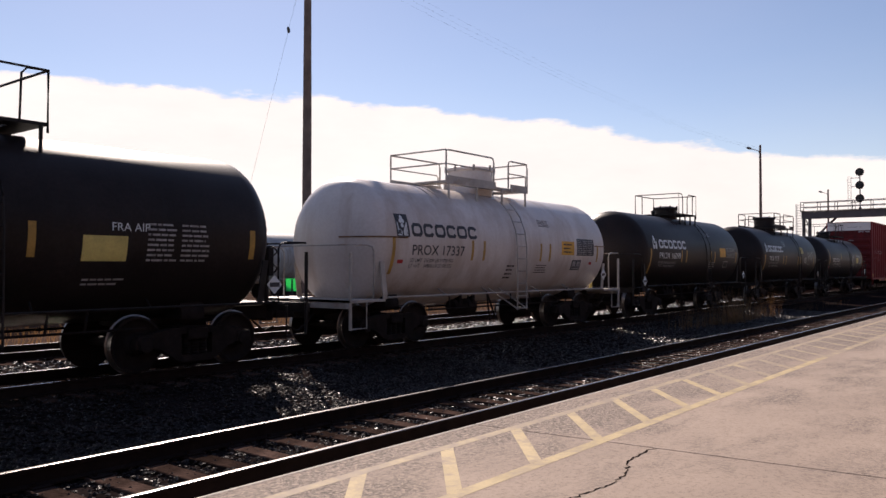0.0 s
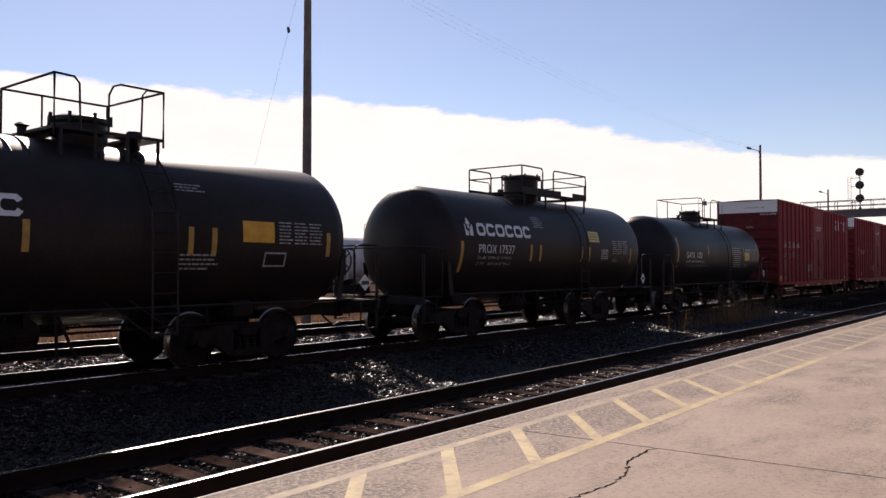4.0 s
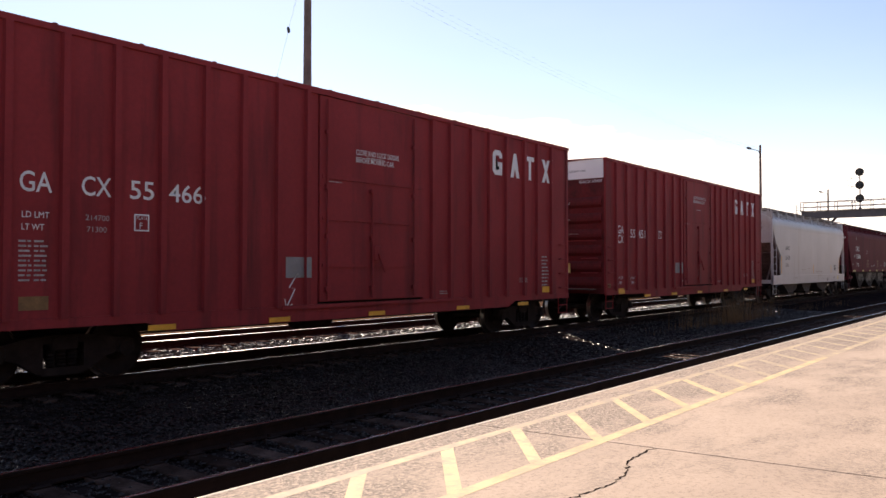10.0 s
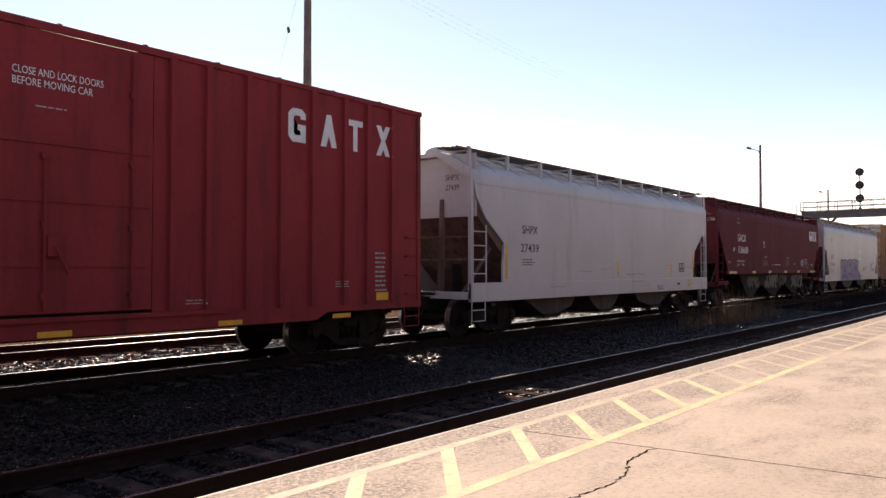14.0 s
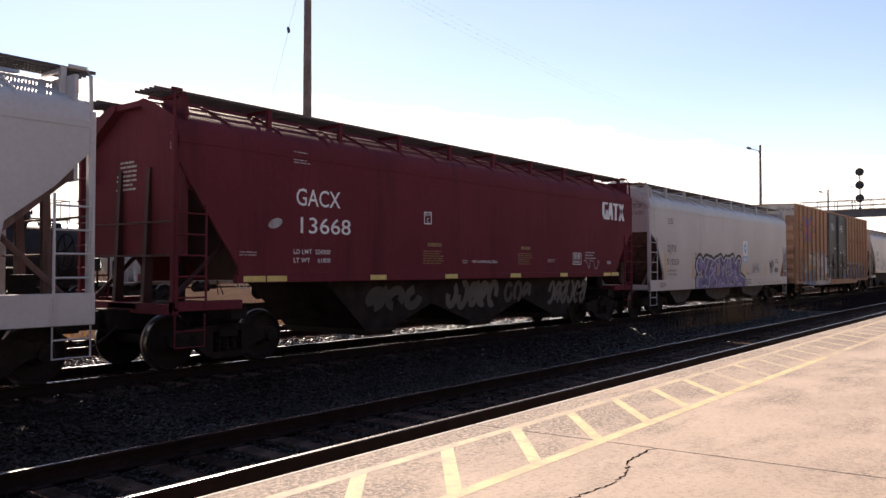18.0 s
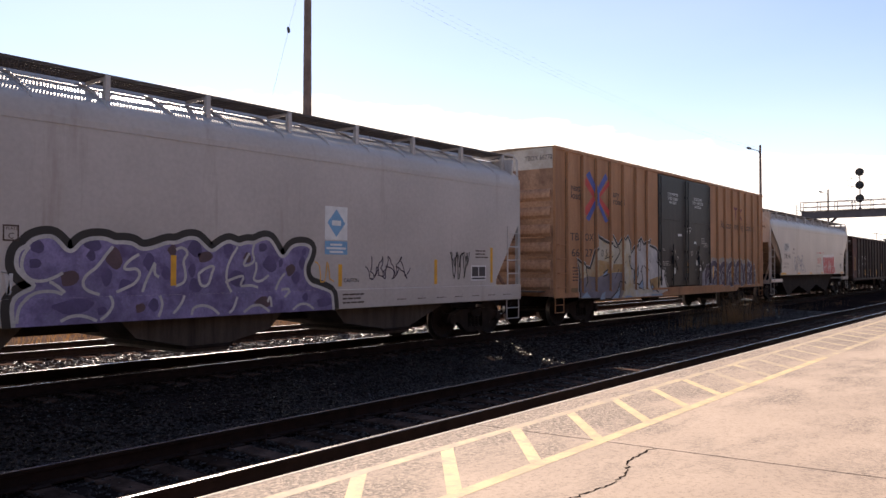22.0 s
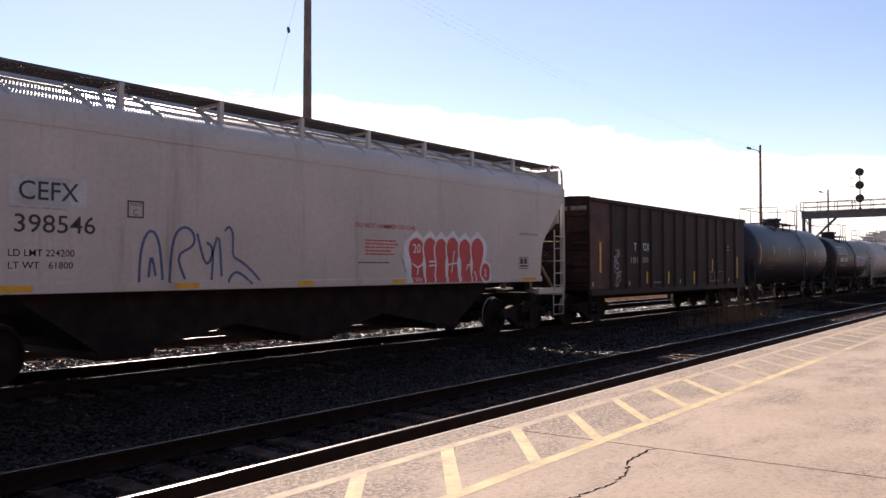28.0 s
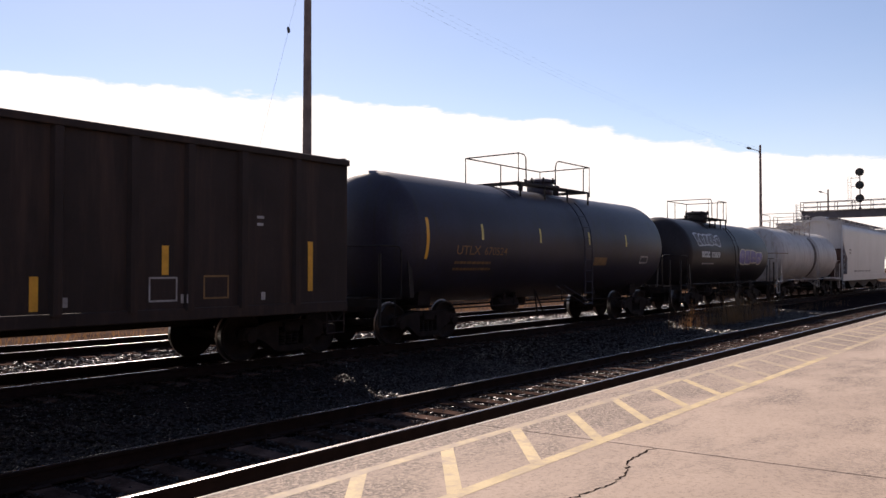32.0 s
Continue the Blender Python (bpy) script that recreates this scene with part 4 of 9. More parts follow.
def shared_meshes():
    d = {}
    bm = B()
    g_lathe(bm, [(-0.90, 0.07), (-0.84, 0.085), (0.84, 0.085), (0.90, 0.07)], "y", n=12)
    g_lathe(bm, [(-1.08, 0.075), (-0.98, 0.11), (-0.90, 0.11)], "y", n=12)
    g_lathe(bm, [(0.90, 0.11), (0.98, 0.11), (1.08, 0.075)], "y", n=12)
    d["axle"] = mesh_of(bm, "axle", M["truck"])
    for side, s in (("near", -1), ("far", 1)):
        bm = B()
        prof = [(0.690, 0.14), (0.690, 0.34), (0.685, 0.485), (0.705, 0.49), (0.715, 0.462), (0.825, WHEEL_R - 0.004), (0.828, 0.415), (0.800, 0.40),
                (0.765, 0.34), (0.77, 0.20), (0.83, 0.14), (0.83, 0.09)]
        g_lathe(bm, [(s * y, r) for y, r in prof], "y", n=36)
        me = mesh_of(bm, "wheel", [M["wheel"], M["tread"]])
        for p in me.polygons:
            r = math.hypot(p.center.x, p.center.z)
            if r > 0.45 and abs(p.center.y) > 0.70:
                p.material_index = 1
        d["wheel_" + side] = me
    # side frame: arched casting with a spring window
    for side, s in (("near", -1), ("far", 1)):
        bm = B()
        h = BASE / 2
        up = [(-h - 0.17, 0.50), (-h - 0.12, 0.61), (-h + 0.12, 0.63), (-0.52, 0.70), (-0.28, 0.72), (0.28, 0.72), (0.52, 0.70), (h - 0.12, 0.63), (h + 0.12, 0.61), (h + 0.17, 0.50)]
        lo = [(h + 0.17, 0.40), (h - 0.14, 0.41), (h - 0.30, 0.36), (0.38, 0.17), (0.26, 0.14), (-0.26, 0.14), (-0.38, 0.17), (-h + 0.30, 0.36), (-h + 0.14, 0.41), (-h - 0.17, 0.40)]
        y0, y1 = s * 0.92, s * 1.08
        win = [(-0.26, 0.25), (0.26, 0.25), (0.26, 0.58), (-0.26, 0.58)]
        g_prism(bm, [up[0], up[1], up[2], up[3], (-0.30, 0.70), (-0.30, 0.16), lo[6], lo[7], lo[8], lo[9]], "y", y0, y1)
        g_prism(bm, [(0.30, 0.70), up[6], up[7], up[8], up[9], lo[0], lo[1], lo[2], lo[3], (0.30, 0.16)], "y", y0, y1)
        g_box(bm, -0.31, 0.31, min(y0, y1), max(y0, y1), 0.60, 0.72)
        g_box(bm, -0.31, 0.31, min(y0, y1), max(y0, y1), 0.14, 0.25)
        for e in (-h, h):
            g_box(bm, e - 0.14, e + 0.14, s * 1.0 - 0.1, s * 1.0 + 0.1, 0.44, 0.60, 0.02)
            g_lathe(bm, [(s * 1.08, 0.12), (s * 1.13, 0.11), (s * 1.14, 0.05)], "y", (e, 0, WHEEL_R), 12)
        d["side_frame_" + side] = mesh_of(bm, "side_frame", M["truck"])
    bm = B()
    g_lathe(bm, [(0.25 + k * 0.025, 0.055 + 0.022 * (k % 2)) for k in range(12)], "z", n=8)
    d["spring"] = mesh_of(bm, "spring", M["truck"])
    bm = B()
    g_box(bm, -0.20, 0.20, -1.12, 1.12, 0.50, 0.70, 0.02)
    g_lathe(bm, [(0.70, 0.3), (0.78, 0.28)], "z", n=14)
    g_box(bm, -0.75, -0.68, -0.85, 0.85, 0.38, 0.46)
    g_box(bm, 0.68, 0.75, -0.85, 0.85, 0.38, 0.46)
    d["bolster"] = mesh_of(bm, "truck", M["truck"])
    bm = B()
    g_box(bm, 0.0, 0.55, -0.10, 0.10, 0.76, 0.92, 0.02)
    g_prism(bm, [(-0.30, -0.06), (-0.26, -0.16), (-0.05, -0.18), (0.05, -0.12), (0.05, 0.12), (-0.10, 0.16), (-0.18, 0.05), (-0.28, 0.10)], "z", 0.69, 0.99)
    g_box(bm, 0.25, 0.45, -0.28, 0.28, 0.66, 1.02, 0.02)
    d["coupler"] = mesh_of(bm, "coupler", M["truck"])
    # brake hose
    bm = B()
    g_tube(bm, [(0.2, -0.3, 0.75), (0.05, -0.3, 0.6), (-0.2, -0.28, 0.42), (-0.4, -0.25, 0.5)], 0.022, 6)
    d["hose"] = mesh_of(bm, "air_hose", M["black_steel"])
    # hand brake wheel
    bm = B()
    ring = arc((0, 0), 0.27, 0, 360, 20, "yz")
    g_tube(bm, ring, 0.016, 6)
    for k in range(5):
        a = 2 * math.pi * k / 5
        g_tube(bm, [(0, 0, 0), (0, 0.27 * math.cos(a), 0.27 * math.sin(a))], 0.013, 5)
    g_lathe(bm, [(-0.03, 0.05), (0.03, 0.05)], "x", n=10)
    d["brake_wheel"] = mesh_of(bm, "brake_wheel", M["black_steel"])
    bm = B()
    ring = arc((0, 0), 0.27, 0, 360, 20, "yz")
    g_tube(bm, ring, 0.016, 6)
    for k in range(5):
        a = 2 * math.pi * k / 5
        g_tube(bm, [(0, 0, 0), (0, 0.27 * math.cos(a), 0.27 * math.sin(a))], 0.013, 5)
    d["brake_wheel_white"] = mesh_of(bm, "brake_wheel", M["white_steel"])
    return d


SH = shared_meshes()


def truck(car, xc, rolling=True):
    t = part("truck", SH["bolster"], None, car, "grimy cast-steel freight truck", pose(xc, 0, 0))
    for side in ("near", "far"):
        part("side_frame", SH["side_frame_" + side], None, t)
        for dx in (-0.16, 0.0, 0.16):
            part("spring", SH["spring"], None, t, "", pose(dx, -1.0 if side == "near" else 1.0, 0))
    for e in (-BASE / 2, BASE / 2):
        a = part("axle", SH["axle"], None, car, "", pose(xc + e, 0, WHEEL_R))
        part("wheel", SH["wheel_near"], None, a, "dark steel wheel with a bright tread")
        part("wheel", SH["wheel_far"], None, a, "dark steel wheel with a bright tread")
        if rolling:
            AXLES.append((a, xc + e))


def ends(car, x0, x1):
    """Couplers and hoses beyond the end sills at x0 and x1."""
    part("coupler", SH["coupler"], None, car, "", pose(x0 - 0.32, 0, 0))
    part("coupler", SH["coupler"], None, car, "", pose(x1 + 0.32, 0, 0, 0, 0, 180))
    part("air_hose", SH["hose"], None, car, "", pose(x0 - 0.1, 0, 0))
    part("air_hose", SH["hose"], None, car, "", pose(x1 + 0.1, 0, 0, 0, 0, 180))


def grab_ladder(car, x0, x1, y, z0, z1, n, mat, name="ladder", r=0.016):
    bm = B()
    for x in (x0, x1):
        g_tube(bm, [(x, y, z0), (x, y, z1)], r * 1.3, 5)
    for k in range(n):
        z = z0 + (z1 - z0) * (k + 0.5) / n
        g_tube(bm, [(x0, y, z), (x1, y, z)], r, 5)
    return part(name, bm, mat, car)


def step_under(car, x0, x1, y, z0, z1, mat):
    bm = B()
    g_tube(bm, [(x0, y, z1), (x0, y, z0), (x1, y, z0), (x1, y, z1)], 0.018, 5)
    g_tube(bm, [(x0, y, (z0 + z1) / 2), (x1, y, (z0 + z1) / 2)], 0.014, 5)
    part("sill_step", bm, mat, car)


class Marks:
    """Lays lettering, tape and decals on one car's near side. Places are stations along the train."""

    def __init__(self, car, x0, surf, cuts=(), zstep=0.0, parent=None, seed=1):
        self.tape_mat, self.zcuts = "yellow", ()
        self.car, self.x0, self.surf, self.cuts, self.zstep, self.rng = parent or car, x0, surf, [c - x0 for c in cuts], zstep, random.Random(seed)

    def put(self, name, bm, X, z, mat, label="", proud=0.005, slant=0.0):
        xs = [v.co.x + X - self.x0 for v in bm.verts]
        cuts = [c for c in self.cuts if min(xs) < c < max(xs)]
        if self.cuts and not cuts:
            cuts = [max(xs) + 1]
        zs = [v.co.y for v in bm.verts]
        level = [c for c in self.zcuts if min(zs) < c - z < max(zs)]
        if name in ("trade_mark", "lettering") and max(zs) - min(zs) > 0.19:
            for b in islands(bm):
                part(name, lay(b, X - self.x0, z, self.surf, cuts, self.zstep, proud, slant, level), M[mat], self.car, label, smooth=False)
            return None
        out = lay(bm, X - self.x0, z, self.surf, cuts, self.zstep, proud, slant, level)
        return part(name, out, M[mat], self.car, label, smooth=False)

    def text(self, body, X, z, h, mat="letter", bold=0.0, width=None, gap=1.0, name="lettering"):
        bm = glyphs(body, h, bold, gap=gap)
        if width:
            xs = [v.co.x for v in bm.verts]
            f = width / max(1e-6, max(xs) - min(xs))
            for v in bm.verts:
                v.co.x *= f
        return self.put(name, bm, X, z, mat)

    def tape(self, X, z0, z1, w=0.10, mat=None):
        mat = mat or self.tape_mat
        return self.put("reflective_strip", flat([rect(-w / 2, 0, w / 2, z1 - z0)]), X, z0, mat)

    def patch(self, X0, X1, z0, z1, mat, name="decal", proud=0.005):
        return self.put(name, flat([rect(0, 0, X1 - X0, z1 - z0)]), X0, z0, mat, proud=proud)

    def print_lines(self, X0, X1, z0, z1, rows, mat="letter_dim", cols=1):
        return self.put("small_print", bars(X1 - X0, z1 - z0, rows, self.rng, cols), X0, z0, mat)

    def outline(self, X0, X1, z0, z1, t=0.02, mat="letter"):
        return self.put("stencil_frame", frame_marks(X1 - X0, z1 - z0, t), X0, z0, mat)

    def plate_box(self, X0, X1, z0, z1, letter, mat="letter"):
        self.outline(X0, X1, z0, z1, 0.022, mat)
        self.text(letter, X0 + (X1 - X0) * 0.32, z0 + (z1 - z0) * 0.15, (z1 - z0) * 0.38, mat)
        self.text("PLATE", X0 + 0.04, z0 + (z1 - z0) * 0.68, (z1 - z0) * 0.2, mat, width=(X1 - X0) * 0.7)

    def consolidated(self, X0, X1, z0, z1, mat="letter"):
        f = self.put("stencil_frame", frame_marks(X1 - X0, z1 - z0, 0.018), X0, z0, mat)
        w, h = X1 - X0, z1 - z0
        self.put("small_print", flat([rect(0.06, h * 0.42, w * 0.46, h * 0.88), rect(w * 0.54, h * 0.42, w - 0.06, h * 0.88), rect(0.06, 0.05, w - 0.06, h * 0.32)]), X0, z0,
                 "letter_dim" if mat == "letter" else mat)

    def spray(self, X0, X1, z0, z1, n, fill, edge, halo=None, seed=1, spots=None):
        """Overlapping rounded letter shapes with an outline, unreadable."""
        rng = random.Random(seed)
        w, h = (X1 - X0) / n, z1 - z0
        for i in range(n):
            cx, cy, k = (i + 0.5) * w, h * (0.5 + rng.uniform(-0.05, 0.05)), 30
            ph, tilt, kind = rng.uniform(0, 6.28), rng.uniform(-0.22, 0.22), rng.randint(0, 2)
            sx, sy = w * rng.uniform(0.54, 0.62), h * rng.uniform(0.42, 0.50)

            def outline(grow):
                pts = []
                for j in range(k):
                    a = 2 * math.pi * j / k
                    c, s = math.cos(a), math.sin(a)
                    rr = 1 + 0.10 * math.sin(2 * a + ph) + (0.11 * math.sin(3 * a + ph) if kind else 0.08 * math.sin(4 * a + ph))
                    ex, ez = math.copysign(abs(c) ** 0.72, c), math.copysign(abs(s) ** 0.72, s)
                    x, z = ex * (rr * sx + grow), ez * (rr * sy + grow)
                    pts.append((cx + x + tilt * z, cy + z))
                return pts
            o = 0.0013 * i
            if halo:
                self.put("spray_halo", flat([outline(0.13)]), X0, z0, halo, proud=0.004 + 0.0001 * i)
            self.put("spray_outline", flat([outline(0.055)]), X0, z0, edge, proud=0.0066 + o)
            self.put("spray_letter", flat([outline(0.0)]), X0, z0, fill, "sprayed graffiti letter", proud=0.0074 + o)
            lines = []
            if kind == 0:
                lines += stroke([(cx + tilt * 0.2 * h + 0.02 * w * math.sin(q * 3), cy + (q - 0.5) * h * 0.55) for q in np.linspace(0, 0.8, 6)], 0.04)
            elif kind == 1:
                lines += stroke([(cx + 0.16 * w * math.cos(q), cy + h * 0.12 + 0.12 * h * math.sin(q)) for q in np.linspace(0.3, 6.0, 12)], 0.035)
            else:
                lines += stroke([(cx - 0.25 * w + 0.5 * w * q, cy - 0.10 * h + 0.10 * h * math.sin(q * 4)) for q in np.linspace(0, 1, 7)], 0.04)
                lines += stroke([(cx + 0.05 * w, cy - 0.42 * h + 0.25 * h * q) for q in np.linspace(0, 1, 4)], 0.035)
            if lines:
                self.put("spray_stroke", flat(lines), X0, z0, edge, proud=0.0082 + o)
            if spots:
                blobs = []
                for _ in range(9):
                    ox, oy, r = cx + rng.uniform(-0.42, 0.42) * w, cy + rng.uniform(-0.38, 0.38) * h, rng.uniform(0.03, 0.09)
                    blobs.append([(ox + r * 1.3 * math.cos(q), oy + r * 0.9 * math.sin(q)) for q in np.linspace(0, 5.6, 8)])
                self.put("spray_spot", flat(blobs), X0, z0, spots, proud=0.0079 + o)

    def scribble(self, X0, X1, z0, z1, mat, seed, n=9, t=0.022):
        rng = random.Random(seed)
        w, h = X1 - X0, z1 - z0
        knots = [(w * i / n + rng.uniform(-0.08, 0.08) * w, rng.uniform(0.05, 0.95) * h if i % 2 else (0.08 if i % 4 else 0.92) * h) for i in range(n + 1)]
        line = []
        for i in range(n):
            (x0, y0), (x1, y1) = knots[i], knots[i + 1]
            for q in range(5):
                f = q / 5
                e = f * f * (3 - 2 * f)
                line.append((x0 + (x1 - x0) * f + 0.04 * w * math.sin(math.pi * f), y0 + (y1 - y0) * e))
        polys = stroke(line, t)
        return self.put("spray_tag", flat(polys), X0, z0, mat, "thin sprayed tag lines", proud=0.006)


def end_text(car, body, h, y0, z, x, mat="letter_brown", width=None):
    """Lettering on a car's leading end, read along the track from ahead of it."""
    bm = glyphs(body, h, 0.004)
    xs = [v.co.x for v in bm.verts]
    f = width / max(1e-6, max(xs) - min(xs)) if width else 1.0
    for v in bm.verts:
        v.co = Vector((x, y0 - v.co.x * f, z + v.co.y))
    part("lettering", bm, M[mat], car, smooth=False)


def end_print(car, y0, y1, z0, z1, rows, x, mat="letter_brown", seed=1):
    rng = random.Random(seed)
    bm = B()
    for r in range(rows):
        zz = z0 + (z1 - z0) * r / rows
        y, end = y0 + rng.uniform(0, 0.25) * (y1 - y0), y1 - rng.uniform(0, 0.25) * (y1 - y0)
        while y < end - 0.02:
            w = min(end, y + rng.uniform(0.06, 0.18))
            g_box(bm, x - 0.004, x, y, w, zz, zz + (z1 - z0) / rows * 0.45)
            y = w + 0.025
    pieces("small_print", bm, M[mat], car)


# ------------------------------------------------------------------ tank cars
CARS = []           # (car object, station of its origin)


def tank_car(label, c0, c1, paint_key, R=1.45, zc=2.26, walk_x=None, rails="full", steel="black_steel", truck_x=None, dome=0.42, rolling=True,
             group="tank cars in the train", y=None, stuck=None, lean_ladder=True, side_pipe=True, head=0.72, dome_dx=0.0, gap_x=None, rail_h=0.82, dome_h=0.0):
    """c0, c1: stations where the straight shell begins and ends."""
    X0 = c0
    car = thing("tank_car", label, "tank car", group, m=pose(X0, MAIN_Y if y is None else y, 0))
    n = c1 - c0
    mat, st = M[paint_key], M[steel]
    bm = B()
    prof = []
    for k in range(9):
        a = math.pi / 2 * k / 8
        prof.append((-head * math.cos(a), max(0.05, R * math.sin(a) ** 0.92)))
    prof += [(n * f, R) for f in (0.25, 0.5, 0.75)]
    prof += [(n + head * math.sin(math.pi / 2 * k / 8), max(0.05, R * math.cos(math.pi / 2 * k / 8) ** 0.92)) for k in range(9)]
    g_lathe(bm, prof, "x", (0, 0, zc), 56)
    part("shell", bm, mat, car)
    tx = truck_x or (c0 + 0.75, c1 - 0.75 - 0.2)
    # stub sills, saddles and end platforms
    e0, e1 = -head - 0.55, n + head + 0.55
    for a, b in ((e0, tx[0] - c0 + 1.0), (tx[1] - c0 - 1.0, e1)):
        bm = B()
        g_box(bm, a, b, -0.28, 0.28, 0.72, 0.98, 0.01)
        part("stub_sill", bm, M["under"] if steel != "white_steel" else M["under"], car)
    for t in tx:
        x = t - c0
        bm = B()
        k = 12
        pts = [(-0.95, 0.84), (-0.95, 0.98)] + [(R * math.sin(radians(a)) * 1.004, zc - R * math.cos(radians(a)) * 1.004) for a in np.linspace(-38, 38, k)] + [(0.95, 0.98), (0.95, 0.84)]
        g_prism(bm, pts, "x", x - 0.22, x + 0.22)
        part("saddle", bm, M["under"], car)
        truck(car, x, rolling)
    for e, s in ((e0, 1), (e1, -1)):
        bm = B()
        wide = 1.42 if steel == "white_steel" else 0.45
        g_box(bm, min(e, e + s * 1.1), max(e, e + s * 1.1), -wide, wide, 1.0, 1.05)
        g_box(bm, min(e, e + s * 0.08), max(e, e + s * 0.08), -1.42, 1.42, 0.88, 1.05)
        part("end_platform", bm, st, car)
        bm = B()
        for yy in (-1.40, 1.40):
            g_tube(bm, [(e + s * 0.08, yy, 0.45), (e + s * 0.08, yy, 2.0)], 0.035, 6)
            g_tube(bm, [(e + s * 0.08, yy, 1.05), (e + s * 0.75, yy, 1.05), (e + s * 0.75, yy, 2.05), (e + s * 0.70, yy, 2.14), (e + s * 0.55, yy, 2.17), (e + s * 0.1, yy, 2.17)], 0.020, 6)
            g_tube(bm, [(e + s * 0.08, yy, 0.47), (e + s * 0.55, yy, 0.47), (e + s * 0.55, yy, 1.02)], 0.018, 6)
        g_tube(bm, [(e + s * 0.1, -1.4, 2.17), (e + s * 0.1, 1.4, 2.17)], 0.018, 6)
        pieces("end_handrail", bm, st, car)
        # slanted braces from the platform to the shell
        for yy in (-1.36, 1.36):
            bm = B()
            x = e + s * 1.15
            g_prism(bm, [(x - 0.05, 1.05), (x + 0.09, 1.05), (x + 0.09 - s * 0.12, zc - 0.42), (x - 0.03 - s * 0.12, zc - 0.42)], "y", yy * 0.98, yy)
            part("head_brace", bm, st, car)
    ends(car, e0, e1)
    part("brake_wheel", SH["brake_wheel_white" if steel == "white_steel" else "brake_wheel"], None, car, "", pose(e1 - 0.25, -0.55, 1.85))
    bm = B()
    g_tube(bm, [(e1 - 0.33, -0.55, 1.05), (e1 - 0.33, -0.55, 2.1)], 0.05, 6)
    g_box(bm, e1 - 0.42, e1 - 0.28, -0.72, -0.38, 1.55, 2.1, 0.02)
    part("brake_stand", bm, M["yellow_pale"] if steel == "white_steel" else st, car)
    # walkway, hand rails, manway, fittings
    w0, w1 = ((walk_x[0] - c0, walk_x[1] - c0) if walk_x else (n / 2 - 1.6, n / 2 + 1.6))
    top, hw = zc + R + 0.07, 0.90
    bm = B()
    for yy in (-hw, hw - 0.36):
        g_box(bm, w0, w1, yy, yy + 0.36, top, top + 0.05)
    for x in (w0, w1 - 0.4):
        g_box(bm, x, x + 0.4, -hw + 0.36, hw - 0.36, top, top + 0.05)
    wk = car
    pieces("walkway", bm, st, car)
    if rails == "full":
        bm = B()
        for a, b in ((w0, w1 - 1.55), (w1 - 0.85, w1)):
            for yy in (-hw - 0.016, hw + 0.004):
                g_box(bm, a, b, yy, yy + 0.012, top - 0.03, top + 0.17)
        pieces("kick_plate", bm, st, car)
    if rolling:
        for x in (w0 - 0.62, w0 - 0.36):
            bm = B()
            g_tube(bm, [(x, (R + 0.004) * math.cos(radians(a)), zc + (R + 0.004) * math.sin(radians(a))) for a in range(48, 134, 6)], 0.012, 5)
            part("jacket_strap", bm, mat, car)
    if steel == "white_steel":
        for s, base in ((-1, 0.0), (1, n)):
            bm = B()
            g_tube(bm, [(base + s * (head * math.cos(q) + 0.006), -(R * math.sin(q) ** 0.92 + 0.006), zc + 0.10) for q in np.linspace(0.35, math.pi / 2, 12)] + [(base - s * 0.5, -R - 0.004, zc + 0.10)], 0.016, 5)
            part("jacket_seam", bm, M["grime"], car, "rust-stained jacket seam")
    bm = B()
    for yy in (-hw, hw):
        for k in range(4):
            x = w0 + 0.1 + (w1 - w0 - 0.2) * k / 3
            zz = zc + math.sqrt(R * R - hw * hw) - 0.02
            g_tube(bm, [(x, yy, zz), (x, yy, top + 0.02)], 0.03, 5)
    pieces("walkway_post", bm, st, wk)
    zt = top + rail_h
    if rails == "full":
        for yy in (-hw, hw):
            gap = (gap_x[0] - c0, gap_x[1] - c0) if gap_x else ((w0 + w1) / 2 + 0.20, (w0 + w1) / 2 + 0.90)
            for a, b in ((w0, gap[0]), (gap[1], w1)):
                bm = B()
                left = a == w0
                g_tube(bm, [(a, yy, top), (a, yy, zt - 0.08), (a + (0.0 if left else 0.03), yy, zt - 0.02), (a + 0.1, yy, zt), (b - 0.1, yy, zt), (b - 0.03, yy, zt - 0.03), (b, yy, zt - 0.12), (b, yy, top)], 0.022, 6)
                g_tube(bm, [(a, yy, top + 0.45), (b - 0.15, yy, top + 0.45), (b - 0.08, yy, top + 0.40), (b - 0.08, yy, top)], 0.017, 6)
                pieces("handrail", bm, st, car)
        for x in (w0, w1):
            bm = B()
            for z in (zt, top + 0.45):
                g_tube(bm, [(x, -hw, z), (x, hw, z)], 0.02, 6)
            pieces("end_rail", bm, st, car)
    else:
        bm = B()
        r = 0.12
        for x in (w0, w1):
            s = 1 if x == w0 else -1
            g_tube(bm, [(x, -hw, top - 0.1), (x, -hw, zt), (x, hw, zt), (x, hw, top - 0.1)], 0.021, 6)
            g_tube(bm, [(x, -hw, zt), (x + s * 0.30, -hw, zt - 0.01), (x + s * 0.38, -hw, zt - 0.10), (x + s * 0.40, -hw, top)], 0.018, 6)
        pieces("end_hoop", bm, st, car)
        bm = B()
        g_tube(bm, [(w0, hw, zt), (w1, hw, zt)], 0.02, 6)
        g_tube(bm, [((w0 + w1) / 2 - 0.25, hw, zt), ((w0 + w1) / 2 - 0.25, hw, top)], 0.018, 6)
        g_tube(bm, [((w0 + w1) / 2 - 0.05, -hw, zt - 0.2), ((w0 + w1) / 2 + 0.02, -hw, zt - 0.05), ((w0 + w1) / 2 + 0.14, -hw, zt), (w1, -hw, zt)], 0.018, 6)
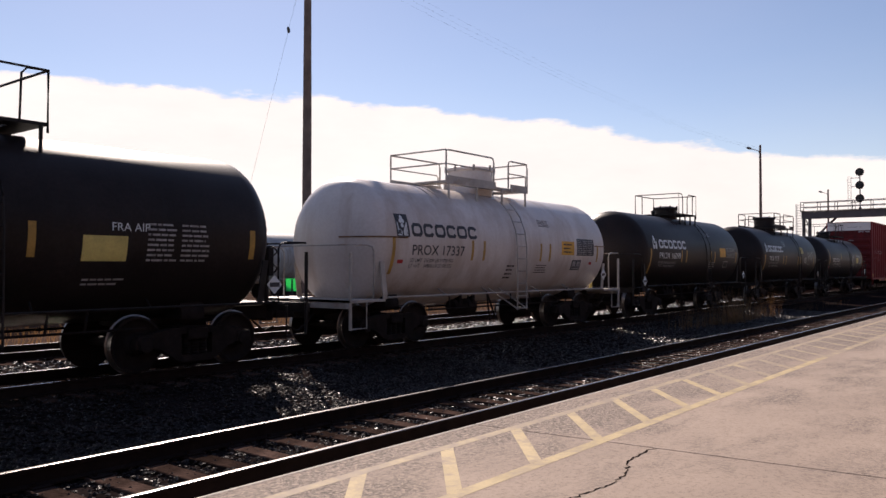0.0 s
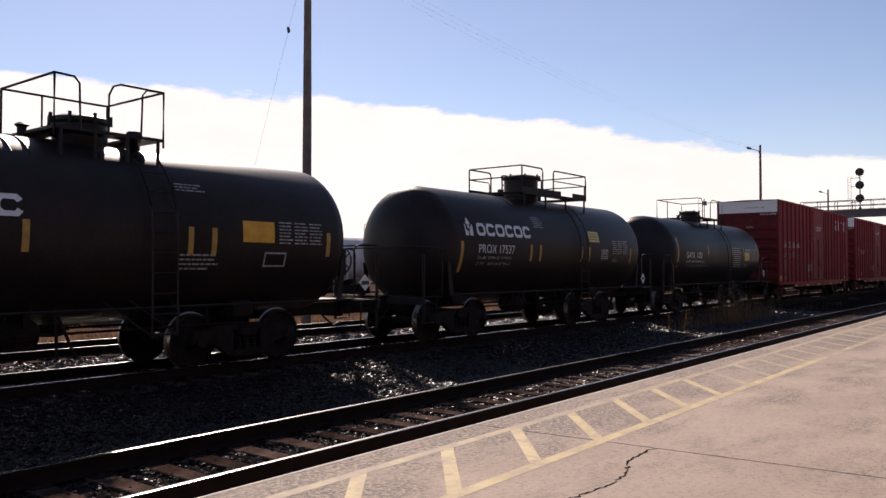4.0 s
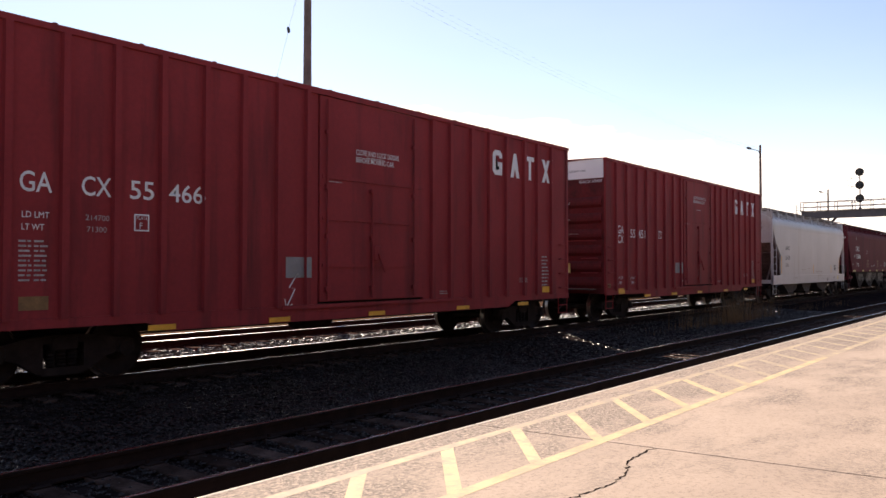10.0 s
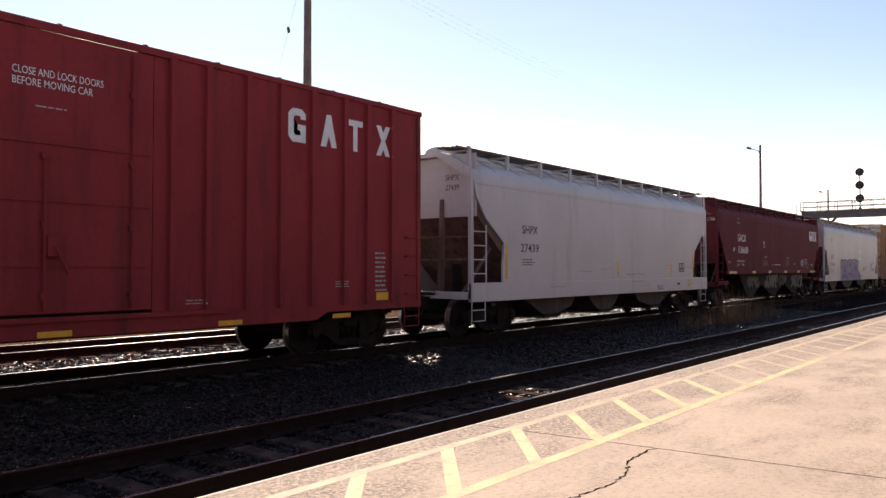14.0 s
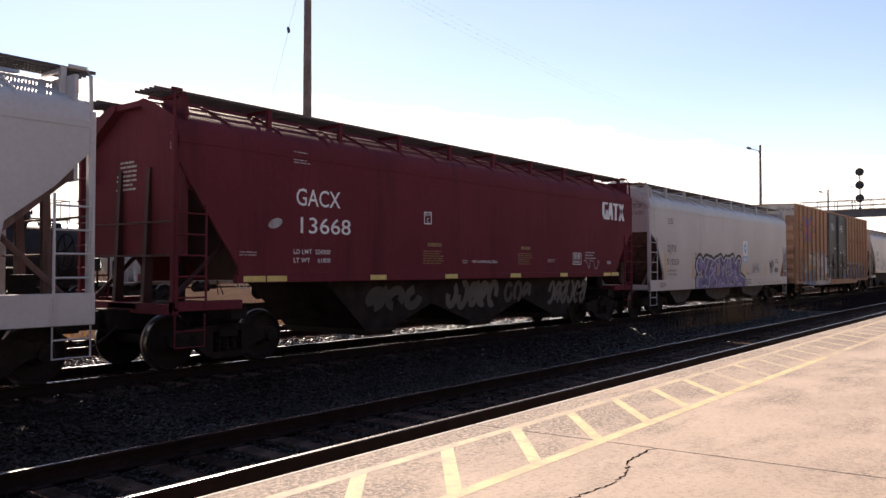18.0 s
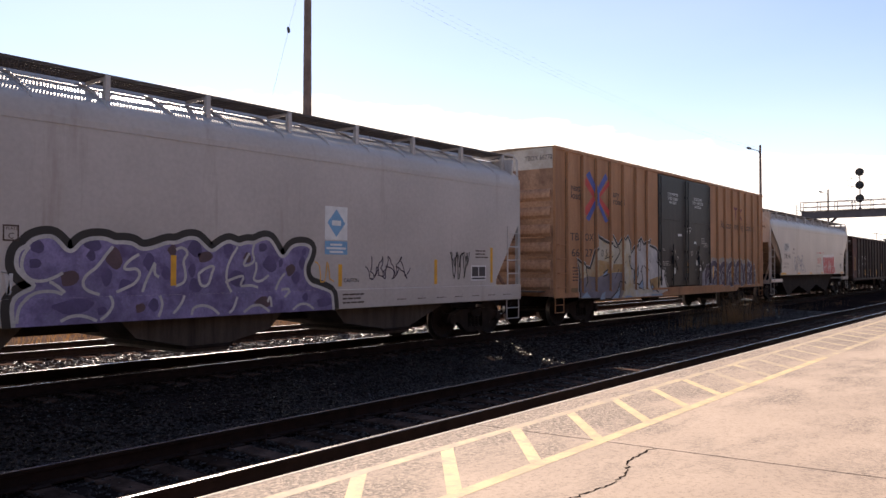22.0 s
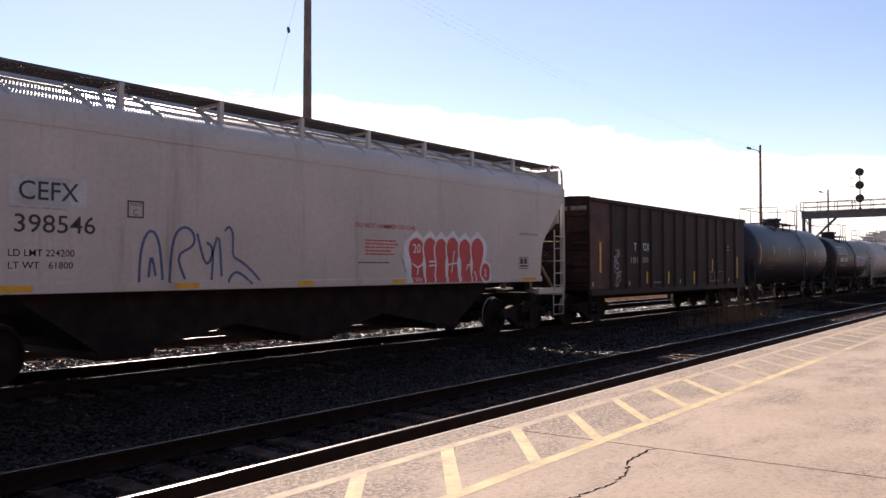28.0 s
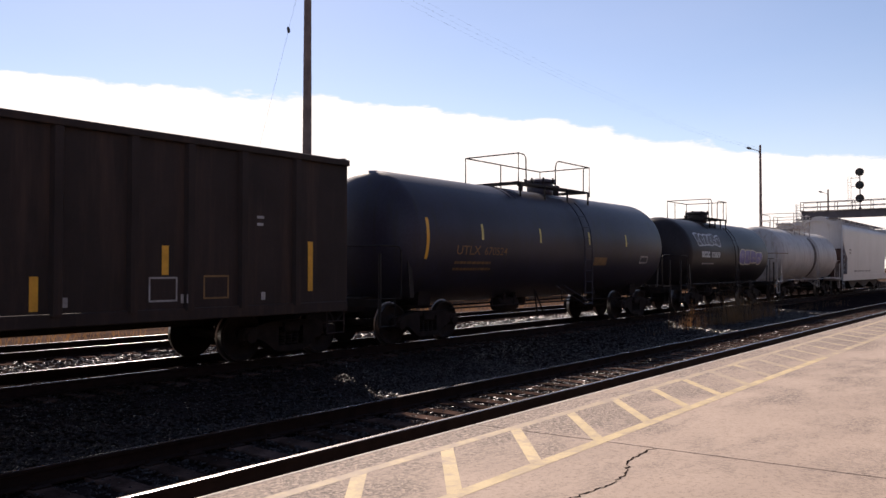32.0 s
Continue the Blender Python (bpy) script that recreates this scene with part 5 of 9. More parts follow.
        g_tube(bm, [((w0 + w1) / 2 - 0.05, -hw, top), ((w0 + w1) / 2 - 0.05, -hw, zt - 0.2)], 0.018, 6)
        pieces("handrail", bm, st, car)
    xm = (w0 + w1) / 2 - 0.05 + dome_dx
    bm = B()
    g_lathe(bm, [(zc + R - 0.1, dome), (zc + R + 0.30 + dome_h, dome), (zc + R + 0.34 + dome_h, dome + 0.05), (zc + R + 0.40 + dome_h, dome + 0.05), (zc + R + 0.45 + dome_h, dome * 0.8), (zc + R + 0.47 + dome_h, 0.1)], "z", (xm, 0, 0), 24)
    md = part("manway", bm, mat, car, "round manway with a bolted lid")
    bm = B()
    for k in range(8):
        a = 2 * math.pi * k / 8
        g_lathe(bm, [(zc + R + 0.30 + dome_h, 0.035), (zc + R + 0.46 + dome_h, 0.03)], "z", (xm + (dome + 0.06) * math.cos(a), (dome + 0.06) * math.sin(a), 0), 6)
    pieces("eye_bolt", bm, st, md)
    bm = B()
    g_lathe(bm, [(zc + R - 0.05, 0.10), (zc + R + 0.22, 0.10), (zc + R + 0.26, 0.14), (zc + R + 0.33, 0.12)], "z", (xm + 0.95, 0.0, 0), 10)
    g_lathe(bm, [(zc + R - 0.05, 0.07), (zc + R + 0.18, 0.07), (zc + R + 0.22, 0.11), (zc + R + 0.26, 0.05)], "z", (xm - 0.85, 0.15, 0), 10)
    pieces("valve", bm, st, car)
    # near and far ladders up the shell
    for s in (-1, 1):
        bm = B()
        x = (w0 + w1) / 2 + 0.55
        for dx in (-0.22, 0.22):
            path = [(x + dx, s * (R + 0.10), 0.62), (x + dx, s * (R + 0.10), zc)]
            path += [(x + dx, s * (R + 0.10) * math.cos(radians(a)), zc + (R + 0.08) * math.sin(radians(a))) for a in (15, 30, 42, 50)]
            g_tube(bm, path, 0.018, 5)
            if lean_ladder:
                g_tube(bm, [(x + dx, s * (R + 0.10), 0.65), (x + dx - 0.55, s * 0.9, 1.25)], 0.015, 5)
        for k in range(10):
            z = 0.66 + 0.32 * k
            yy = R + 0.10 if z < zc else math.sqrt(max(0.05, (R + 0.09) ** 2 - (z - zc) ** 2))
            if z < zc + 1.1:
                g_tube(bm, [(x - 0.22, s * yy, z), (x + 0.22, s * yy, z)], 0.014, 5)
        part("ladder", bm, st if steel == "white_steel" else mat, car)
        if side_pipe:
            bm = B()
            g_tube(bm, [(e0 + 1.2, s * 1.40, 1.08), (e1 - 1.2, s * 1.40, 1.08)], 0.022, 6)
            for f in (0.2, 0.38, 0.62, 0.8):
                g_tube(bm, [(n * f, s * 1.40, 1.08), (n * f + 0.12, s * 1.05, zc - R * 0.72)], 0.016, 5)
            part("side_rail", bm, st, car)
    # bottom outlet, brake gear under the tank
    bm = B()
    g_lathe(bm, [(0.62, 0.16), (0.70, 0.20), (0.95, 0.22), (zc - R + 0.05, 0.26)], "z", (n / 2 - 0.2, 0, 0), 14)
    part("bottom_outlet", bm, M["under"], car)
    bm = B()
    g_lathe(bm, [(n * 0.33, 0.17), (n * 0.33 + 0.05, 0.21), (n * 0.33 + 0.85, 0.21), (n * 0.33 + 0.9, 0.17)], "x", (0, -0.55, 0.72), 12)
    g_box(bm, n * 0.33 + 0.1, n * 0.33 + 0.2, -0.75, -0.35, 0.7, 1.05)
    g_box(bm, n * 0.33 + 0.65, n * 0.33 + 0.75, -0.75, -0.35, 0.7, 1.05)
    part("brake_reservoir", bm, M["under"], car)
    bm = B()
    for yy in (-0.9, 0.2):
        g_tube(bm, [(1.8, yy, 0.72), (n - 1.8, yy, 0.72)], 0.022, 5)
    for f in (0.28, 0.36, 0.56, 0.66, 0.72):
        g_tube(bm, [(n * f, -0.9, 0.70), (n * f + 0.1, -0.8, zc - R + 0.2)], 0.020, 5)
    g_tube(bm, [(n * 0.44, -1.0, 0.35), (n * 0.44, -0.9, 1.1)], 0.025, 5)
    g_tube(bm, [(n * 0.47, -1.0, 0.35), (n * 0.44, -0.9, 1.1)], 0.025, 5)
    part("brake_rigging", bm, M["under"], car)
    if rolling:
        CARS.append((car, X0))
    mk = Marks(car, X0, lambda x, z: -math.sqrt(max(0.02, R * R - (z - zc) ** 2)), zstep=0.09, seed=int(c0 * 10) % 97)
    mk.tape_mat = "tape_dull"
    return car, mk


def placard(car, x, y, z, text=False):
    """White diamond placard in a holder at the end of a car."""
    bm = B()
    g_prism(bm, [(0.0, -0.17), (0.17, 0), (0.0, 0.17), (-0.17, 0)], "y", -0.006, 0.006)
    p = part("placard", bm, M["letter"], car, "white diamond hazard placard", pose(x, y, z))
    bm = B()
    g_prism(bm, [(-0.11, -0.04), (0.11, -0.04), (0.11, 0.04), (-0.11, 0.04)], "y", -0.011, -0.0065)
    part("placard_band", bm, M["letter_black"], p)


def flower_logo(mk, X, z, h, mat):
    """Trade mark as plain shapes: two upright strokes and three discs."""
    polys = [[(0, 0), (0.30 * h, 0), (0.34 * h, 0.22 * h), (0.10 * h, 0.34 * h), (0.06 * h, 0.66 * h), (0, 0.66 * h)],
             [(0.44 * h, 0), (0.74 * h, 0), (0.74 * h, 0.66 * h), (0.68 * h, 0.66 * h), (0.64 * h, 0.34 * h), (0.40 * h, 0.22 * h)]]
    for cx, cy in ((0.37, 0.5), (0.28, 0.72), (0.46, 0.72), (0.37, 0.9)):
        polys.append([(cx * h + 0.11 * h * math.cos(a), cy * h + 0.11 * h * math.sin(a)) for a in np.linspace(0, 5.76, 11)])
    mk.put("trade_mark", flat(polys), X, z, mat)


# 1: black tank, only its rear half ever in view
car, mk = tank_car("black tank car with white stencils and yellow reflective strips", -1.2, 8.85, "tank_black", walk_x=(2.2, 5.45), rails="hoop", truck_x=(0.0, 7.9))
for X in (3.15, 5.0, 8.75):
    mk.tape(X, 1.85, 2.35, 0.11)
mk.text("FRA AIP", 6.15, 2.26, 0.13, width=0.62)
mk.patch(5.72, 6.42, 1.80, 2.18, "yellow_pale")
mk.print_lines(6.75, 7.95, 1.78, 2.42, 8, cols=2)
mk.print_lines(3.4, 4.6, 1.35, 2.35, 11)
mk.print_lines(5.8, 6.5, 1.42, 1.56, 2)
placard(car, 10.45, -1.44, 1.40)

# 2: white tank
car, mk = tank_car("dirty white tank car with blue-black lettering on white shell", 12.40, 22.05, "tank_white", walk_x=(14.95, 18.6), rails="full", steel="white_steel", truck_x=(12.95, 21.0), dome=0.60, gap_x=(16.97, 17.66), rail_h=0.79, dome_h=0.25, dome_dx=0.42)
mk.tape(12.46, 1.57, 2.36, 0.10)
mk.patch(12.56, 12.98, 2.37, 2.87, "letter_black", "trade_mark_ground")
flower_logo(mk, 12.60, 2.40, 0.44, "letter")
mk.put("trade_mark", block_word([0.36, 0.36, 0.38, 0.36, 0.38, 0.36], 0.30, 0.045), 13.06, 2.39, "letter_black")
mk.text("PROX 17337", 13.05, 1.99, 0.23, "letter_black", 0.012, 1.90)
mk.text("LD LMT  202200 LB 91700 KG", 13.02, 1.83, 0.085, "letter_black", 0.004, 1.55)
mk.text("LT WT    60800 LB 27600 KG", 13.02, 1.71, 0.085, "letter_black", 0.004, 1.52)
for X in (15.30, 15.78, 18.45, 18.93, 21.72):
    mk.tape(X, 1.88, 2.36, 0.09)
mk.patch(19.56, 20.28, 2.07, 2.46, "yellow")
mk.print_lines(19.66, 20.2, 2.10, 2.42, 3, "letter_brown")
mk.patch(20.44, 21.48, 2.06, 2.55, "letter_black")
mk.put("small_print", bars(0.98, 0.44, 8, random.Random(3), 3), 20.47, 2.08, "letter_dim", proud=0.008)
mk.patch(20.22, 20.76, 1.64, 1.93, "letter_black")
mk.put("small_print", flat([rect(0.05, 0.10, 0.24, 0.25), rect(0.30, 0.10, 0.49, 0.25), rect(0.05, 0.03, 0.49, 0.07)]), 20.22, 1.64, "letter_dim", proud=0.008)
mk.patch(12.62, 12.80, 1.80, 1.88, "red")
mk.patch(21.25, 21.42, 1.80, 1.88, "red")
mk.print_lines(18.5, 19.1, 2.82, 3.02, 5, "letter_brown")
mk.print_lines(18.3, 19.0, 1.55, 1.80, 4, "letter_brown")
mk.print_lines(16.9, 17.3, 1.4, 1.8, 4, "letter_brown")
placard(car, 9.73, -1.44, 1.50)

# 3: black tank with white trade mark
car, mk = tank_car("black tank car with white lettering and trade mark", 25.55, 34.85, "tank_black", walk_x=(29.6, 31.4), rails="hoop", truck_x=(26.3, 33.0))
mk.tape(25.72, 1.50, 2.37, 0.11)
flower_logo(mk, 25.90, 2.37, 0.46, "letter")
mk.put("trade_mark", block_word([0.37, 0.37, 0.39, 0.37, 0.39, 0.37], 0.31, 0.05), 26.44, 2.40, "letter")
mk.text("PROX 16099", 26.42, 2.04, 0.23, "letter", 0.010, 1.93)
mk.text("LD LMT  204500 LB 92750 KG", 26.40, 1.86, 0.08, "letter_dim", 0.002, 1.56)
mk.text("LT WT    58500 LB 26550 KG", 26.40, 1.74, 0.08, "letter_dim", 0.002, 1.54)
for X in (28.51, 28.98, 31.58, 32.03, 34.62):
    mk.tape(X, 1.92, 2.37, 0.10)
mk.patch(32.61, 33.30, 2.15, 2.52, "yellow")
mk.print_lines(33.41, 34.5, 2.12, 2.55, 7, cols=3)
mk.outline(33.1, 33.6, 1.72, 1.98, 0.03, "letter_dim")
mk.print_lines(31.4, 32.2, 1.65, 1.95, 4)
mk.print_lines(31.4, 32.0, 2.95, 3.1, 3)
placard(car, -0.25 - 0.0, -1.40, 1.25)
placard(car, 10.1, -1.44, 1.40)

# 4: black tank with tall rails
car, mk = tank_car("black tank car with white lettering and tall double handrails", 38.75, 48.6, "tank_black", R=1.46, walk_x=(42.4, 46.07), rails="full", truck_x=(39.4, 46.45), dome=0.50, gap_x=(43.5, 44.1), rail_h=0.75, dome_h=0.25, dome_dx=-0.43)
mk.tape(38.92, 1.60, 2.34, 0.11)
flower_logo(mk, 39.08, 2.48, 0.42, "letter")
mk.put("trade_mark", block_word([0.36, 0.36, 0.38, 0.36, 0.38, 0.36], 0.31, 0.05), 39.56, 2.49, "letter")
mk.text("PROX 17537", 39.58, 2.07, 0.22, "letter", 0.004, 1.58)
mk.text("LD LMT  202800 LB  92 000 KG", 39.57, 1.92, 0.075, "letter_dim", 0.002, 1.48)
mk.text("LT WT    60200 LB  27 300 KG", 39.55, 1.77, 0.075, "letter_dim", 0.002, 1.48)
for X in (42.0, 42.47, 44.80, 45.27, 48.1):
    mk.tape(X, 1.88, 2.32, 0.10)
mk.patch(45.28, 45.92, 2.48, 2.80, "yellow_pale")
mk.print_lines(45.34, 45.86, 2.52, 2.76, 3, "letter_ochre")
mk.print_lines(42.28, 42.86, 2.78, 3.10, 6)
mk.print_lines(46.80, 47.90, 2.12, 2.58, 7, cols=3)
mk.consolidated(46.05, 46.48, 1.98, 2.26)
mk.print_lines(46.8, 47.2, 1.88, 1.98, 2)
placard(car, 10.35, -1.44, 1.35)

# 5: faded black tank
car, mk = tank_car("faded black tank car with white lettering and bowed handrails", 52.1, 62.05, "tank_blue", R=1.42, walk_x=(55.8, 58.55), rails="hoop", truck_x=(52.85, 59.95), dome=0.36)
mk.tape(52.29, 1.94, 2.83, 0.12)
mk.text("GATX", 53.08, 2.08, 0.24, "letter", 0.012, 0.86)
mk.text("102", 54.12, 2.09, 0.24, "letter", 0.006, 0.54)
mk.text("LD  LMT   207700  LBS  94200  KGS", 53.10, 1.91, 0.085, "letter", 0.001, 1.90)
mk.text("LT  WT     55300  LBS  25100  KGS    NEW 02-91", 53.10, 1.75, 0.085, "letter_dim", 0.001, 2.45)
for X in (55.43, 58.36, 59.88):
    mk.tape(X, 2.22, 2.61, 0.10)
mk.tape(61.86, 1.95, 2.81, 0.12)
mk.print_lines(58.50, 59.78, 1.72, 2.60, 10)
mk.text("FRA AIP", 60.12, 2.44, 0.11, width=0.6)
mk.patch(59.98, 60.64, 2.03, 2.39, "yellow_pale")
mk.print_lines(60.72, 61.70, 1.98, 2.58, 8, cols=3)
mk.print_lines(60.0, 60.6, 1.75, 1.88, 2)
mk.patch(52.2, 52.36, 1.72, 1.80, "red")
placard(car, 10.7, -1.42, 1.45)
bm = B()
g_box(bm, 4.12, 4.50, -0.945, -0.915, 4.30, 4.48, 0.008)
g_tube(bm, [(4.31, -0.90, 3.74), (4.31, -0.90, 4.57)], 0.018, 5)
pieces("rail_sign", bm, M["black"], car)


# ------------------------------------------------------------------ box cars
RIB = 0.070


def box_car(label, X0, X1, key, ribs, door, truck_x, group, roof_key=None, top=5.12, split_door=False):
    car = thing("box_car", label, "box car", group, m=pose(X0, MAIN_Y, 0))
    n, W_, mat = X1 - X0, 1.52, M[key]
    loc = [r - X0 for r in ribs]
    d0, d1 = door[0] - X0, door[1] - X0
    zb = 0.98
    # side panels between ribs, near and far
    edges = [0.0] + loc + [n]
    edges = sorted(set([e for e in edges if not (d0 + 0.01 < e < d1 - 0.01)] + [d0, d1]))
    for a, b in zip(edges, edges[1:]):
        if abs(a - d0) < 0.01 and abs(b - d1) < 0.01:
            continue
        bm = B()
        g_box(bm, a + 0.002, b - 0.002, -W_, -W_ + 0.05, zb, top - 0.06)
        part("side_panel", bm, mat, car, smooth=False)
        bm = B()
        g_box(bm, a + 0.002, b - 0.002, W_ - 0.05, W_, zb, top - 0.06)
        part("side_panel", bm, mat, car, smooth=False)
    bm = B()
    g_box(bm, 0.06, n - 0.06, -W_ + 0.06, W_ - 0.06, zb, zb + 0.12)
    part("floor_frame", bm, M["under"], car)
    # hat-section ribs
    bm = B()
    g_prism(bm, [(-0.065, 0.0), (-0.05, -RIB), (0.05, -RIB), (0.065, 0.0)], "z", 0, top - 0.10 - zb)
    rib = mesh_of(bm, "rib", mat, False)
    for x in loc:
        part("rib", rib, None, car, "", pose(x, -W_, zb))
        part("rib", rib, None, car, "", pose(x, W_, zb, 0, 0, 180))
    # corner posts, side sill (deeper between the trucks), top chord
    for x in (0.0, n - 0.12):
        for s in (-1, 1):
            bm = B()
            g_box(bm, x, x + 0.12, min(s * W_, s * (W_ + 0.02)), max(s * W_, s * (W_ + 0.02)), 0.86, top - 0.05, 0.008)
            part("corner_post", bm, mat, car)
    t0, t1 = truck_x[0] - X0 + 1.35, truck_x[1] - X0 - 1.35
    for s in (-1, 1):
        bm = B()
        g_prism(bm, [(0.0, 0.86), (t0 - 0.3, 0.86), (t0, 0.72), (t1, 0.72), (t1 + 0.3, 0.86), (n, 0.86), (n, 1.0), (0, 1.0)], "y", s * (W_ - 0.04), s * (W_ + 0.03))
        part("side_sill", bm, mat, car)
        bm = B()
        g_box(bm, -0.03, n + 0.03, min(s * (W_ - 0.06), s * (W_ + 0.035)), max(s * (W_ - 0.06), s * (W_ + 0.035)), top - 0.10, top, 0.01)
        part("top_chord", bm, mat, car)
    # ends: sheet with horizontal corrugations
    for x, s in ((0.0, -1), (n, 1)):
        bm = B()
        g_box(bm, min(x, x - s * 0.05), max(x, x - s * 0.05), -W_ + 0.05, W_ - 0.05, 0.9, top - 0.02)
        e = part("end_wall", bm, M["red_end" if key == "box_red" else "ochre_end"], car, smooth=False)
        bm = B()
        pr = [(0, -0.17), (s * 0.075, -0.08), (s * 0.085, 0.0), (s * 0.07, 0.08), (0, 0.17)]
        g_prism(bm, [(p[0], p[1]) for p in pr], "y", -W_ + 0.12, W_ - 0.12)
        rm = mesh_of(bm, "end_rib", M["red_end" if key == "box_red" else "ochre_end"], False)
        for k in range(6):
            part("end_rib", rm, None, e, "", pose(x, 0, 1.25 + 0.50 * k))
        if roof_key:
            bm = B()
            g_box(bm, min(x, x + s * 0.012), max(x, x + s * 0.012), -W_ + 0.06, W_ - 0.06, top - 0.62, top - 0.03)
            part("end_top_panel", bm, M[roof_key], e, "white painted panel at the top of the end")
    # roof with seam caps
    bm = B()
    g_prism(bm, [(-W_ - 0.03, top - 0.01), (-W_ * 0.5, top + 0.015), (0, top + 0.03), (W_ * 0.5, top + 0.015), (W_ + 0.03, top - 0.01), (0, top - 0.05)], "x", -0.04, n + 0.04)
    rf = part("roof", bm, M["roof_red"] if key == "box_red" else M["slope_tan"], car)
    bm = B()
    g_prism(bm, [(-W_ - 0.03, top - 0.005), (0, top + 0.032), (W_ + 0.03, top - 0.005), (W_ + 0.03, top + 0.015), (0, top + 0.052), (-W_ - 0.03, top + 0.015)], "x", -0.03, 0.03)
    cap = mesh_of(bm, "seam_cap", M["roof_red"] if key == "box_red" else M["slope_tan"], False)
    for k in range(1, int(n / 1.3)):
        part("seam_cap", cap, None, rf, "", pose(k * n / int(n / 1.3), 0, 0))
    bm = B()
    g_box(bm, -0.35, n + 0.35, -0.25, 0.25, 0.62, 0.95, 0.01)
    part("centre_sill", bm, M["under"], car)
    for t in truck_x:
        truck(car, t - X0)
        bm = B()
        g_box(bm, t - X0 - 0.18, t - X0 + 0.18, -1.45, 1.45, 0.82, 1.0)
        part("body_bolster", bm, M["under"], car)
    ends(car, -0.4, n + 0.4)
    for x, s in ((0.0, -1), (n, 1)):
        bm = B()
        g_box(bm, min(x, x + s * 0.38), max(x, x + s * 0.38), -1.2, 1.2, 1.02, 1.06)
        part("crossover_platform", bm, M["grating"], car)
        bm = B()
        for z in (1.55, 2.0):
            g_tube(bm, [(x, -1.25, z), (x + s * 0.13, -1.25, z), (x + s * 0.13, -0.75, z), (x, -0.75, z)], 0.016, 5)
        g_tube(bm, [(x, -1.2, 2.55), (x + s * 0.1, -1.2, 2.55), (x + s * 0.1, 1.2, 2.55), (x, 1.2, 2.55)], 0.016, 5)
        pieces("end_grab", bm, mat, car)
        step_under(car, min(x, x - s * 0.55) + 0.05, max(x, x - s * 0.55) - 0.02, -W_ + 0.02, 0.45, 0.88, mat)
        bm = B()
        for k in range(4):
            z = 1.15 + 0.40 * k
            a, b = sorted((x - s * 0.10, x - s * 0.52))
            g_tube(bm, [(a, -W_, z), (a, -W_ - 0.07, z), (b, -W_ - 0.07, z), (b, -W_, z)], 0.014, 5)
        pieces("side_grab", bm, mat, car)
    part("brake_wheel", SH["brake_wheel"], None, car, "", pose(n + 0.16, 0.7, 2.2))
    bm = B()
    g_lathe(bm, [(n * 0.4, 0.15), (n * 0.4 + 0.06, 0.2), (n * 0.4 + 0.9, 0.2), (n * 0.4 + 0.96, 0.15)], "x", (0, -0.75, 0.70), 12)
    for yy in (-0.5, 0.5):
        g_tube(bm, [(2.6, yy, 0.62), (n - 2.6, yy, 0.62)], 0.02, 5)
    part("brake_gear", bm, M["under"], car)
    # plug doors
    dm = M["door_blue"] if split_door else mat
    leaves = [(d0, (d0 + d1) / 2), ((d0 + d1) / 2, d1)] if split_door else [(d0, d1)]
    for a, b in leaves:
        bm = B()
        g_box(bm, a + 0.02, b - 0.02, -W_ - 0.03, -W_ + 0.04, zb + 0.08, top - 0.13, 0.01)
        dr = part("door", bm, dm, car, "dark navy plug door" if split_door else "plain plug door with lock rods")
        for z in ((1.75, 2.65, 3.45) if not split_door else (1.75, 3.45)):
            bm = B()
            g_box(bm, a + 0.08, b - 0.08, -W_ - 0.055, -W_ - 0.03, z - 0.035, z + 0.035)
            part("door_rib", bm, dm, dr)
        for f in (0.06, 0.46, 0.88) if not split_door else (0.05, 0.48, 0.95):
            x = a + (b - a) * f
            zt = top - 0.20 if f != (0.48 if split_door else 0.46) else (2.55 if split_door else 3.3)
            bm = B()
            g_tube(bm, [(x, -W_ - 0.075, zb + 0.12), (x, -W_ - 0.075, zt)], 0.022, 6)
            for z in [q for q in (1.3, 2.3, 3.25, 4.3) if q < zt]:
                g_box(bm, x - 0.05, x + 0.05, -W_ - 0.09, -W_ - 0.03, z - 0.04, z + 0.04)
            part("lock_rod", bm, dm, dr)
        bm = B()
        x = (a + b) / 2
        g_box(bm, x - 0.10, x + 0.10, -W_ - 0.11, -W_ - 0.03, 1.85, 2.15, 0.01)
        g_tube(bm, [(x, -W_ - 0.12, 2.0), (x + 0.18, -W_ - 0.14, 1.62)], 0.02, 5)
        part("door_latch", bm, dm, dr)
    bm = B()
    g_box(bm, d0 - 0.9 if not split_door else d0 - 0.5, d1 + 1.4, -W_ - 0.085, -W_ - 0.02, zb - 0.03, zb + 0.04)
    if not split_door:
        g_box(bm, d0 - 0.3, d1 + 0.3, -W_ - 0.06, -W_ - 0.02, top - 0.125, top - 0.085)
    pieces("door_track", bm, mat, car)
    bm = B()
    g_box(bm, d0, d1, W_ - 0.05, W_ + 0.02, zb, top - 0.06)
    part("door", bm, dm, car)
    CARS.append((car, X0))
    ribbed = [x for r in loc for x in (r - 0.06, r + 0.06)]

    def surf(x, z):
        if z < 1.0:
            return -W_ - 0.031
        if d0 < x < d1:
            return -W_ - 0.031
        for r in loc:
            if abs(x - r) < 0.06:
                return -W_ - RIB
        return -W_
    mk = Marks(car, X0, surf, [x + X0 for x in ribbed] + [X0 + d0, X0 + d1], seed=int(X0))
    mk.zcuts = (1.0,)
    return car, mk


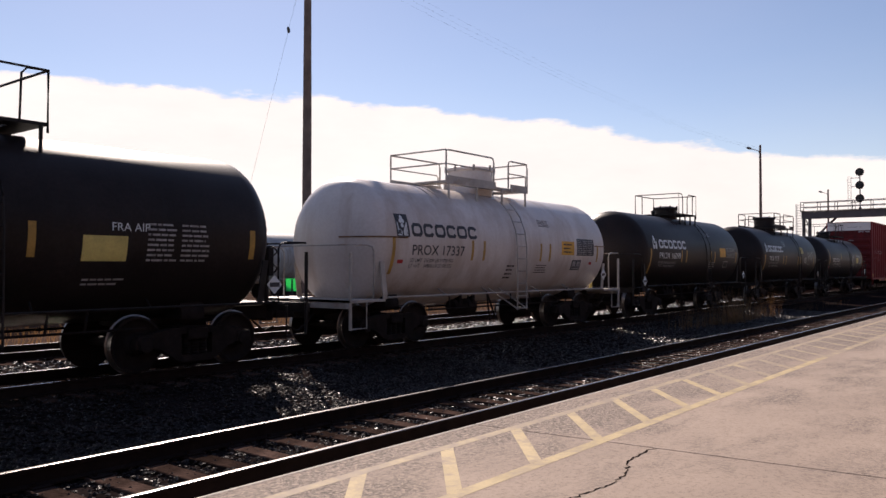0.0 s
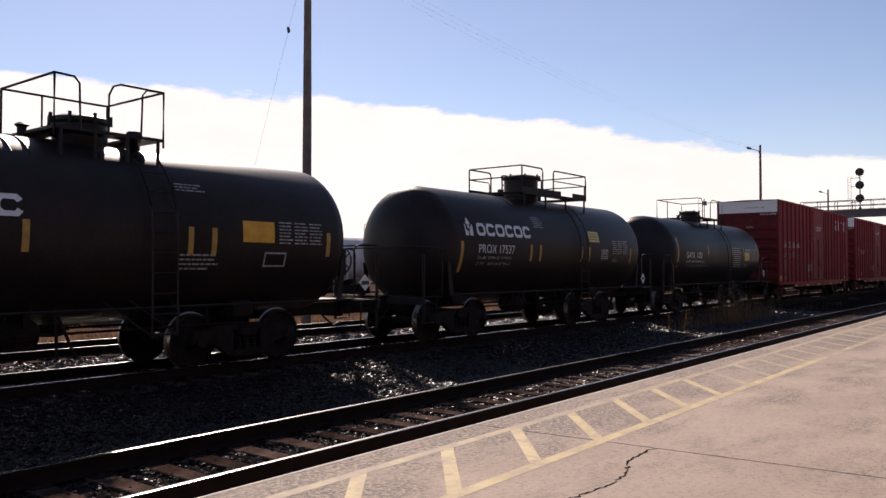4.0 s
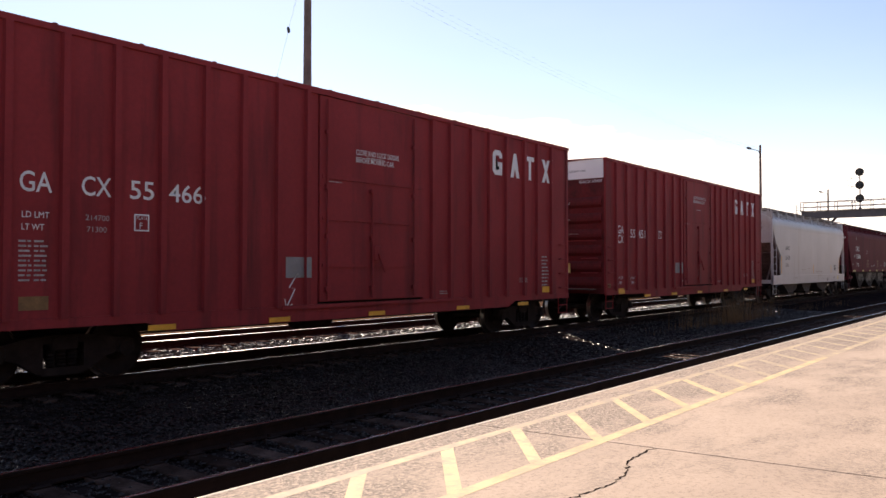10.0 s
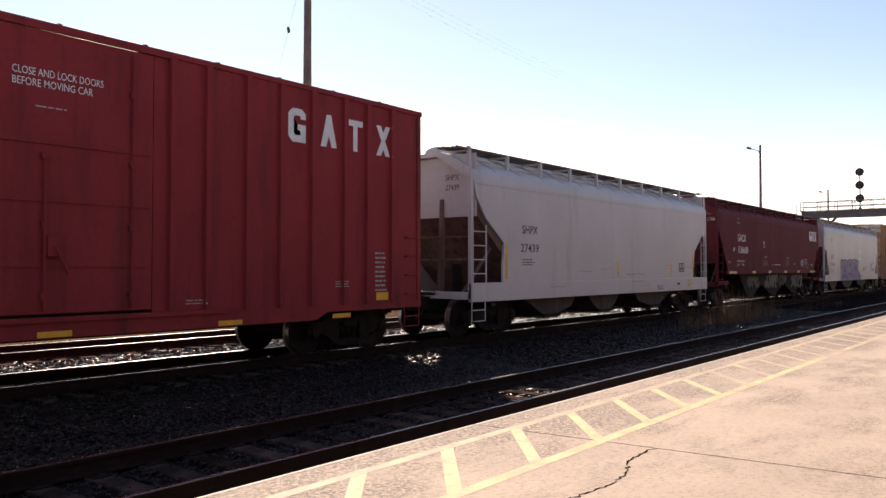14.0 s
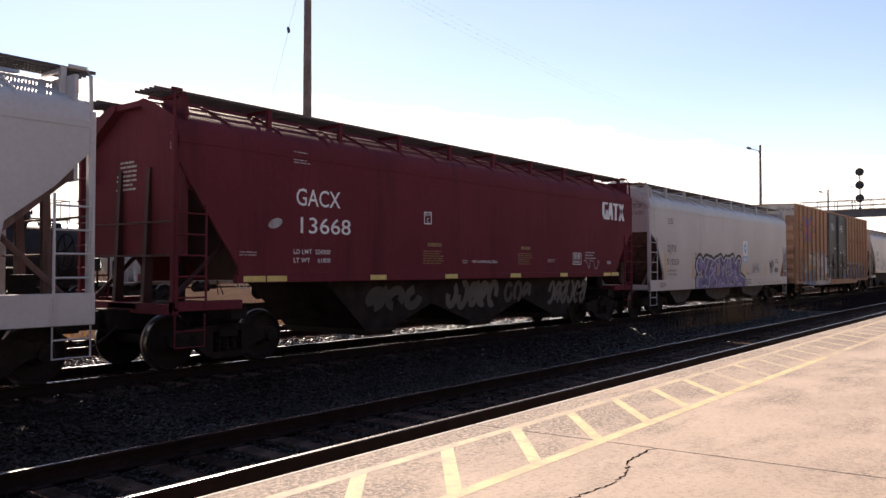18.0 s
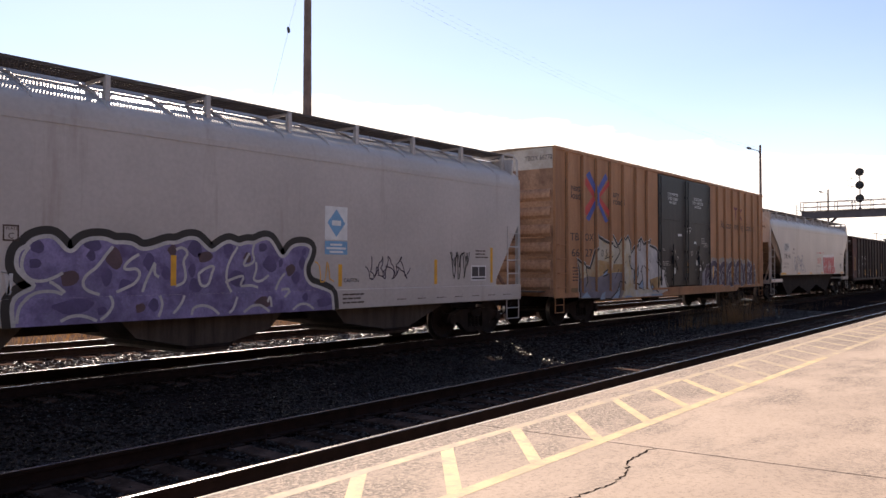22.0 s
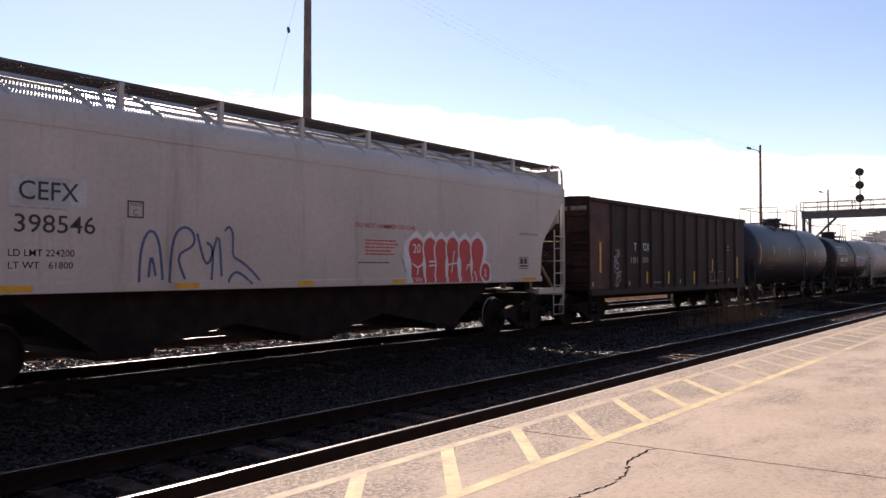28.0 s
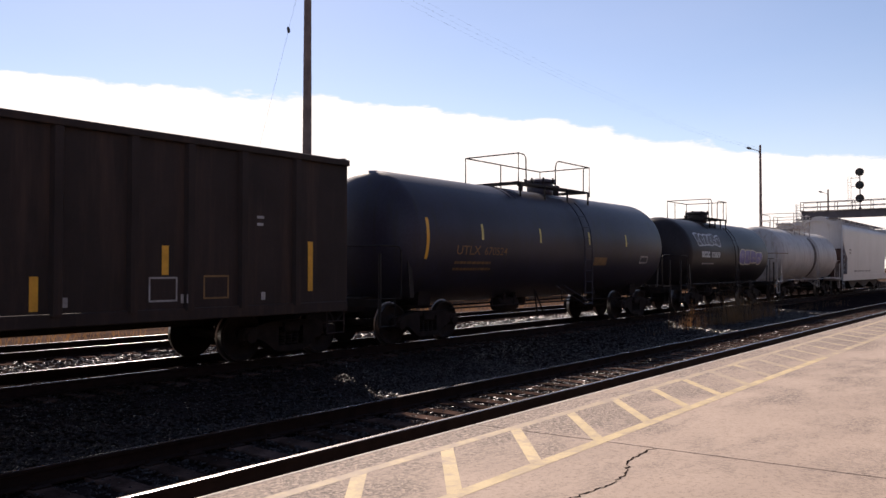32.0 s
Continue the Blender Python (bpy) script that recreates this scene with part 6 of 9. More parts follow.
def red_box(X0, first):
    o = X0 - (65.0 if first else 83.2)
    base = 65.0 if first else 83.2
    X = lambda v: base + v
    car, mk = box_car("dark red high-cube box car with white end panel and plug door", X0, X0 + 15.85, "box_red",
                      [X(v) for v in (0.70, 1.48, 2.25, 3.02, 3.81, 4.56, 5.33, 6.02, 9.72, 10.38, 11.19, 11.93, 12.69, 13.53, 14.17, 14.91)], (X(6.30), X(9.40)), (X(1.72), X(14.13)),
                      "red box cars in the train", "box_white")
    W_ = 1.52
    if first:
        mk.text("GA", X(0.86), 2.75, 0.29, bold=0.012, width=0.44)
        mk.text("CX", X(1.72), 2.75, 0.29, bold=0.012, width=0.45)
        mk.text("55", X(2.46), 2.75, 0.29, bold=0.012, width=0.40)
        mk.text("466", X(3.14), 2.75, 0.29, bold=0.012, width=0.62)
        mk.text("LD LMT", X(0.90), 2.39, 0.09, width=0.37)
        mk.text("LT WT", X(0.90), 2.22, 0.09, width=0.30)
        mk.text("214700", X(1.79), 2.39, 0.085, "letter_dim", width=0.36)
        mk.text("71300", X(1.81), 2.22, 0.085, "letter_dim", width=0.30)
        mk.plate_box(X(2.55), X(2.80), 2.26, 2.52, "F")
        mk.print_lines(X(0.87), X(1.28), 1.50, 2.10, 9, cols=2)
        mk.patch(X(0.12), X(0.44), 1.08, 1.30, "yellow")
        mk.patch(X(0.88), X(1.28), 1.12, 1.31, "letter_ochre")
    else:
        mk.text("GA", X(0.84), 2.80, 0.27, bold=0.012, width=0.42)
        mk.text("CX", X(0.84), 2.50, 0.27, bold=0.012, width=0.42)
        mk.text("55", X(1.75), 2.70, 0.28, bold=0.012, width=0.38)
        mk.text("451", X(2.37), 2.70, 0.28, bold=0.012, width=0.56)
        mk.plate_box(X(4.04), X(4.28), 2.73, 2.99, "F")
        mk.text("LD LMT", X(0.86), 1.34, 0.09, width=0.36)
        mk.text("LT WT", X(0.86), 1.19, 0.09, width=0.28)
        mk.text("214200", X(1.75), 1.34, 0.085, width=0.32)
        mk.text("71800", X(1.77), 1.19, 0.085, width=0.28)
        mk.patch(X(0.82), X(1.28), 0.88, 1.05, "yellow")
        mk.patch(X(0.12), X(0.36), 1.09, 1.21, "letter_ochre")
        mk.text("60K", X(6.02), 1.20, 0.10, width=0.2)
    zc_ = 3.96 if first else 4.34
    mk.text("CLOSE AND LOCK DOORS", X(7.28), zc_, 0.11, bold=0.004, width=1.28)
    mk.text("BEFORE MOVING CAR", X(7.28), zc_ - 0.15, 0.11, bold=0.004, width=1.12)
    mk.print_lines(X(6.5), X(7.0), 3.34, 3.38, 1)
    mk.print_lines(X(7.6), X(8.2), 3.90, 3.95, 1)
    mk.patch(X(5.52) - 0.0, X(6.08), 1.52, 1.90, "grey_plate", "defect_card_board")
    # four-letter trade mark as notched blocks
    for k, v in enumerate((12.10, 12.90, 13.62, 14.44)):
        w = 0.42
        shapes = {0: [[(0.10, 0), (w, 0), (w, 0.33), (0.22, 0.33), (0.22, 0.22), (0.29, 0.22), (0.29, 0.13), (0.16, 0.13), (0.13, 0.17), (0.13, 0.45), (0.16, 0.49), (0.29, 0.49), (0.29, 0.43), (w, 0.43), (w, 0.53), (0.33, 0.62), (0.10, 0.62), (0, 0.52), (0, 0.10)]],
                  1: [[(0, 0), (0.14, 0), (0.21, 0.22), (0.28, 0), (w, 0), (0.27, 0.62), (0.15, 0.62)]],
                  2: [rect(0, 0.50, w, 0.62), rect(0.15, 0, 0.27, 0.50)],
                  3: [[(0, 0), (0.14, 0), (0.21, 0.14), (0.28, 0), (w, 0), (0.27, 0.31), (w, 0.62), (0.28, 0.62), (0.21, 0.48), (0.14, 0.62), (0, 0.62), (0.15, 0.31)]]}[k]
        mk.put("trade_mark", flat(shapes), X(v), 4.02, "letter")
    mk.print_lines(X(14.42), X(14.80), 1.20, 2.05, 9)
    mk.print_lines(X(13.30), X(13.70), 1.32, 1.46, 3)
    mk.patch(X(14.45), X(14.82), 1.04, 1.20, "yellow")
    mk.print_lines(X(10.0), X(10.4), 1.1, 1.2, 2)
    for v in (2.78, 5.12, 7.66, 10.6, 13.2):
        bm = B()
        g_box(bm, v, v + 0.48, -W_ - 0.042, -W_ - 0.03, 0.735, 0.82)
        part("reflective_strip", bm, M["yellow"], car, "yellow reflective strip on the sill")
    # end lettering
    end_text(car, "EXCESS HEIGHT CAR", 0.07, 0.1, 4.72, -0.016, "letter_black", 0.95)
    end_text(car, "GACX 55466" if first else "GACX 55451", 0.10, -0.62, 4.36, -0.006, "letter", 0.78)
    end_print(car, -0.35, 0.05, 3.70, 3.84, 3, -0.086, "letter_dim", 3)
    end_print(car, -0.35, 0.05, 3.21, 3.32, 2, -0.086, "letter_dim", 4)
    end_print(car, -0.75, 0.0, 2.76, 2.79, 1, -0.086, "letter_dim", 5)
    if first:
        mk.put("spray_tag", flat(stroke([(0.22, 0.62), (0.02, 0.36), (0.16, 0.34), (-0.04, 0.0)], 0.028) + stroke([(-0.08, 0.16), (-0.04, 0.0), (0.10, 0.06)], 0.024)), 70.58, 0.98, "letter", "small white lightning arrow")
    bm = B()
    g_box(bm, -0.11, -0.086, -0.35, -0.08, 1.55, 1.85, 0.005)
    part("route_card_board", bm, M["yellow_pale"], car)


red_box(65.0, True)
red_box(83.2, False)

car, mk = box_car("weathered ochre-yellow box car with dark doors and graffiti", 154.8, 173.95, "box_yellow",
                  [154.8 + v for v in (0.70, 1.60, 2.46, 3.40, 4.30, 5.25, 6.13, 13.05, 13.94, 14.87, 15.78, 16.63, 17.60, 18.51)], (161.87, 166.92), (157.1, 171.45),
                  "ochre box cars in the train", "dirty_panel", 5.11, True)
end_text(car, "TBOX 66270", 0.14, -0.55, 4.74, -0.016, "letter_black", 0.9)
end_print(car, 0.2, 1.1, 4.76, 4.80, 1, -0.014)
# brown strips beside the ribs: grime, and rib shading put into the colour
for v in (0.70, 1.60, 2.46, 3.40, 4.30, 5.25, 6.13, 13.05, 13.94, 14.87, 15.78, 16.63, 17.60, 18.51):
    for dx in (-0.135, 0.066):
        bm = B()
        g_box(bm, v + dx, v + dx + 0.069, -1.5235, -1.5205, 1.0, 4.98)
        part("rib_grime_shade", bm, M["grime"], car, "brown grime and painted shade along the ribs", smooth=False)
mk.text("next", 155.70, 3.93, 0.21, "letter_brown", 0.026, 0.56)
mk.text("load", 155.70, 3.70, 0.21, "letter_brown", 0.026, 0.56)
mk.text("any", 158.40, 3.93, 0.21, "letter_brown", 0.026, 0.43)
mk.text("road", 158.40, 3.70, 0.21, "letter_brown", 0.026, 0.65)
RED_STROKES = ([(0.0, 0.93), (0.62, 0.52), (0.62, 0.72), (0.16, 1.10), (0.0, 1.02)], [(0.0, 0.0), (0.20, 0.0), (0.70, 0.40), (0.62, 0.62), (0.0, 0.18)],
               [(1.62, 0.98), (1.62, 1.16), (1.02, 0.72), (0.98, 0.56)], [(1.62, 0.0), (1.62, 0.22), (1.0, 0.60), (0.98, 0.40)])
BLUE_STROKES = ([(0.12, 1.18), (0.34, 1.32), (0.80, 0.84), (0.72, 0.66)], [(0.10, -0.10), (0.30, -0.18), (0.80, 0.36), (0.70, 0.50)], [(0.70, 0.42), (0.92, 0.40), (0.92, 0.82), (0.72, 0.80)],
                [(1.52, 1.20), (1.36, 1.34), (0.86, 0.86), (0.92, 0.68)], [(1.54, -0.12), (1.34, -0.18), (0.86, 0.36), (0.92, 0.48)])
for k, pts in enumerate(RED_STROKES + BLUE_STROKES):
    mk.put("painted_stroke", flat([pts]), 156.5, 3.27, "logo_red" if k < 4 else "logo_blue", "stroke of a large red and blue crossed emblem", proud=0.005 + 0.0012 * k)
mk.text("TB", 155.66, 2.50, 0.22, "letter_brown", 0.014, 0.52)
mk.text("OX", 156.52, 2.51, 0.22, "letter_brown", 0.014, 0.56)
mk.text("66", 155.73, 2.04, 0.23, "letter_brown", 0.014, 0.47)
mk.text("27", 156.54, 2.04, 0.23, "letter_brown", 0.014, 0.48)
# large jagged graffiti piece, its places counted from its lower corner
JAG_LEFT = [(0.08, 0.02), (0.12, 0.72), (-0.02, 1.16), (0.50, 0.93), (0.76, 0.9), (0.91, 1.11), (1.08, 1.41), (1.31, 1.55), (1.2, 1.9), (1.4, 1.82), (1.75, 1.72), (2.19, 1.65), (2.28, 1.91), (2.63, 1.6), (2.96, 1.86), (3.11, 1.73), (3.36, 1.93), (3.54, 1.71), (3.59, 1.37)]
JAG_RIGHT = [(3.81, 1.55), (4.22, 1.79), (4.37, 1.89), (4.58, 1.69), (4.9, 1.79), (5.15, 1.86), (5.02, 1.67), (5.53, 1.58), (5.71, 1.49), (5.74, 1.24), (5.65, 1.14), (5.96, 0.9), (6.3, 0.85), (6.21, 0.65), (6.41, 0.34), (6.58, 0.11)]
jag = JAG_LEFT + JAG_RIGHT
mk.put("spray_letter", flat([JAG_LEFT + [(3.62, 1.2), (3.5, 0.95), (3.60, 0.87), (3.78, 0.42), (3.9, -0.05)]]), 156.1, 0.80, "spray_cream", "large sprayed graffiti letter", proud=0.0045)
mk.put("spray_letter", flat([[(3.9, -0.05), (3.78, 0.42), (3.60, 0.87), (3.5, 0.95), (3.62, 1.2)] + JAG_LEFT[-1:] + JAG_RIGHT + [(5.6, -0.05)]]), 156.1, 0.80, "spray_white", "large sprayed graffiti letter", proud=0.0046)
for pts, key in (([(0.55, 0.88), (1.2, 1.15), (2.01, 1.09), (2.05, 0.8), (2.16, 1.02), (2.93, 1.02), (2.97, 0.78), (2.05, 0.75), (1.2, 0.62), (0.6, 0.66)], "spray_ochre"), ([(0.12, 0.04), (0.16, 0.6), (0.6, 0.66), (1.2, 0.62), (2.05, 0.75), (2.95, 0.76), (2.98, 0.12), (2.77, -0.06)], "spray_slate"),
                 ([(5.0, 0.5), (5.9, 0.62), (5.85, 0.2), (5.2, 0.15)], "spray_ochre"), ([(3.95, 0.3), (4.9, 0.22), (5.5, 0.1), (4.1, 0.02)], "spray_cream")):
    mk.put("spray_shade", flat([pts]), 156.1, 0.80, key, proud=0.0056)
for pts in ([(2.06, -0.05), (2.45, 0.11), (2.75, 0.31), (2.69, 0.05), (2.60, -0.05)], [(4.03, 1.03), (3.89, 0.84), (3.82, 0.68), (3.8, 0.44), (3.89, 0.58), (3.99, 0.77)], [(4.11, 0.28), (4.48, 0.49), (4.54, 0.19)], [(5.06, -0.06), (5.17, 0.02), (6.03, 0.01), (6.1, -0.06)],
            [(2.94, -0.05), (3.2, 0.02), (3.56, 0.0), (3.65, -0.05)], [(1.35, -0.05), (1.45, 0.1), (1.68, 0.18), (1.67, -0.05)], [(5.14, 0.33), (5.29, 0.09), (5.48, 0.1), (5.31, 0.28)], [(0.15, 0.03), (0.5, 0.2), (0.75, 0.02)], [(1.62, 0.70), (1.90, 0.83), (1.89, 0.72), (1.62, 0.66)]):
    mk.put("spray_shade", flat([pts]), 156.1, 0.80, "spray_sky", proud=0.0062)
LINES = ([(2.31, 1.61), (2.51, 1.54), (2.64, 1.58), (2.79, 1.43), (2.63, 1.26), (2.33, 1.06)], [(3.42, 1.28), (3.55, 1.28), (3.47, 1.14), (3.42, 1.28)], [(3.47, 1.16), (3.5, 0.99), (3.6, 0.89), (3.82, 0.82), (3.78, 0.42), (3.98, 0.38), (4.08, 0.28), (4.54, 0.17), (4.48, 0.54), (4.41, 0.78), (4.33, 0.76), (4.48, 0.99)],
         [(4.05, 1.05), (3.89, 0.84), (3.82, 0.68), (3.8, 0.44), (3.97, 0.68), (4.05, 1.05)], [(4.09, 0.28), (4.48, 0.51)], [(4.17, 1.7), (4.2, 1.48), (4.32, 1.5), (4.34, 1.83)], [(4.91, 1.37), (5.1, 1.11), (4.94, 1.15), (4.91, 1.37)], [(5.13, 1.83), (4.91, 1.32)])
LINES_LOW = ([(5.02, 0.52), (5.14, 0.38), (5.25, 0.09)], [(5.25, 0.38), (5.54, 0.13), (5.72, 0.07)], [(1.72, 1.19), (2.16, 1.27)], [(3.15, 0.31), (3.0, 0.45), (2.78, 0.47), (2.61, 0.22), (2.33, 0.08), (2.05, -0.05)], [(2.77, 0.31), (2.69, 0.05), (2.6, -0.05)],
             [(3.01, 1.07), (3.07, 1.15), (3.1, 0.86)], [(4.59, 0.99), (4.86, 0.81)], [(2.68, 0.86), (2.4, 0.55)], [(1.62, 0.74), (1.94, 0.86), (1.92, 0.71), (1.62, 0.64)], [(0.5, 0.93), (0.62, 0.5), (0.35, 0.2)])
for k, line in enumerate(LINES + LINES_LOW):
    mk.put("spray_stroke", flat(stroke(line, 0.035 if k in (10, 13, 14, 15) else 0.05)), 156.1, 0.80, "spray_black", proud=0.0072)
mk.put("spray_outline", flat(stroke(jag, 0.085)), 156.1, 0.80, "spray_black", "jagged black sprayed outline", proud=0.0080)
mk.put("spray_outline", flat(stroke(offset_line(jag, 0.055), 0.03)), 156.1, 0.80, "spray_white", "thin white sprayed edge", proud=0.0076)
for body, X in (("0", 157.58), ("5", 157.84)):
    mk.put("lettering", glyphs(body, 0.23, 0.006), X, 2.05, "letter_black", proud=0.011)
# interlocked violet arches with a pale haze above
rng = random.Random(21)
haze = [(166.95, 1.0), (166.97, 2.02), (167.3, 2.14), (167.9, 2.05), (168.5, 2.15), (169.0, 2.06), (169.5, 2.16), (170.0, 2.05), (170.6, 2.15), (171.1, 2.04), (171.7, 2.13), (172.3, 1.98), (172.9, 1.6), (173.0, 1.1)]
mk.put("spray_halo", flat([[(x - 166.0, z - 0.8) for x, z in haze]]), 166.0, 0.8, "spray_haze", proud=0.004)
fill = [(166.0, 0.95), (166.05, 1.5), (166.5, 1.85), (167.4, 1.9), (168.5, 1.82), (169.5, 1.9), (170.6, 1.84), (171.7, 1.92), (172.5, 1.85), (172.9, 1.4), (172.7, 1.0)]
mk.put("spray_halo", flat([[(x - 166.0, z - 0.8) for x, z in fill]]), 166.0, 0.8, "spray_pale", proud=0.0045)
for k, c in enumerate((166.75, 167.55, 168.50, 169.50, 170.58, 171.65, 172.3)):
    c -= 166.0
    rad, hgt, skew = rng.uniform(0.46, 0.58), rng.uniform(0.98, 1.12), rng.uniform(-0.25, 0.25)
    if k in (0, 6):
        rad, hgt = 0.36, 0.85

    def sweep(r, h, zb_, a0, a1, sk=skew):
        return [(c + (r if k % 2 else -r) * math.cos(q) + sk * 0.5 * h * math.sin(q), max(0.24, zb_ + h * (0.45 + 0.5 * math.sin(q)))) for q in np.linspace(a0, a1, 18)]
    o = 0.0018 * k
    a0, a1 = rng.uniform(-0.9, -0.2), rng.uniform(3.3, 4.0)
    inner = sweep(rad * rng.uniform(0.36, 0.5), hgt * 0.55, 0.22, rng.uniform(-1, 1), rng.uniform(4.2, 6.0), -skew)
    tail = [(c + rad * (0.9 - 1.5 * q), 0.40 + 0.22 * math.sin(2.6 * q + k)) for q in np.linspace(0, 1, 9)]
    for line, t1, t2 in ((sweep(rad, hgt, 0.12, a0, a1), 0.285, 0.245), (inner, 0.17, 0.14), (tail, 0.16, 0.13)):
        mk.put("spray_outline", flat(stroke(line, t1)), 166.0, 0.80, "spray_white", proud=0.0050 + o)
        mk.put("spray_letter", flat(stroke(line, t2)), 166.0, 0.80, "spray_dark", "dark violet sprayed loop", proud=0.0056 + o)
        o += 0.0004
for X in (167.30, 169.58, 171.6):
    mk.put("reflective_strip", flat([rect(-0.05, 0, 0.05, 0.48)]), X, 1.30, "yellow", proud=0.021)
for body, X, z in (("SECURITY", 164.50, 3.16), ("DEVICE", 164.50, 3.06), ("ONLY", 164.50, 2.96)):
    mk.text(body, X, z, 0.075, bold=0.002, width=0.055 * len(body))
mk.print_lines(165.93, 166.45, 2.62, 2.88, 3)
mk.put("stencil_marks", flat(stroke([(0.09 * math.cos(q), 0.09 * math.sin(q)) for q in np.linspace(0, 6.28, 14)], 0.02) + [rect(-0.015, -0.06, 0.015, 0.06)]), 164.97, 2.25, "letter_dim")
mk.put("stencil_marks", flat(stroke([(0, 0), (0.12, 0.14)], 0.035) + stroke([(0.30, 0.14), (0.42, 0)], 0.035) + [rect(0.13, -0.09, 0.25, -0.06)]), 165.37, 2.20, "letter_dim")
mk.patch(165.38, 165.56, 1.80, 1.99, "letter")
mk.tape(164.60, 1.51, 1.95, 0.11)
mk.print_lines(165.3, 165.5, 1.60, 1.66, 1)
mk.patch(165.72, 165.76, 1.36, 1.52, "letter")
mk.print_lines(162.1, 162.5, 2.3, 2.4, 2)
mk.put("stencil_marks", flat(stroke([(0, 0), (0.12, 0.14)], 0.035) + stroke([(0.30, 0.14), (0.42, 0)], 0.035)), 163.0, 2.22, "letter_dim")
mk.print_lines(166.0, 166.3, 1.85, 1.95, 2)
mk.print_lines(162.3, 162.6, 1.5, 1.56, 1)
mk.text("CLOSE THIS DOOR", 162.65, 4.30, 0.11, bold=0.004, width=0.96)
mk.text("BEFORE CLOSING", 162.68, 4.15, 0.11, bold=0.004, width=0.92)
mk.text("MAIN DOOR", 162.82, 4.00, 0.11, bold=0.004, width=0.62)
mk.text("CLOSE AND LOCK", 165.15, 4.28, 0.11, bold=0.004, width=0.90)
mk.text("BOTH DOORS BEFORE", 165.05, 4.13, 0.11, bold=0.004, width=1.10)
mk.text("MOVING CAR", 165.28, 3.98, 0.11, bold=0.004, width=0.64)
mk.patch(163.6, 163.95, 2.86, 2.95, "letter")
mk.patch(165.2, 165.42, 2.62, 2.70, "letter")
mk.patch(163.15, 163.35, 1.5, 1.72, "letter")
mk.patch(165.75, 165.92, 1.6, 1.80, "letter")
mk.print_lines(162.2, 162.95, 1.78, 1.95, 3)
mk.print_lines(166.2, 166.7, 2.5, 2.7, 3)
mk.put("stencil_marks", flat([rect(0, 0, 0.06, 0.12), [(0.1, 0), (0.2, 0.12), (0.14, 0.14)], [(0.3, 0.14), (0.4, 0), (0.42, 0.1)]]), 163.2, 2.0, "letter_dim")
mk.text("Railcar Pooling Experts", 168.25, 3.36, 0.30, "letter_brown", 0.010, 4.45)
mk.put("trade_mark", flat([rect(0, 0.42, 0.62, 0.52), rect(0.06, 0, 0.16, 0.42), rect(0.40, 0, 0.50, 0.42), [(0.72, 0), (0.84, 0), (1.30, 0.5), (1.18, 0.5)], [(1.18, 0), (1.30, 0), (0.84, 0.5), (0.72, 0.5)]]), 169.7, 3.78, "plum")
for X in (155.62,):
    mk.tape(X, 1.20, 1.75, 0.10)
mk.patch(155.72, 156.3, 0.99, 1.12, "letter_ochre")
mk.print_lines(155.8, 156.3, 1.30, 1.75, 5, "letter_brown")


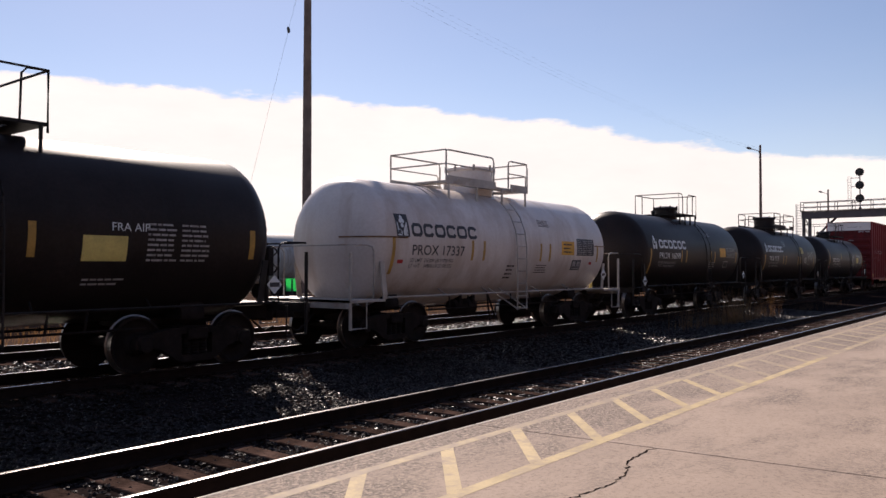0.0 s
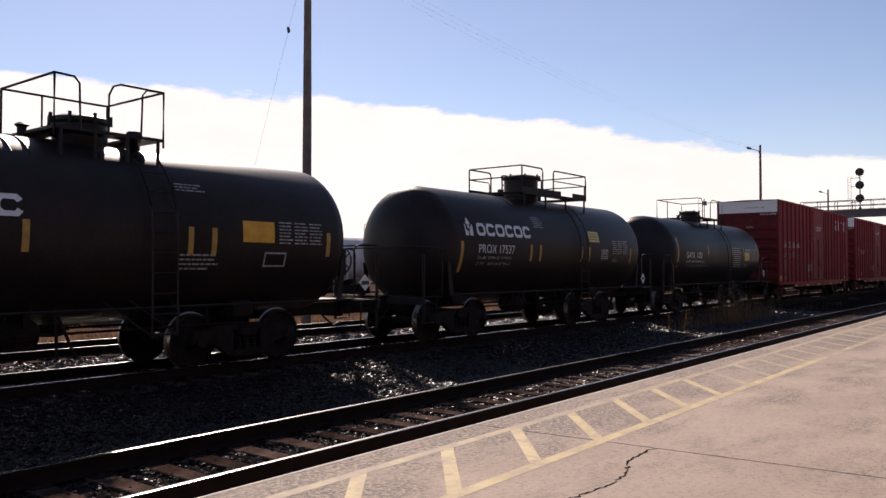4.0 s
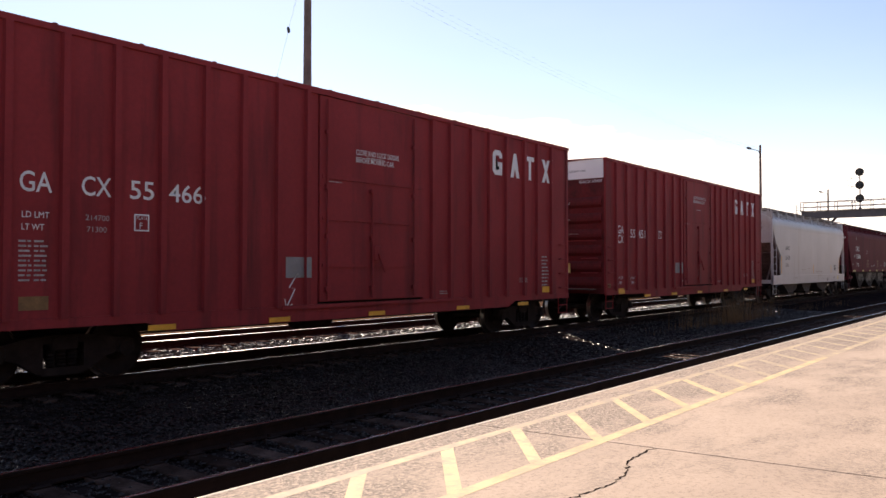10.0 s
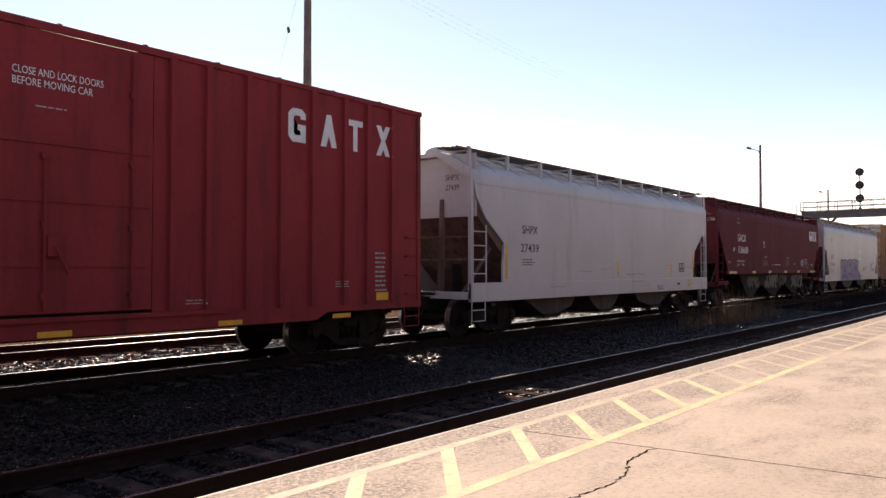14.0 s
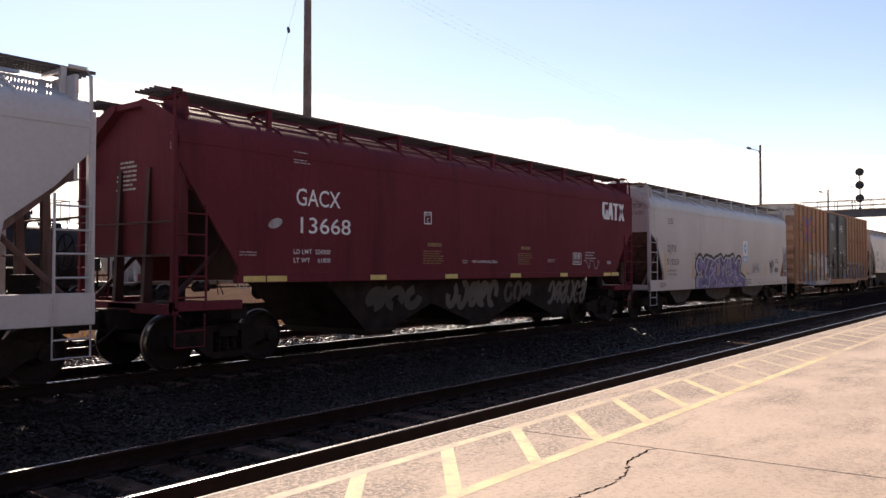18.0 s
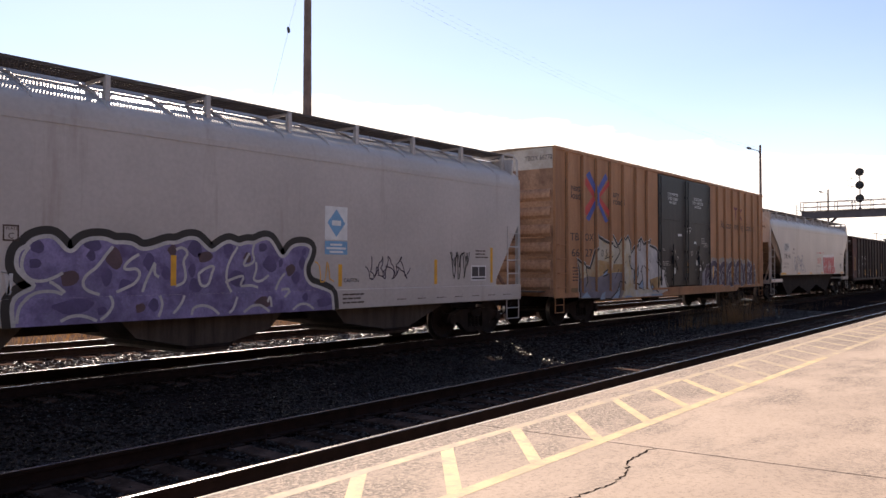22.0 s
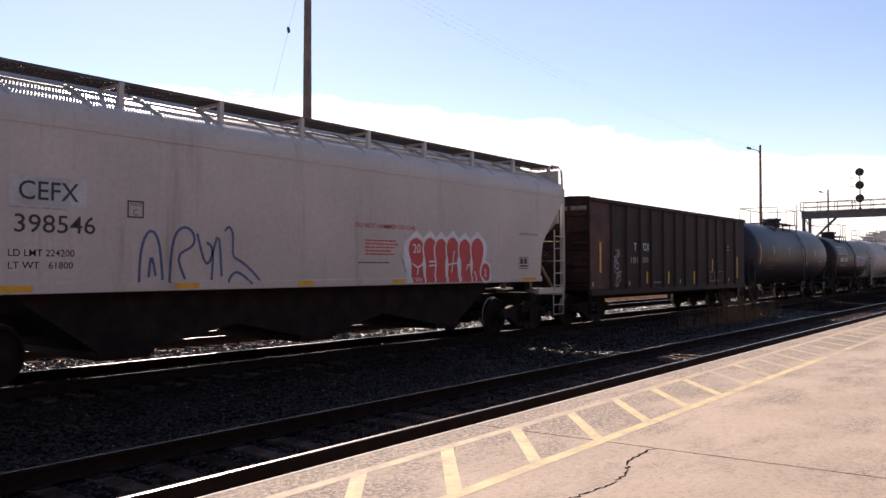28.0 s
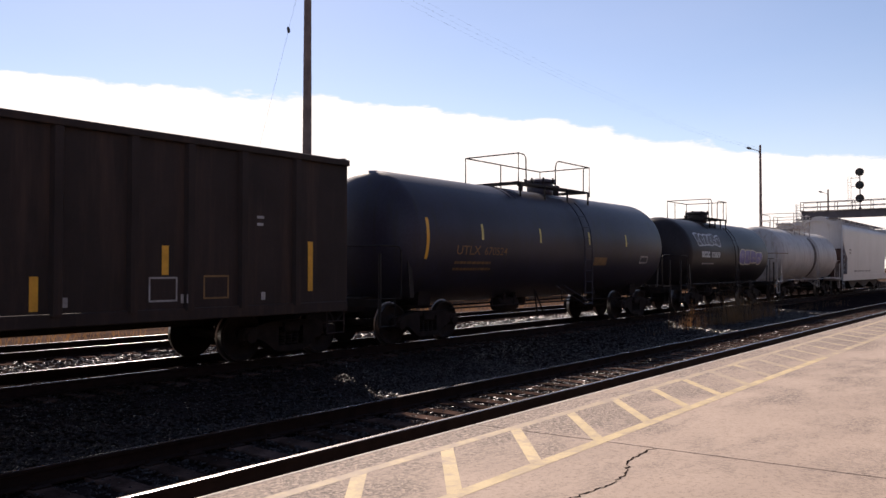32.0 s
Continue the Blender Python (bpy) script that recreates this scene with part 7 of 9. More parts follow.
# ------------------------------------------------------------------ covered hoppers
def covered_hopper(label, X0, X1, key, slope_key, cutL, cutR, sill, truck_x, bays, group, eave=3.83, roof_top=4.54, steel=None, deep_sill=True, roof="roof", bay_key=None, end_z=2.95, ridge=0.74):
    """cutL, cutR: how the side sheet is cut away over the trucks, as (x, z) from that end inwards and down."""
    car = thing("covered_hopper", label, "hopper car", group, m=pose(X0, MAIN_Y, 0))
    n, W_, mat, sl, st = X1 - X0, 1.52, M[key], M[slope_key], M[steel or key]
    zb, zs = sill
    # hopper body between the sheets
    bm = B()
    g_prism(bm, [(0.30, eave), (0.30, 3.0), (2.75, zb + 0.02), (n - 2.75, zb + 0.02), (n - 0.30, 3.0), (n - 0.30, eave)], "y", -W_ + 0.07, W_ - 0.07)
    part("slope_sheet", bm, sl, car, "slope sheet under the hopper ends, darker than the sides")
    for s in (-1, 1):
        bm = B()
        left = [(x, z) for x, z in cutL]
        right = [(n - x, z) for x, z in cutR]
        g_prism(bm, [(0.06, eave)] + left + [(left[-1][0], zs - 0.02)] + [(right[-1][0], zs - 0.02)] + right[::-1] + [(n - 0.06, eave)], "y", s * (W_ - 0.06), s * W_)
        part("side_sheet", bm, mat, car)
        bm = B()
        if deep_sill:
            g_box(bm, 0.0, n, min(s * (W_ - 0.08), s * (W_ + 0.025)), max(s * (W_ - 0.08), s * (W_ + 0.025)), zb, zs, 0.01)
        else:
            g_box(bm, left[-1][0] - 0.05, right[-1][0] + 0.05, min(s * (W_ - 0.08), s * (W_ + 0.025)), max(s * (W_ - 0.08), s * (W_ + 0.025)), zb, zs, 0.01)
            for a, b in ((0.0, left[-1][0] + 0.1), (right[-1][0] - 0.1, n)):
                g_box(bm, a, b, min(s * (W_ - 0.12), s * W_), max(s * (W_ - 0.12), s * W_), 1.0, 1.16, 0.01)
        part("side_sill", bm, mat, car)
        # rounded shoulder
        bm = B()
        pts = [(s * W_, eave), (s * (W_ - 0.015), eave + 0.14), (s * (W_ - 0.045), eave + 0.23), (s * (W_ - 0.11), eave + 0.30), (s * (W_ - 0.20), eave + 0.36), (s * 0.80, roof_top - 0.07), (s * 0.5, roof_top + 0.03), (s * 0.4, roof_top + 0.01), (s * 0.4, roof_top - 0.08), (s * (W_ - 0.1), eave)]
        g_prism(bm, pts, "x", 0.06, n - 0.06)
        part("roof_shoulder", bm, mat, car)
        bm = B()
        g_box(bm, 0.08, n - 0.08, min(s * W_, s * (W_ + 0.012)), max(s * W_, s * (W_ + 0.012)), eave - 0.10, eave - 0.02)
        part("top_chord", bm, mat, car)
    bm = B()
    g_box(bm, 0.1, n - 0.1, -0.42, 0.42, roof_top - 0.08, roof_top + 0.02)
    part("roof", bm, M[roof], car)
    for k in range(4):
        a = 0.6 + k * (n - 1.2) / 4
        bm = B()
        g_prism(bm, [(-0.46, roof_top + 0.0), (-0.40, roof_top + 0.20), (-0.2, roof_top + 0.27), (0.2, roof_top + 0.27), (0.40, roof_top + 0.20), (0.46, roof_top + 0.0)], "x", a + 0.02, a + (n - 1.2) / 4 - 0.02)
        part("hatch_cover", bm, M[roof], car)
    # roof seams on the shoulders
    bm = B()
    for k in range(1, int(n / 1.1)):
        x = k * n / int(n / 1.1)
        for s in (-1, 1):
            g_tube(bm, [(x, s * (W_ - 0.06), eave + 0.22), (x, s * (W_ - 0.11), eave + 0.30), (x, s * (W_ - 0.20), eave + 0.37), (x, s * 0.80, roof_top - 0.06), (x, s * 0.5, roof_top + 0.04)], 0.03, 6)
    pieces("roof_seam", bm, mat, car)
    # running boards: slotted grating on brackets
    zb2 = roof_top + 0.06
    for s in (-1, 1):
        bm = B()
        g_box(bm, -0.15, n + 0.15, s * 1.18 - 0.02, s * 1.18 + 0.02, zb2, zb2 + 0.045)
        rb = part("running_board", bm, M["grating"], car, "dark slotted roof walkway", smooth=False)
        for k in range(4):
            y, e = s * (0.62 + 0.14 * k), 0.02 if k == 0 else 0.009
            bm = B()
            g_box(bm, -0.15, n + 0.15, y - e, y + e, zb2, zb2 + 0.045)
            part("bearer", bm, M["grating"], rb, smooth=False)
        V, F = [], []
        m_ = int(n / 0.05)
        for k in range(m_):
            x = (k + 0.5) * n / m_
            q = len(V)
            ya, yb = sorted((s * 0.60, s * 1.20))
            V += [(x + dx, yy, zz) for dx in (-0.006, 0.006) for yy in (ya, yb) for zz in (zb2 + 0.01, zb2 + 0.035)]
            F += [[q + j for j in t] for t in ((0, 1, 3, 2), (4, 6, 7, 5), (0, 4, 5, 1), (2, 3, 7, 6), (0, 2, 6, 4), (1, 5, 7, 3))]
        soup("grating", V, F, M["grating"], rb)
        for k in range(10):
            x = 0.35 + (n - 0.7) * k / 9
            bm = B()
            g_box(bm, x - 0.04, x + 0.04, min(s * 1.16, s * 1.24), max(s * 1.16, s * 1.24), eave + 0.34, zb2 + 0.02)
            g_box(bm, x - 0.03, x + 0.03, min(s * 0.60, s * 1.2), max(s * 0.60, s * 1.2), zb2 - 0.04, zb2 + 0.01)
            part("board_bracket", bm, mat, car)
    # ends: upper sheet, posts, platform, ladders, hand rails
    for x, s in ((0.0, 1), (n, -1)):
        bm = B()
        g_box(bm, min(x + s * 0.24, x + s * 0.30), max(x + s * 0.24, x + s * 0.30), -W_ + 0.06, W_ - 0.06, end_z, roof_top - 0.05)
        part("end_sheet", bm, mat, car)
        for yy in (-W_ + 0.05, W_ - 0.05):
            bm = B()
            g_box(bm, min(x, x + s * 0.10), max(x, x + s * 0.10), yy - 0.05, yy + 0.05, 0.95, eave + 0.15, 0.01)
            g_tube(bm, [(x + s * 0.05, yy, eave + 0.10), (x + s * 0.05, yy * 0.98, zb2 - 0.10), (x + s * 0.07, yy * 0.92, zb2 + 0.02), (x + s * 0.30, yy * 0.86, zb2 + 0.04)], 0.03, 6)
            part("corner_post", bm, st, car)
        for yy in (-0.45, 0.45):
            bm = B()
            g_prism(bm, [(x + s * 0.10, 1.05), (x + s * 0.26, 1.05), (x + s * 0.30, 3.4), (x + s * 0.20, 3.4)], "y", yy - 0.05, yy + 0.05)
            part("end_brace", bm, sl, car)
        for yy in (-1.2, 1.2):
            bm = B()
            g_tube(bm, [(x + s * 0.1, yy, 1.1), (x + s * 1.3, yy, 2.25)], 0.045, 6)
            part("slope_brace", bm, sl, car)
        bm = B()
        g_box(bm, min(x, x + s * 1.5), max(x, x + s * 1.5), -0.42, 0.42, 1.02, 1.10)
        part("end_platform", bm, M["under"], car)
        bm = B()
        g_box(bm, min(x, x + s * 0.12), max(x, x + s * 0.12), -W_ + 0.02, W_ - 0.02, 0.94, 1.12, 0.01)
        part("end_sill", bm, st, car)
        bm = B()
        for z in (1.9, 2.45):
            g_tube(bm, [(x + s * 0.05, -W_ + 0.05, z), (x + s * 0.05, W_ - 0.05, z)], 0.018, 5)
        pieces("end_handrail", bm, sl, car)
        a, b = sorted((x + s * 0.05, x + s * 0.60))
        grab_ladder(car, a, b, -W_ - 0.01, 1.05, 2.75, 5, st)
        grab_ladder(car, a, b, W_ + 0.01, 1.05, 2.75, 5, st)
        bm = B()
        for k in range(8):
            z = 1.3 + 0.4 * k
            g_tube(bm, [(x, W_ - 0.55, z), (x - s * 0.07, W_ - 0.55, z), (x - s * 0.07, W_ - 0.1, z), (x, W_ - 0.1, z)], 0.014, 5)
        part("end_ladder", bm, st, car)
        step_under(car, a, b, -W_ + 0.02, 0.42, 0.95, st)
    part("brake_wheel", SH["brake_wheel"], None, car, "", pose(n - 0.05, -0.75, 1.95))
    bm = B()
    g_lathe(bm, [(0.0, 0.13), (0.7, 0.13)], "z", (0.75, -0.5, 1.1), 12)
    g_lathe(bm, [(n - 1.4, 0.16), (n - 0.75, 0.16)], "x", (0, 0.3, 1.3), 12)
    g_box(bm, n - 0.65, n - 0.4, -0.6, -0.2, 1.1, 1.6)
    pieces("brake_cylinder", bm, M["under"], car)
    bm = B()
    g_box(bm, -0.35, n + 0.35, -0.25, 0.25, 0.66, 1.0, 0.01)
    part("centre_sill", bm, M["under"], car)
    for t in truck_x:
        truck(car, t - X0)
        bm = B()
        g_box(bm, t - X0 - 0.16, t - X0 + 0.16, -1.4, 1.4, 0.82, 1.04)
        part("body_bolster", bm, M["under"], car)
    for k, (a, b) in enumerate(bays):
        c = (a + b) / 2 - X0
        left = [(a - X0, zb + 0.05)] if k == 0 else [((a + bays[k - 1][1]) / 2 - X0 + 0.004, zz) for zz in (zb + 0.05, ridge or 0.74)]
        right = [(b - X0, zb + 0.05)] if k == len(bays) - 1 else [((b + bays[k + 1][0]) / 2 - X0 - 0.004, zz) for zz in (ridge or 0.74, zb + 0.05)]
        if ridge is None:
            left = left[:1] if k == 0 else [(a - X0, zb + 0.05), (a - X0 + 0.34, 0.60)]
            right = right[-1:] if k == len(bays) - 1 else [(b - X0 - 0.34, 0.60), (b - X0, zb + 0.05)]
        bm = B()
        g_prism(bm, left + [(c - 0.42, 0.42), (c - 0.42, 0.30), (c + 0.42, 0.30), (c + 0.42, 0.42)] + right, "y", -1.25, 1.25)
        # bay colour is near black to carry the shade below the body
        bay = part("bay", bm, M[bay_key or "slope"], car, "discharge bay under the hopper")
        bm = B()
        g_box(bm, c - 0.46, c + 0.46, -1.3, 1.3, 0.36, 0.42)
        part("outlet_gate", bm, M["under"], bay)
    ends(car, -0.35, n + 0.35)
    CARS.append((car, X0))
    mk = Marks(car, X0, lambda x, z: -W_ - (0.026 if zb < z < zs else 0.0), seed=int(X0))
    mk.zcuts = (zs,)
    return car, mk


car, mk = covered_hopper("white covered hopper car with black lettering and rusty sill", 100.95, 116.65, "hop_white", "slope_dust",
                         [(0.10, 3.75), (0.22, 3.42), (0.62, 2.91), (1.42, 2.31), (1.36, 1.84)], [(0.10, 3.75), (0.10, 3.37), (0.58, 2.86), (1.26, 2.33), (1.42, 1.48)],
                         (0.88, 1.34), (102.4, 115.2), ((103.6, 106.6), (107.3, 109.5), (110.55, 113.9)), "pale hopper cars in the train", ridge=None)
end_text(car, "SHPX", 0.15, -0.55, 3.86, 0.235, "letter_brown", 0.42)
end_text(car, "27439", 0.14, -0.55, 3.62, 0.235, "letter_brown", 0.42)
mk.text("SHPX", 103.18, 2.60, 0.22, "letter_black", 0.016, 0.78)
mk.text("27439", 103.12, 2.12, 0.22, "letter_black", 0.016, 0.88)
mk.print_lines(103.2, 103.9, 1.75, 1.95, 3, "letter_brown")
for X in (102.45, 113.06, 115.2):
    mk.tape(X, 1.42, 2.28 if X != 113.06 else 1.86, 0.10)
mk.patch(113.8, 114.32, 1.56, 1.88, "letter_black")
mk.put("small_print", flat([rect(0.05, 0.14, 0.23, 0.28), rect(0.29, 0.14, 0.47, 0.28), rect(0.05, 0.04, 0.47, 0.09)]), 113.8, 1.56, "letter_dim", proud=0.008)
mk.print_lines(111.8, 112.4, 0.95, 1.12, 3, "letter_brown")
mk.tape(108.79, 1.44, 1.89, 0.10)
# scuffs and scratches along the sill
for X0, X1, z, t in ((109.39, 110.83, 1.50, 0.030), (109.8, 110.73, 1.27, 0.022), (110.38, 111.22, 1.115, 0.020), (112.53, 112.85, 1.79, 0.018), (114.57, 115.11, 1.715, 0.022), (114.62, 115.05, 1.24, 0.024), (114.70, 115.10, 1.12, 0.026),
                     (106.2, 107.1, 1.60, 0.020), (104.6, 105.4, 1.18, 0.022), (107.6, 108.4, 1.66, 0.016)):
    mk.put("scratch", flat(stroke([(q * (X1 - X0), 0.012 * math.sin(9 * q + X0)) for q in np.linspace(0, 1, 9)], t * 0.6)), X0, z, "slope_tan")
mk.patch(114.58, 114.86, 1.0, 1.2, "yellow_pale", "paint_smear")
mk.patch(113.58, 113.84, 1.09, 1.17, "letter_brown", "stencil")

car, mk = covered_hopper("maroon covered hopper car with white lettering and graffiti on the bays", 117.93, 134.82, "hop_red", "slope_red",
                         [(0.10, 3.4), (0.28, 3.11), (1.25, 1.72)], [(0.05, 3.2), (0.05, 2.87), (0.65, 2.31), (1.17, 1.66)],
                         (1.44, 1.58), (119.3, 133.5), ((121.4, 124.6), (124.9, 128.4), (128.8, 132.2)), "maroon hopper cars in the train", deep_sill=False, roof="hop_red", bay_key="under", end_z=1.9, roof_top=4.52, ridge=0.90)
mk.text("GACX", 120.45, 2.86, 0.33, "letter", 0.006, 1.12)
mk.text("13668", 120.46, 2.35, 0.31, "letter", 0.006, 1.30)
mk.text("LD LMT  224200", 120.40, 1.96, 0.09, "letter", 0.002, 0.92)
mk.text("LT WT     61800", 120.40, 1.80, 0.09, "letter", 0.002, 0.92)
mk.plate_box(124.15, 124.41, 2.67, 2.94, "C")
mk.print_lines(120.4, 120.86, 3.62, 3.86, 5)
mk.print_lines(119.2, 119.6, 1.90, 2.0, 2)
mk.put("chalk_smudge", flat([[(0.16 * math.cos(q), 0.09 * math.sin(q) + 0.04 * math.cos(q)) for q in np.linspace(0, 5.9, 14)]]), 119.98, 2.5, "letter_dim")
mk.text("VENT CAR WHEN UNLOADING", 125.95, 1.82, 0.07, "letter", 0.002, 1.05)
mk.print_lines(125.56, 125.8, 1.80, 1.90, 2)
for X0, X1 in ((124.12, 124.92), (127.95, 128.7)):
    mk.print_lines(X0, X1, 1.78, 2.10, 6, "letter_ochre")
    mk.patch(X0 + 0.15, X1 - 0.15, 2.18, 2.26, "letter_ochre")
for a, b in ((119.27, 119.75), (119.78, 120.23), (122.42, 122.90), (124.88, 125.34), (127.57, 128.05), (130.09, 130.5), (132.72, 133.2), (133.25, 133.75)):
    mk.put("reflective_strip", flat([rect(0, 0, b - a, 0.10)]), a, 1.46, "yellow_pale")
mk.consolidated(130.85, 131.35, 1.80, 2.14)
mk.patch(133.0, 133.25, 1.82, 1.92, "letter_dim")
mk.print_lines(129.45, 129.9, 1.85, 1.95, 3)
mk.print_lines(131.6, 132.3, 1.95, 2.2, 3)
mk.scribble(131.5, 132.5, 1.66, 1.95, "letter_dim", 5)
for k, X in enumerate((132.70, 133.06, 133.42, 133.80)):
    shapes = {0: [[(0.0, 0.12), (0.12, 0), (0.36, 0), (0.36, 0.30), (0.22, 0.30), (0.22, 0.14), (0.14, 0.14), (0.14, 0.46), (0.36, 0.46), (0.36, 0.60), (0.10, 0.60), (0.0, 0.48)]],
              1: [[(0.0, 0.0), (0.13, 0.0), (0.155, 0.13), (0.225, 0.13), (0.24, 0.0), (0.38, 0.0), (0.28, 0.60), (0.12, 0.60)]],
              2: [rect(0.0, 0.46, 0.38, 0.60), rect(0.13, 0, 0.27, 0.46)], 3: [[(0.0, 0), (0.15, 0), (0.44, 0.60), (0.29, 0.60)], [(0.29, 0), (0.44, 0), (0.15, 0.60), (0.0, 0.60)]]}[k]
    mk.put("trade_mark", flat(shapes), X, 3.20, "letter")
end_text(car, "GACX", 0.15, -1.02, 3.92, 0.235, "letter", 0.42)
end_text(car, "13668", 0.14, -1.02, 3.66, 0.235, "letter", 0.42)
end_print(car, -0.05, 0.65, 3.05, 3.6, 7, 0.235, "letter_dim", 4)
bay_marks = Marks(car, 117.93, lambda x, z: -1.25, seed=8)


def throw_up(marks, X0, X1, z0, z1, n, seed, key, t, lean=0.18):
    """A row of thick looping brush strokes, unreadable."""
    rng = random.Random(seed)
    w, h = (X1 - X0) / n, z1 - z0
    for i in range(n):
        cx, kind = (i + 0.5) * w, (i + seed) % 4
        rx, rz = w * 0.36, h * rng.uniform(0.36, 0.44)
        a0, turn = rng.uniform(0, 6.28), rng.uniform(4.2, 5.6) * (1 if kind % 2 else -1)
        lines = [[(cx + rx * math.cos(q), h * 0.5 + rz * math.sin(q)) for q in np.linspace(a0, a0 + turn, 16)]]
        if kind > 1:
            lines.append([(cx - rx * 1.2, h * rng.uniform(0.1, 0.4)), (cx, h * rng.uniform(0.4, 0.6)), (cx + rx * 1.3, h * rng.uniform(0.6, 1.0))])
        for k, line in enumerate(lines):
            line = [(x + lean * (z - h / 2), z) for x, z in rounded(line)]
            marks.put("spray_letter", flat(stroke(line, t)), X0, z0, key, "looping sprayed graffiti stroke", proud=0.006 + 0.0006 * (2 * i + k))


throw_up(bay_marks, 125.3, 127.4, 0.74, 1.38, 5, 32, "spray_silver", 0.17, 0.3)
throw_up(bay_marks, 127.7, 129.0, 0.80, 1.36, 3, 36, "spray_dim", 0.12)
throw_up(bay_marks, 129.9, 132.1, 0.66, 1.36, 6, 33, "spray_silver", 0.12, 0.35)
throw_up(bay_marks, 122.6, 124.4, 0.84, 1.26, 3, 35, "spray_dim", 0.20, 0.4)

car, mk = covered_hopper("grey covered hopper car with violet graffiti and black lettering", 136.22, 153.03, "hop_grey", "slope_dust",
                         [(0.08, 3.2), (0.12, 2.87), (0.52, 2.66), (1.18, 1.54)], [(0.08, 3.1), (0.10, 2.8), (1.10, 1.42)],
                         (0.90, 1.28), (137.6, 151.65), ((138.4, 140.8), (142.1, 145.4), (146.6, 150.4)), "grey hopper cars in the train", ridge=None)
end_text(car, "DJTX", 0.15, -0.72, 3.80, 0.235, "letter_brown", 0.40)
end_text(car, "515201", 0.13, -0.72, 3.56, 0.235, "letter_brown", 0.46)
mk.text("DJTX", 137.74, 2.28, 0.26, "letter_brown", 0.008, 0.80)
mk.text("515201", 137.66, 1.82, 0.22, "letter_black", 0.008, 1.08)
mk.text("LD LMT 224100", 137.66, 1.57, 0.09, "letter_brown", 0.003, 0.90)
mk.text("LT WT  61900", 137.66, 1.43, 0.09, "letter_brown", 0.003, 0.88)
for X, z1 in ((137.52, 2.22), (140.13, 1.75), (146.56, 1.77), (149.53, 1.89), (151.72, 2.2)):
    mk.tape(X, 1.34, z1, 0.10)
mk.plate_box(140.34, 140.55, 2.06, 2.28, "C", "letter_brown")
mk.print_lines(137.78, 138.36, 3.27, 3.50, 4, "letter_brown")
# violet graffiti: lobed outline, dark halo, white inner lines, dark spots; places from its lower corner
VIOLET_LEFT = [(-0.04, 0.0), (-0.07, 0.26), (-0.04, 0.39), (0.1, 0.49), (0.26, 0.55), (0.17, 0.61), (0.01, 0.76), (-0.01, 0.92), (0.04, 1.07), (0.14, 1.11), (0.19, 1.19), (0.32, 1.25), (0.5, 1.27),
               (0.62, 1.17), (0.71, 1.06), (0.79, 1.06), (0.88, 1.18), (1.03, 1.25), (1.28, 1.26), (1.42, 1.19), (1.54, 1.21), (1.73, 1.19), (1.84, 1.1), (2.04, 1.13), (2.29, 1.23), (2.44, 1.21), (2.62, 1.3), (2.83, 1.31)]
VIOLET_RIGHT = [(2.96, 1.2), (3.11, 1.08), (3.24, 1.18), (3.43, 1.28), (3.57, 1.24), (3.66, 1.21), (3.84, 1.27), (3.98, 1.25), (4.12, 1.33), (4.33, 1.35), (4.46, 1.19), (4.58, 1.02), (4.68, 1.04), (4.78, 1.18), (4.93, 1.25), (5.18, 1.26),
                (5.33, 1.19), (5.29, 1.03), (5.19, 0.89), (5.16, 0.75), (5.2, 0.62), (5.3, 0.51), (5.48, 0.47), (5.73, 0.39), (5.85, 0.33), (5.88, 0.0)]


edge = rounded(VIOLET_LEFT + VIOLET_RIGHT)
mk.put("spray_halo", flat(stroke(offset_line(edge, 0.05), 0.15)), 140.5, 0.9, "spray_black", "black sprayed shadow line", proud=0.004)
mk.put("spray_letter", flat([edge]), 140.5, 0.9, "spray_violet", "violet graffiti lettering with white outlines", proud=0.0052)
rng = random.Random(41)
for k, (ox, oz, r, wide) in enumerate(((0.29, 1.10, 0.11, 0.8), (0.26, 0.86, 0.08, 1), (0.74, 0.65, 0.13, 1), (0.80, 0.25, 0.10, 3.0), (1.08, 1.15, 0.10, 1.3), (1.06, 0.98, 0.07, 1), (1.41, 0.95, 0.16, 0.8), (1.60, 0.54, 0.10, 1.2),
                                      (1.98, 0.89, 0.12, 0.8), (2.27, 0.72, 0.10, 0.8), (2.38, 1.08, 0.08, 1), (2.80, 1.12, 0.13, 1), (2.74, 0.76, 0.10, 0.7), (2.80, 0.52, 0.12, 1.0), (1.82, 0.19, 0.08, 1), (1.21, 0.17, 0.07, 1),
                                      (2.05, 0.23, 0.09, 1), (3.43, 1.12, 0.10, 1), (3.84, 0.98, 0.08, 1), (4.33, 0.87, 0.13, 1.2), (4.57, 0.89, 0.08, 0.6), (5.08, 0.89, 0.11, 0.7), (4.80, 0.76, 0.11, 1), (5.13, 1.10, 0.06, 1),
                                      (4.93, 0.62, 0.10, 1), (4.16, 1.16, 0.09, 1), (4.17, 0.20, 0.09, 2), (5.14, 0.26, 0.07, 1), (5.62, 0.15, 0.10, 2), (3.62, 0.62, 0.12, 1.6), (2.98, 0.98, 0.10, 1.4), (1.30, 0.66, 0.12, 0.7))):
    ph = rng.uniform(0, 6.28)
    mk.put("spray_spot", flat([[(ox + r * wide * math.cos(q) * (1 + 0.15 * math.sin(3 * q + ph)), max(0.03, oz + r * math.sin(q) * (1 + 0.2 * math.sin(2 * q + ph)))) for q in np.linspace(0, 5.9, 14)]]), 140.5, 0.9,
           "plum_dark" if k % 4 == 2 else "spray_indigo", proud=0.0062)
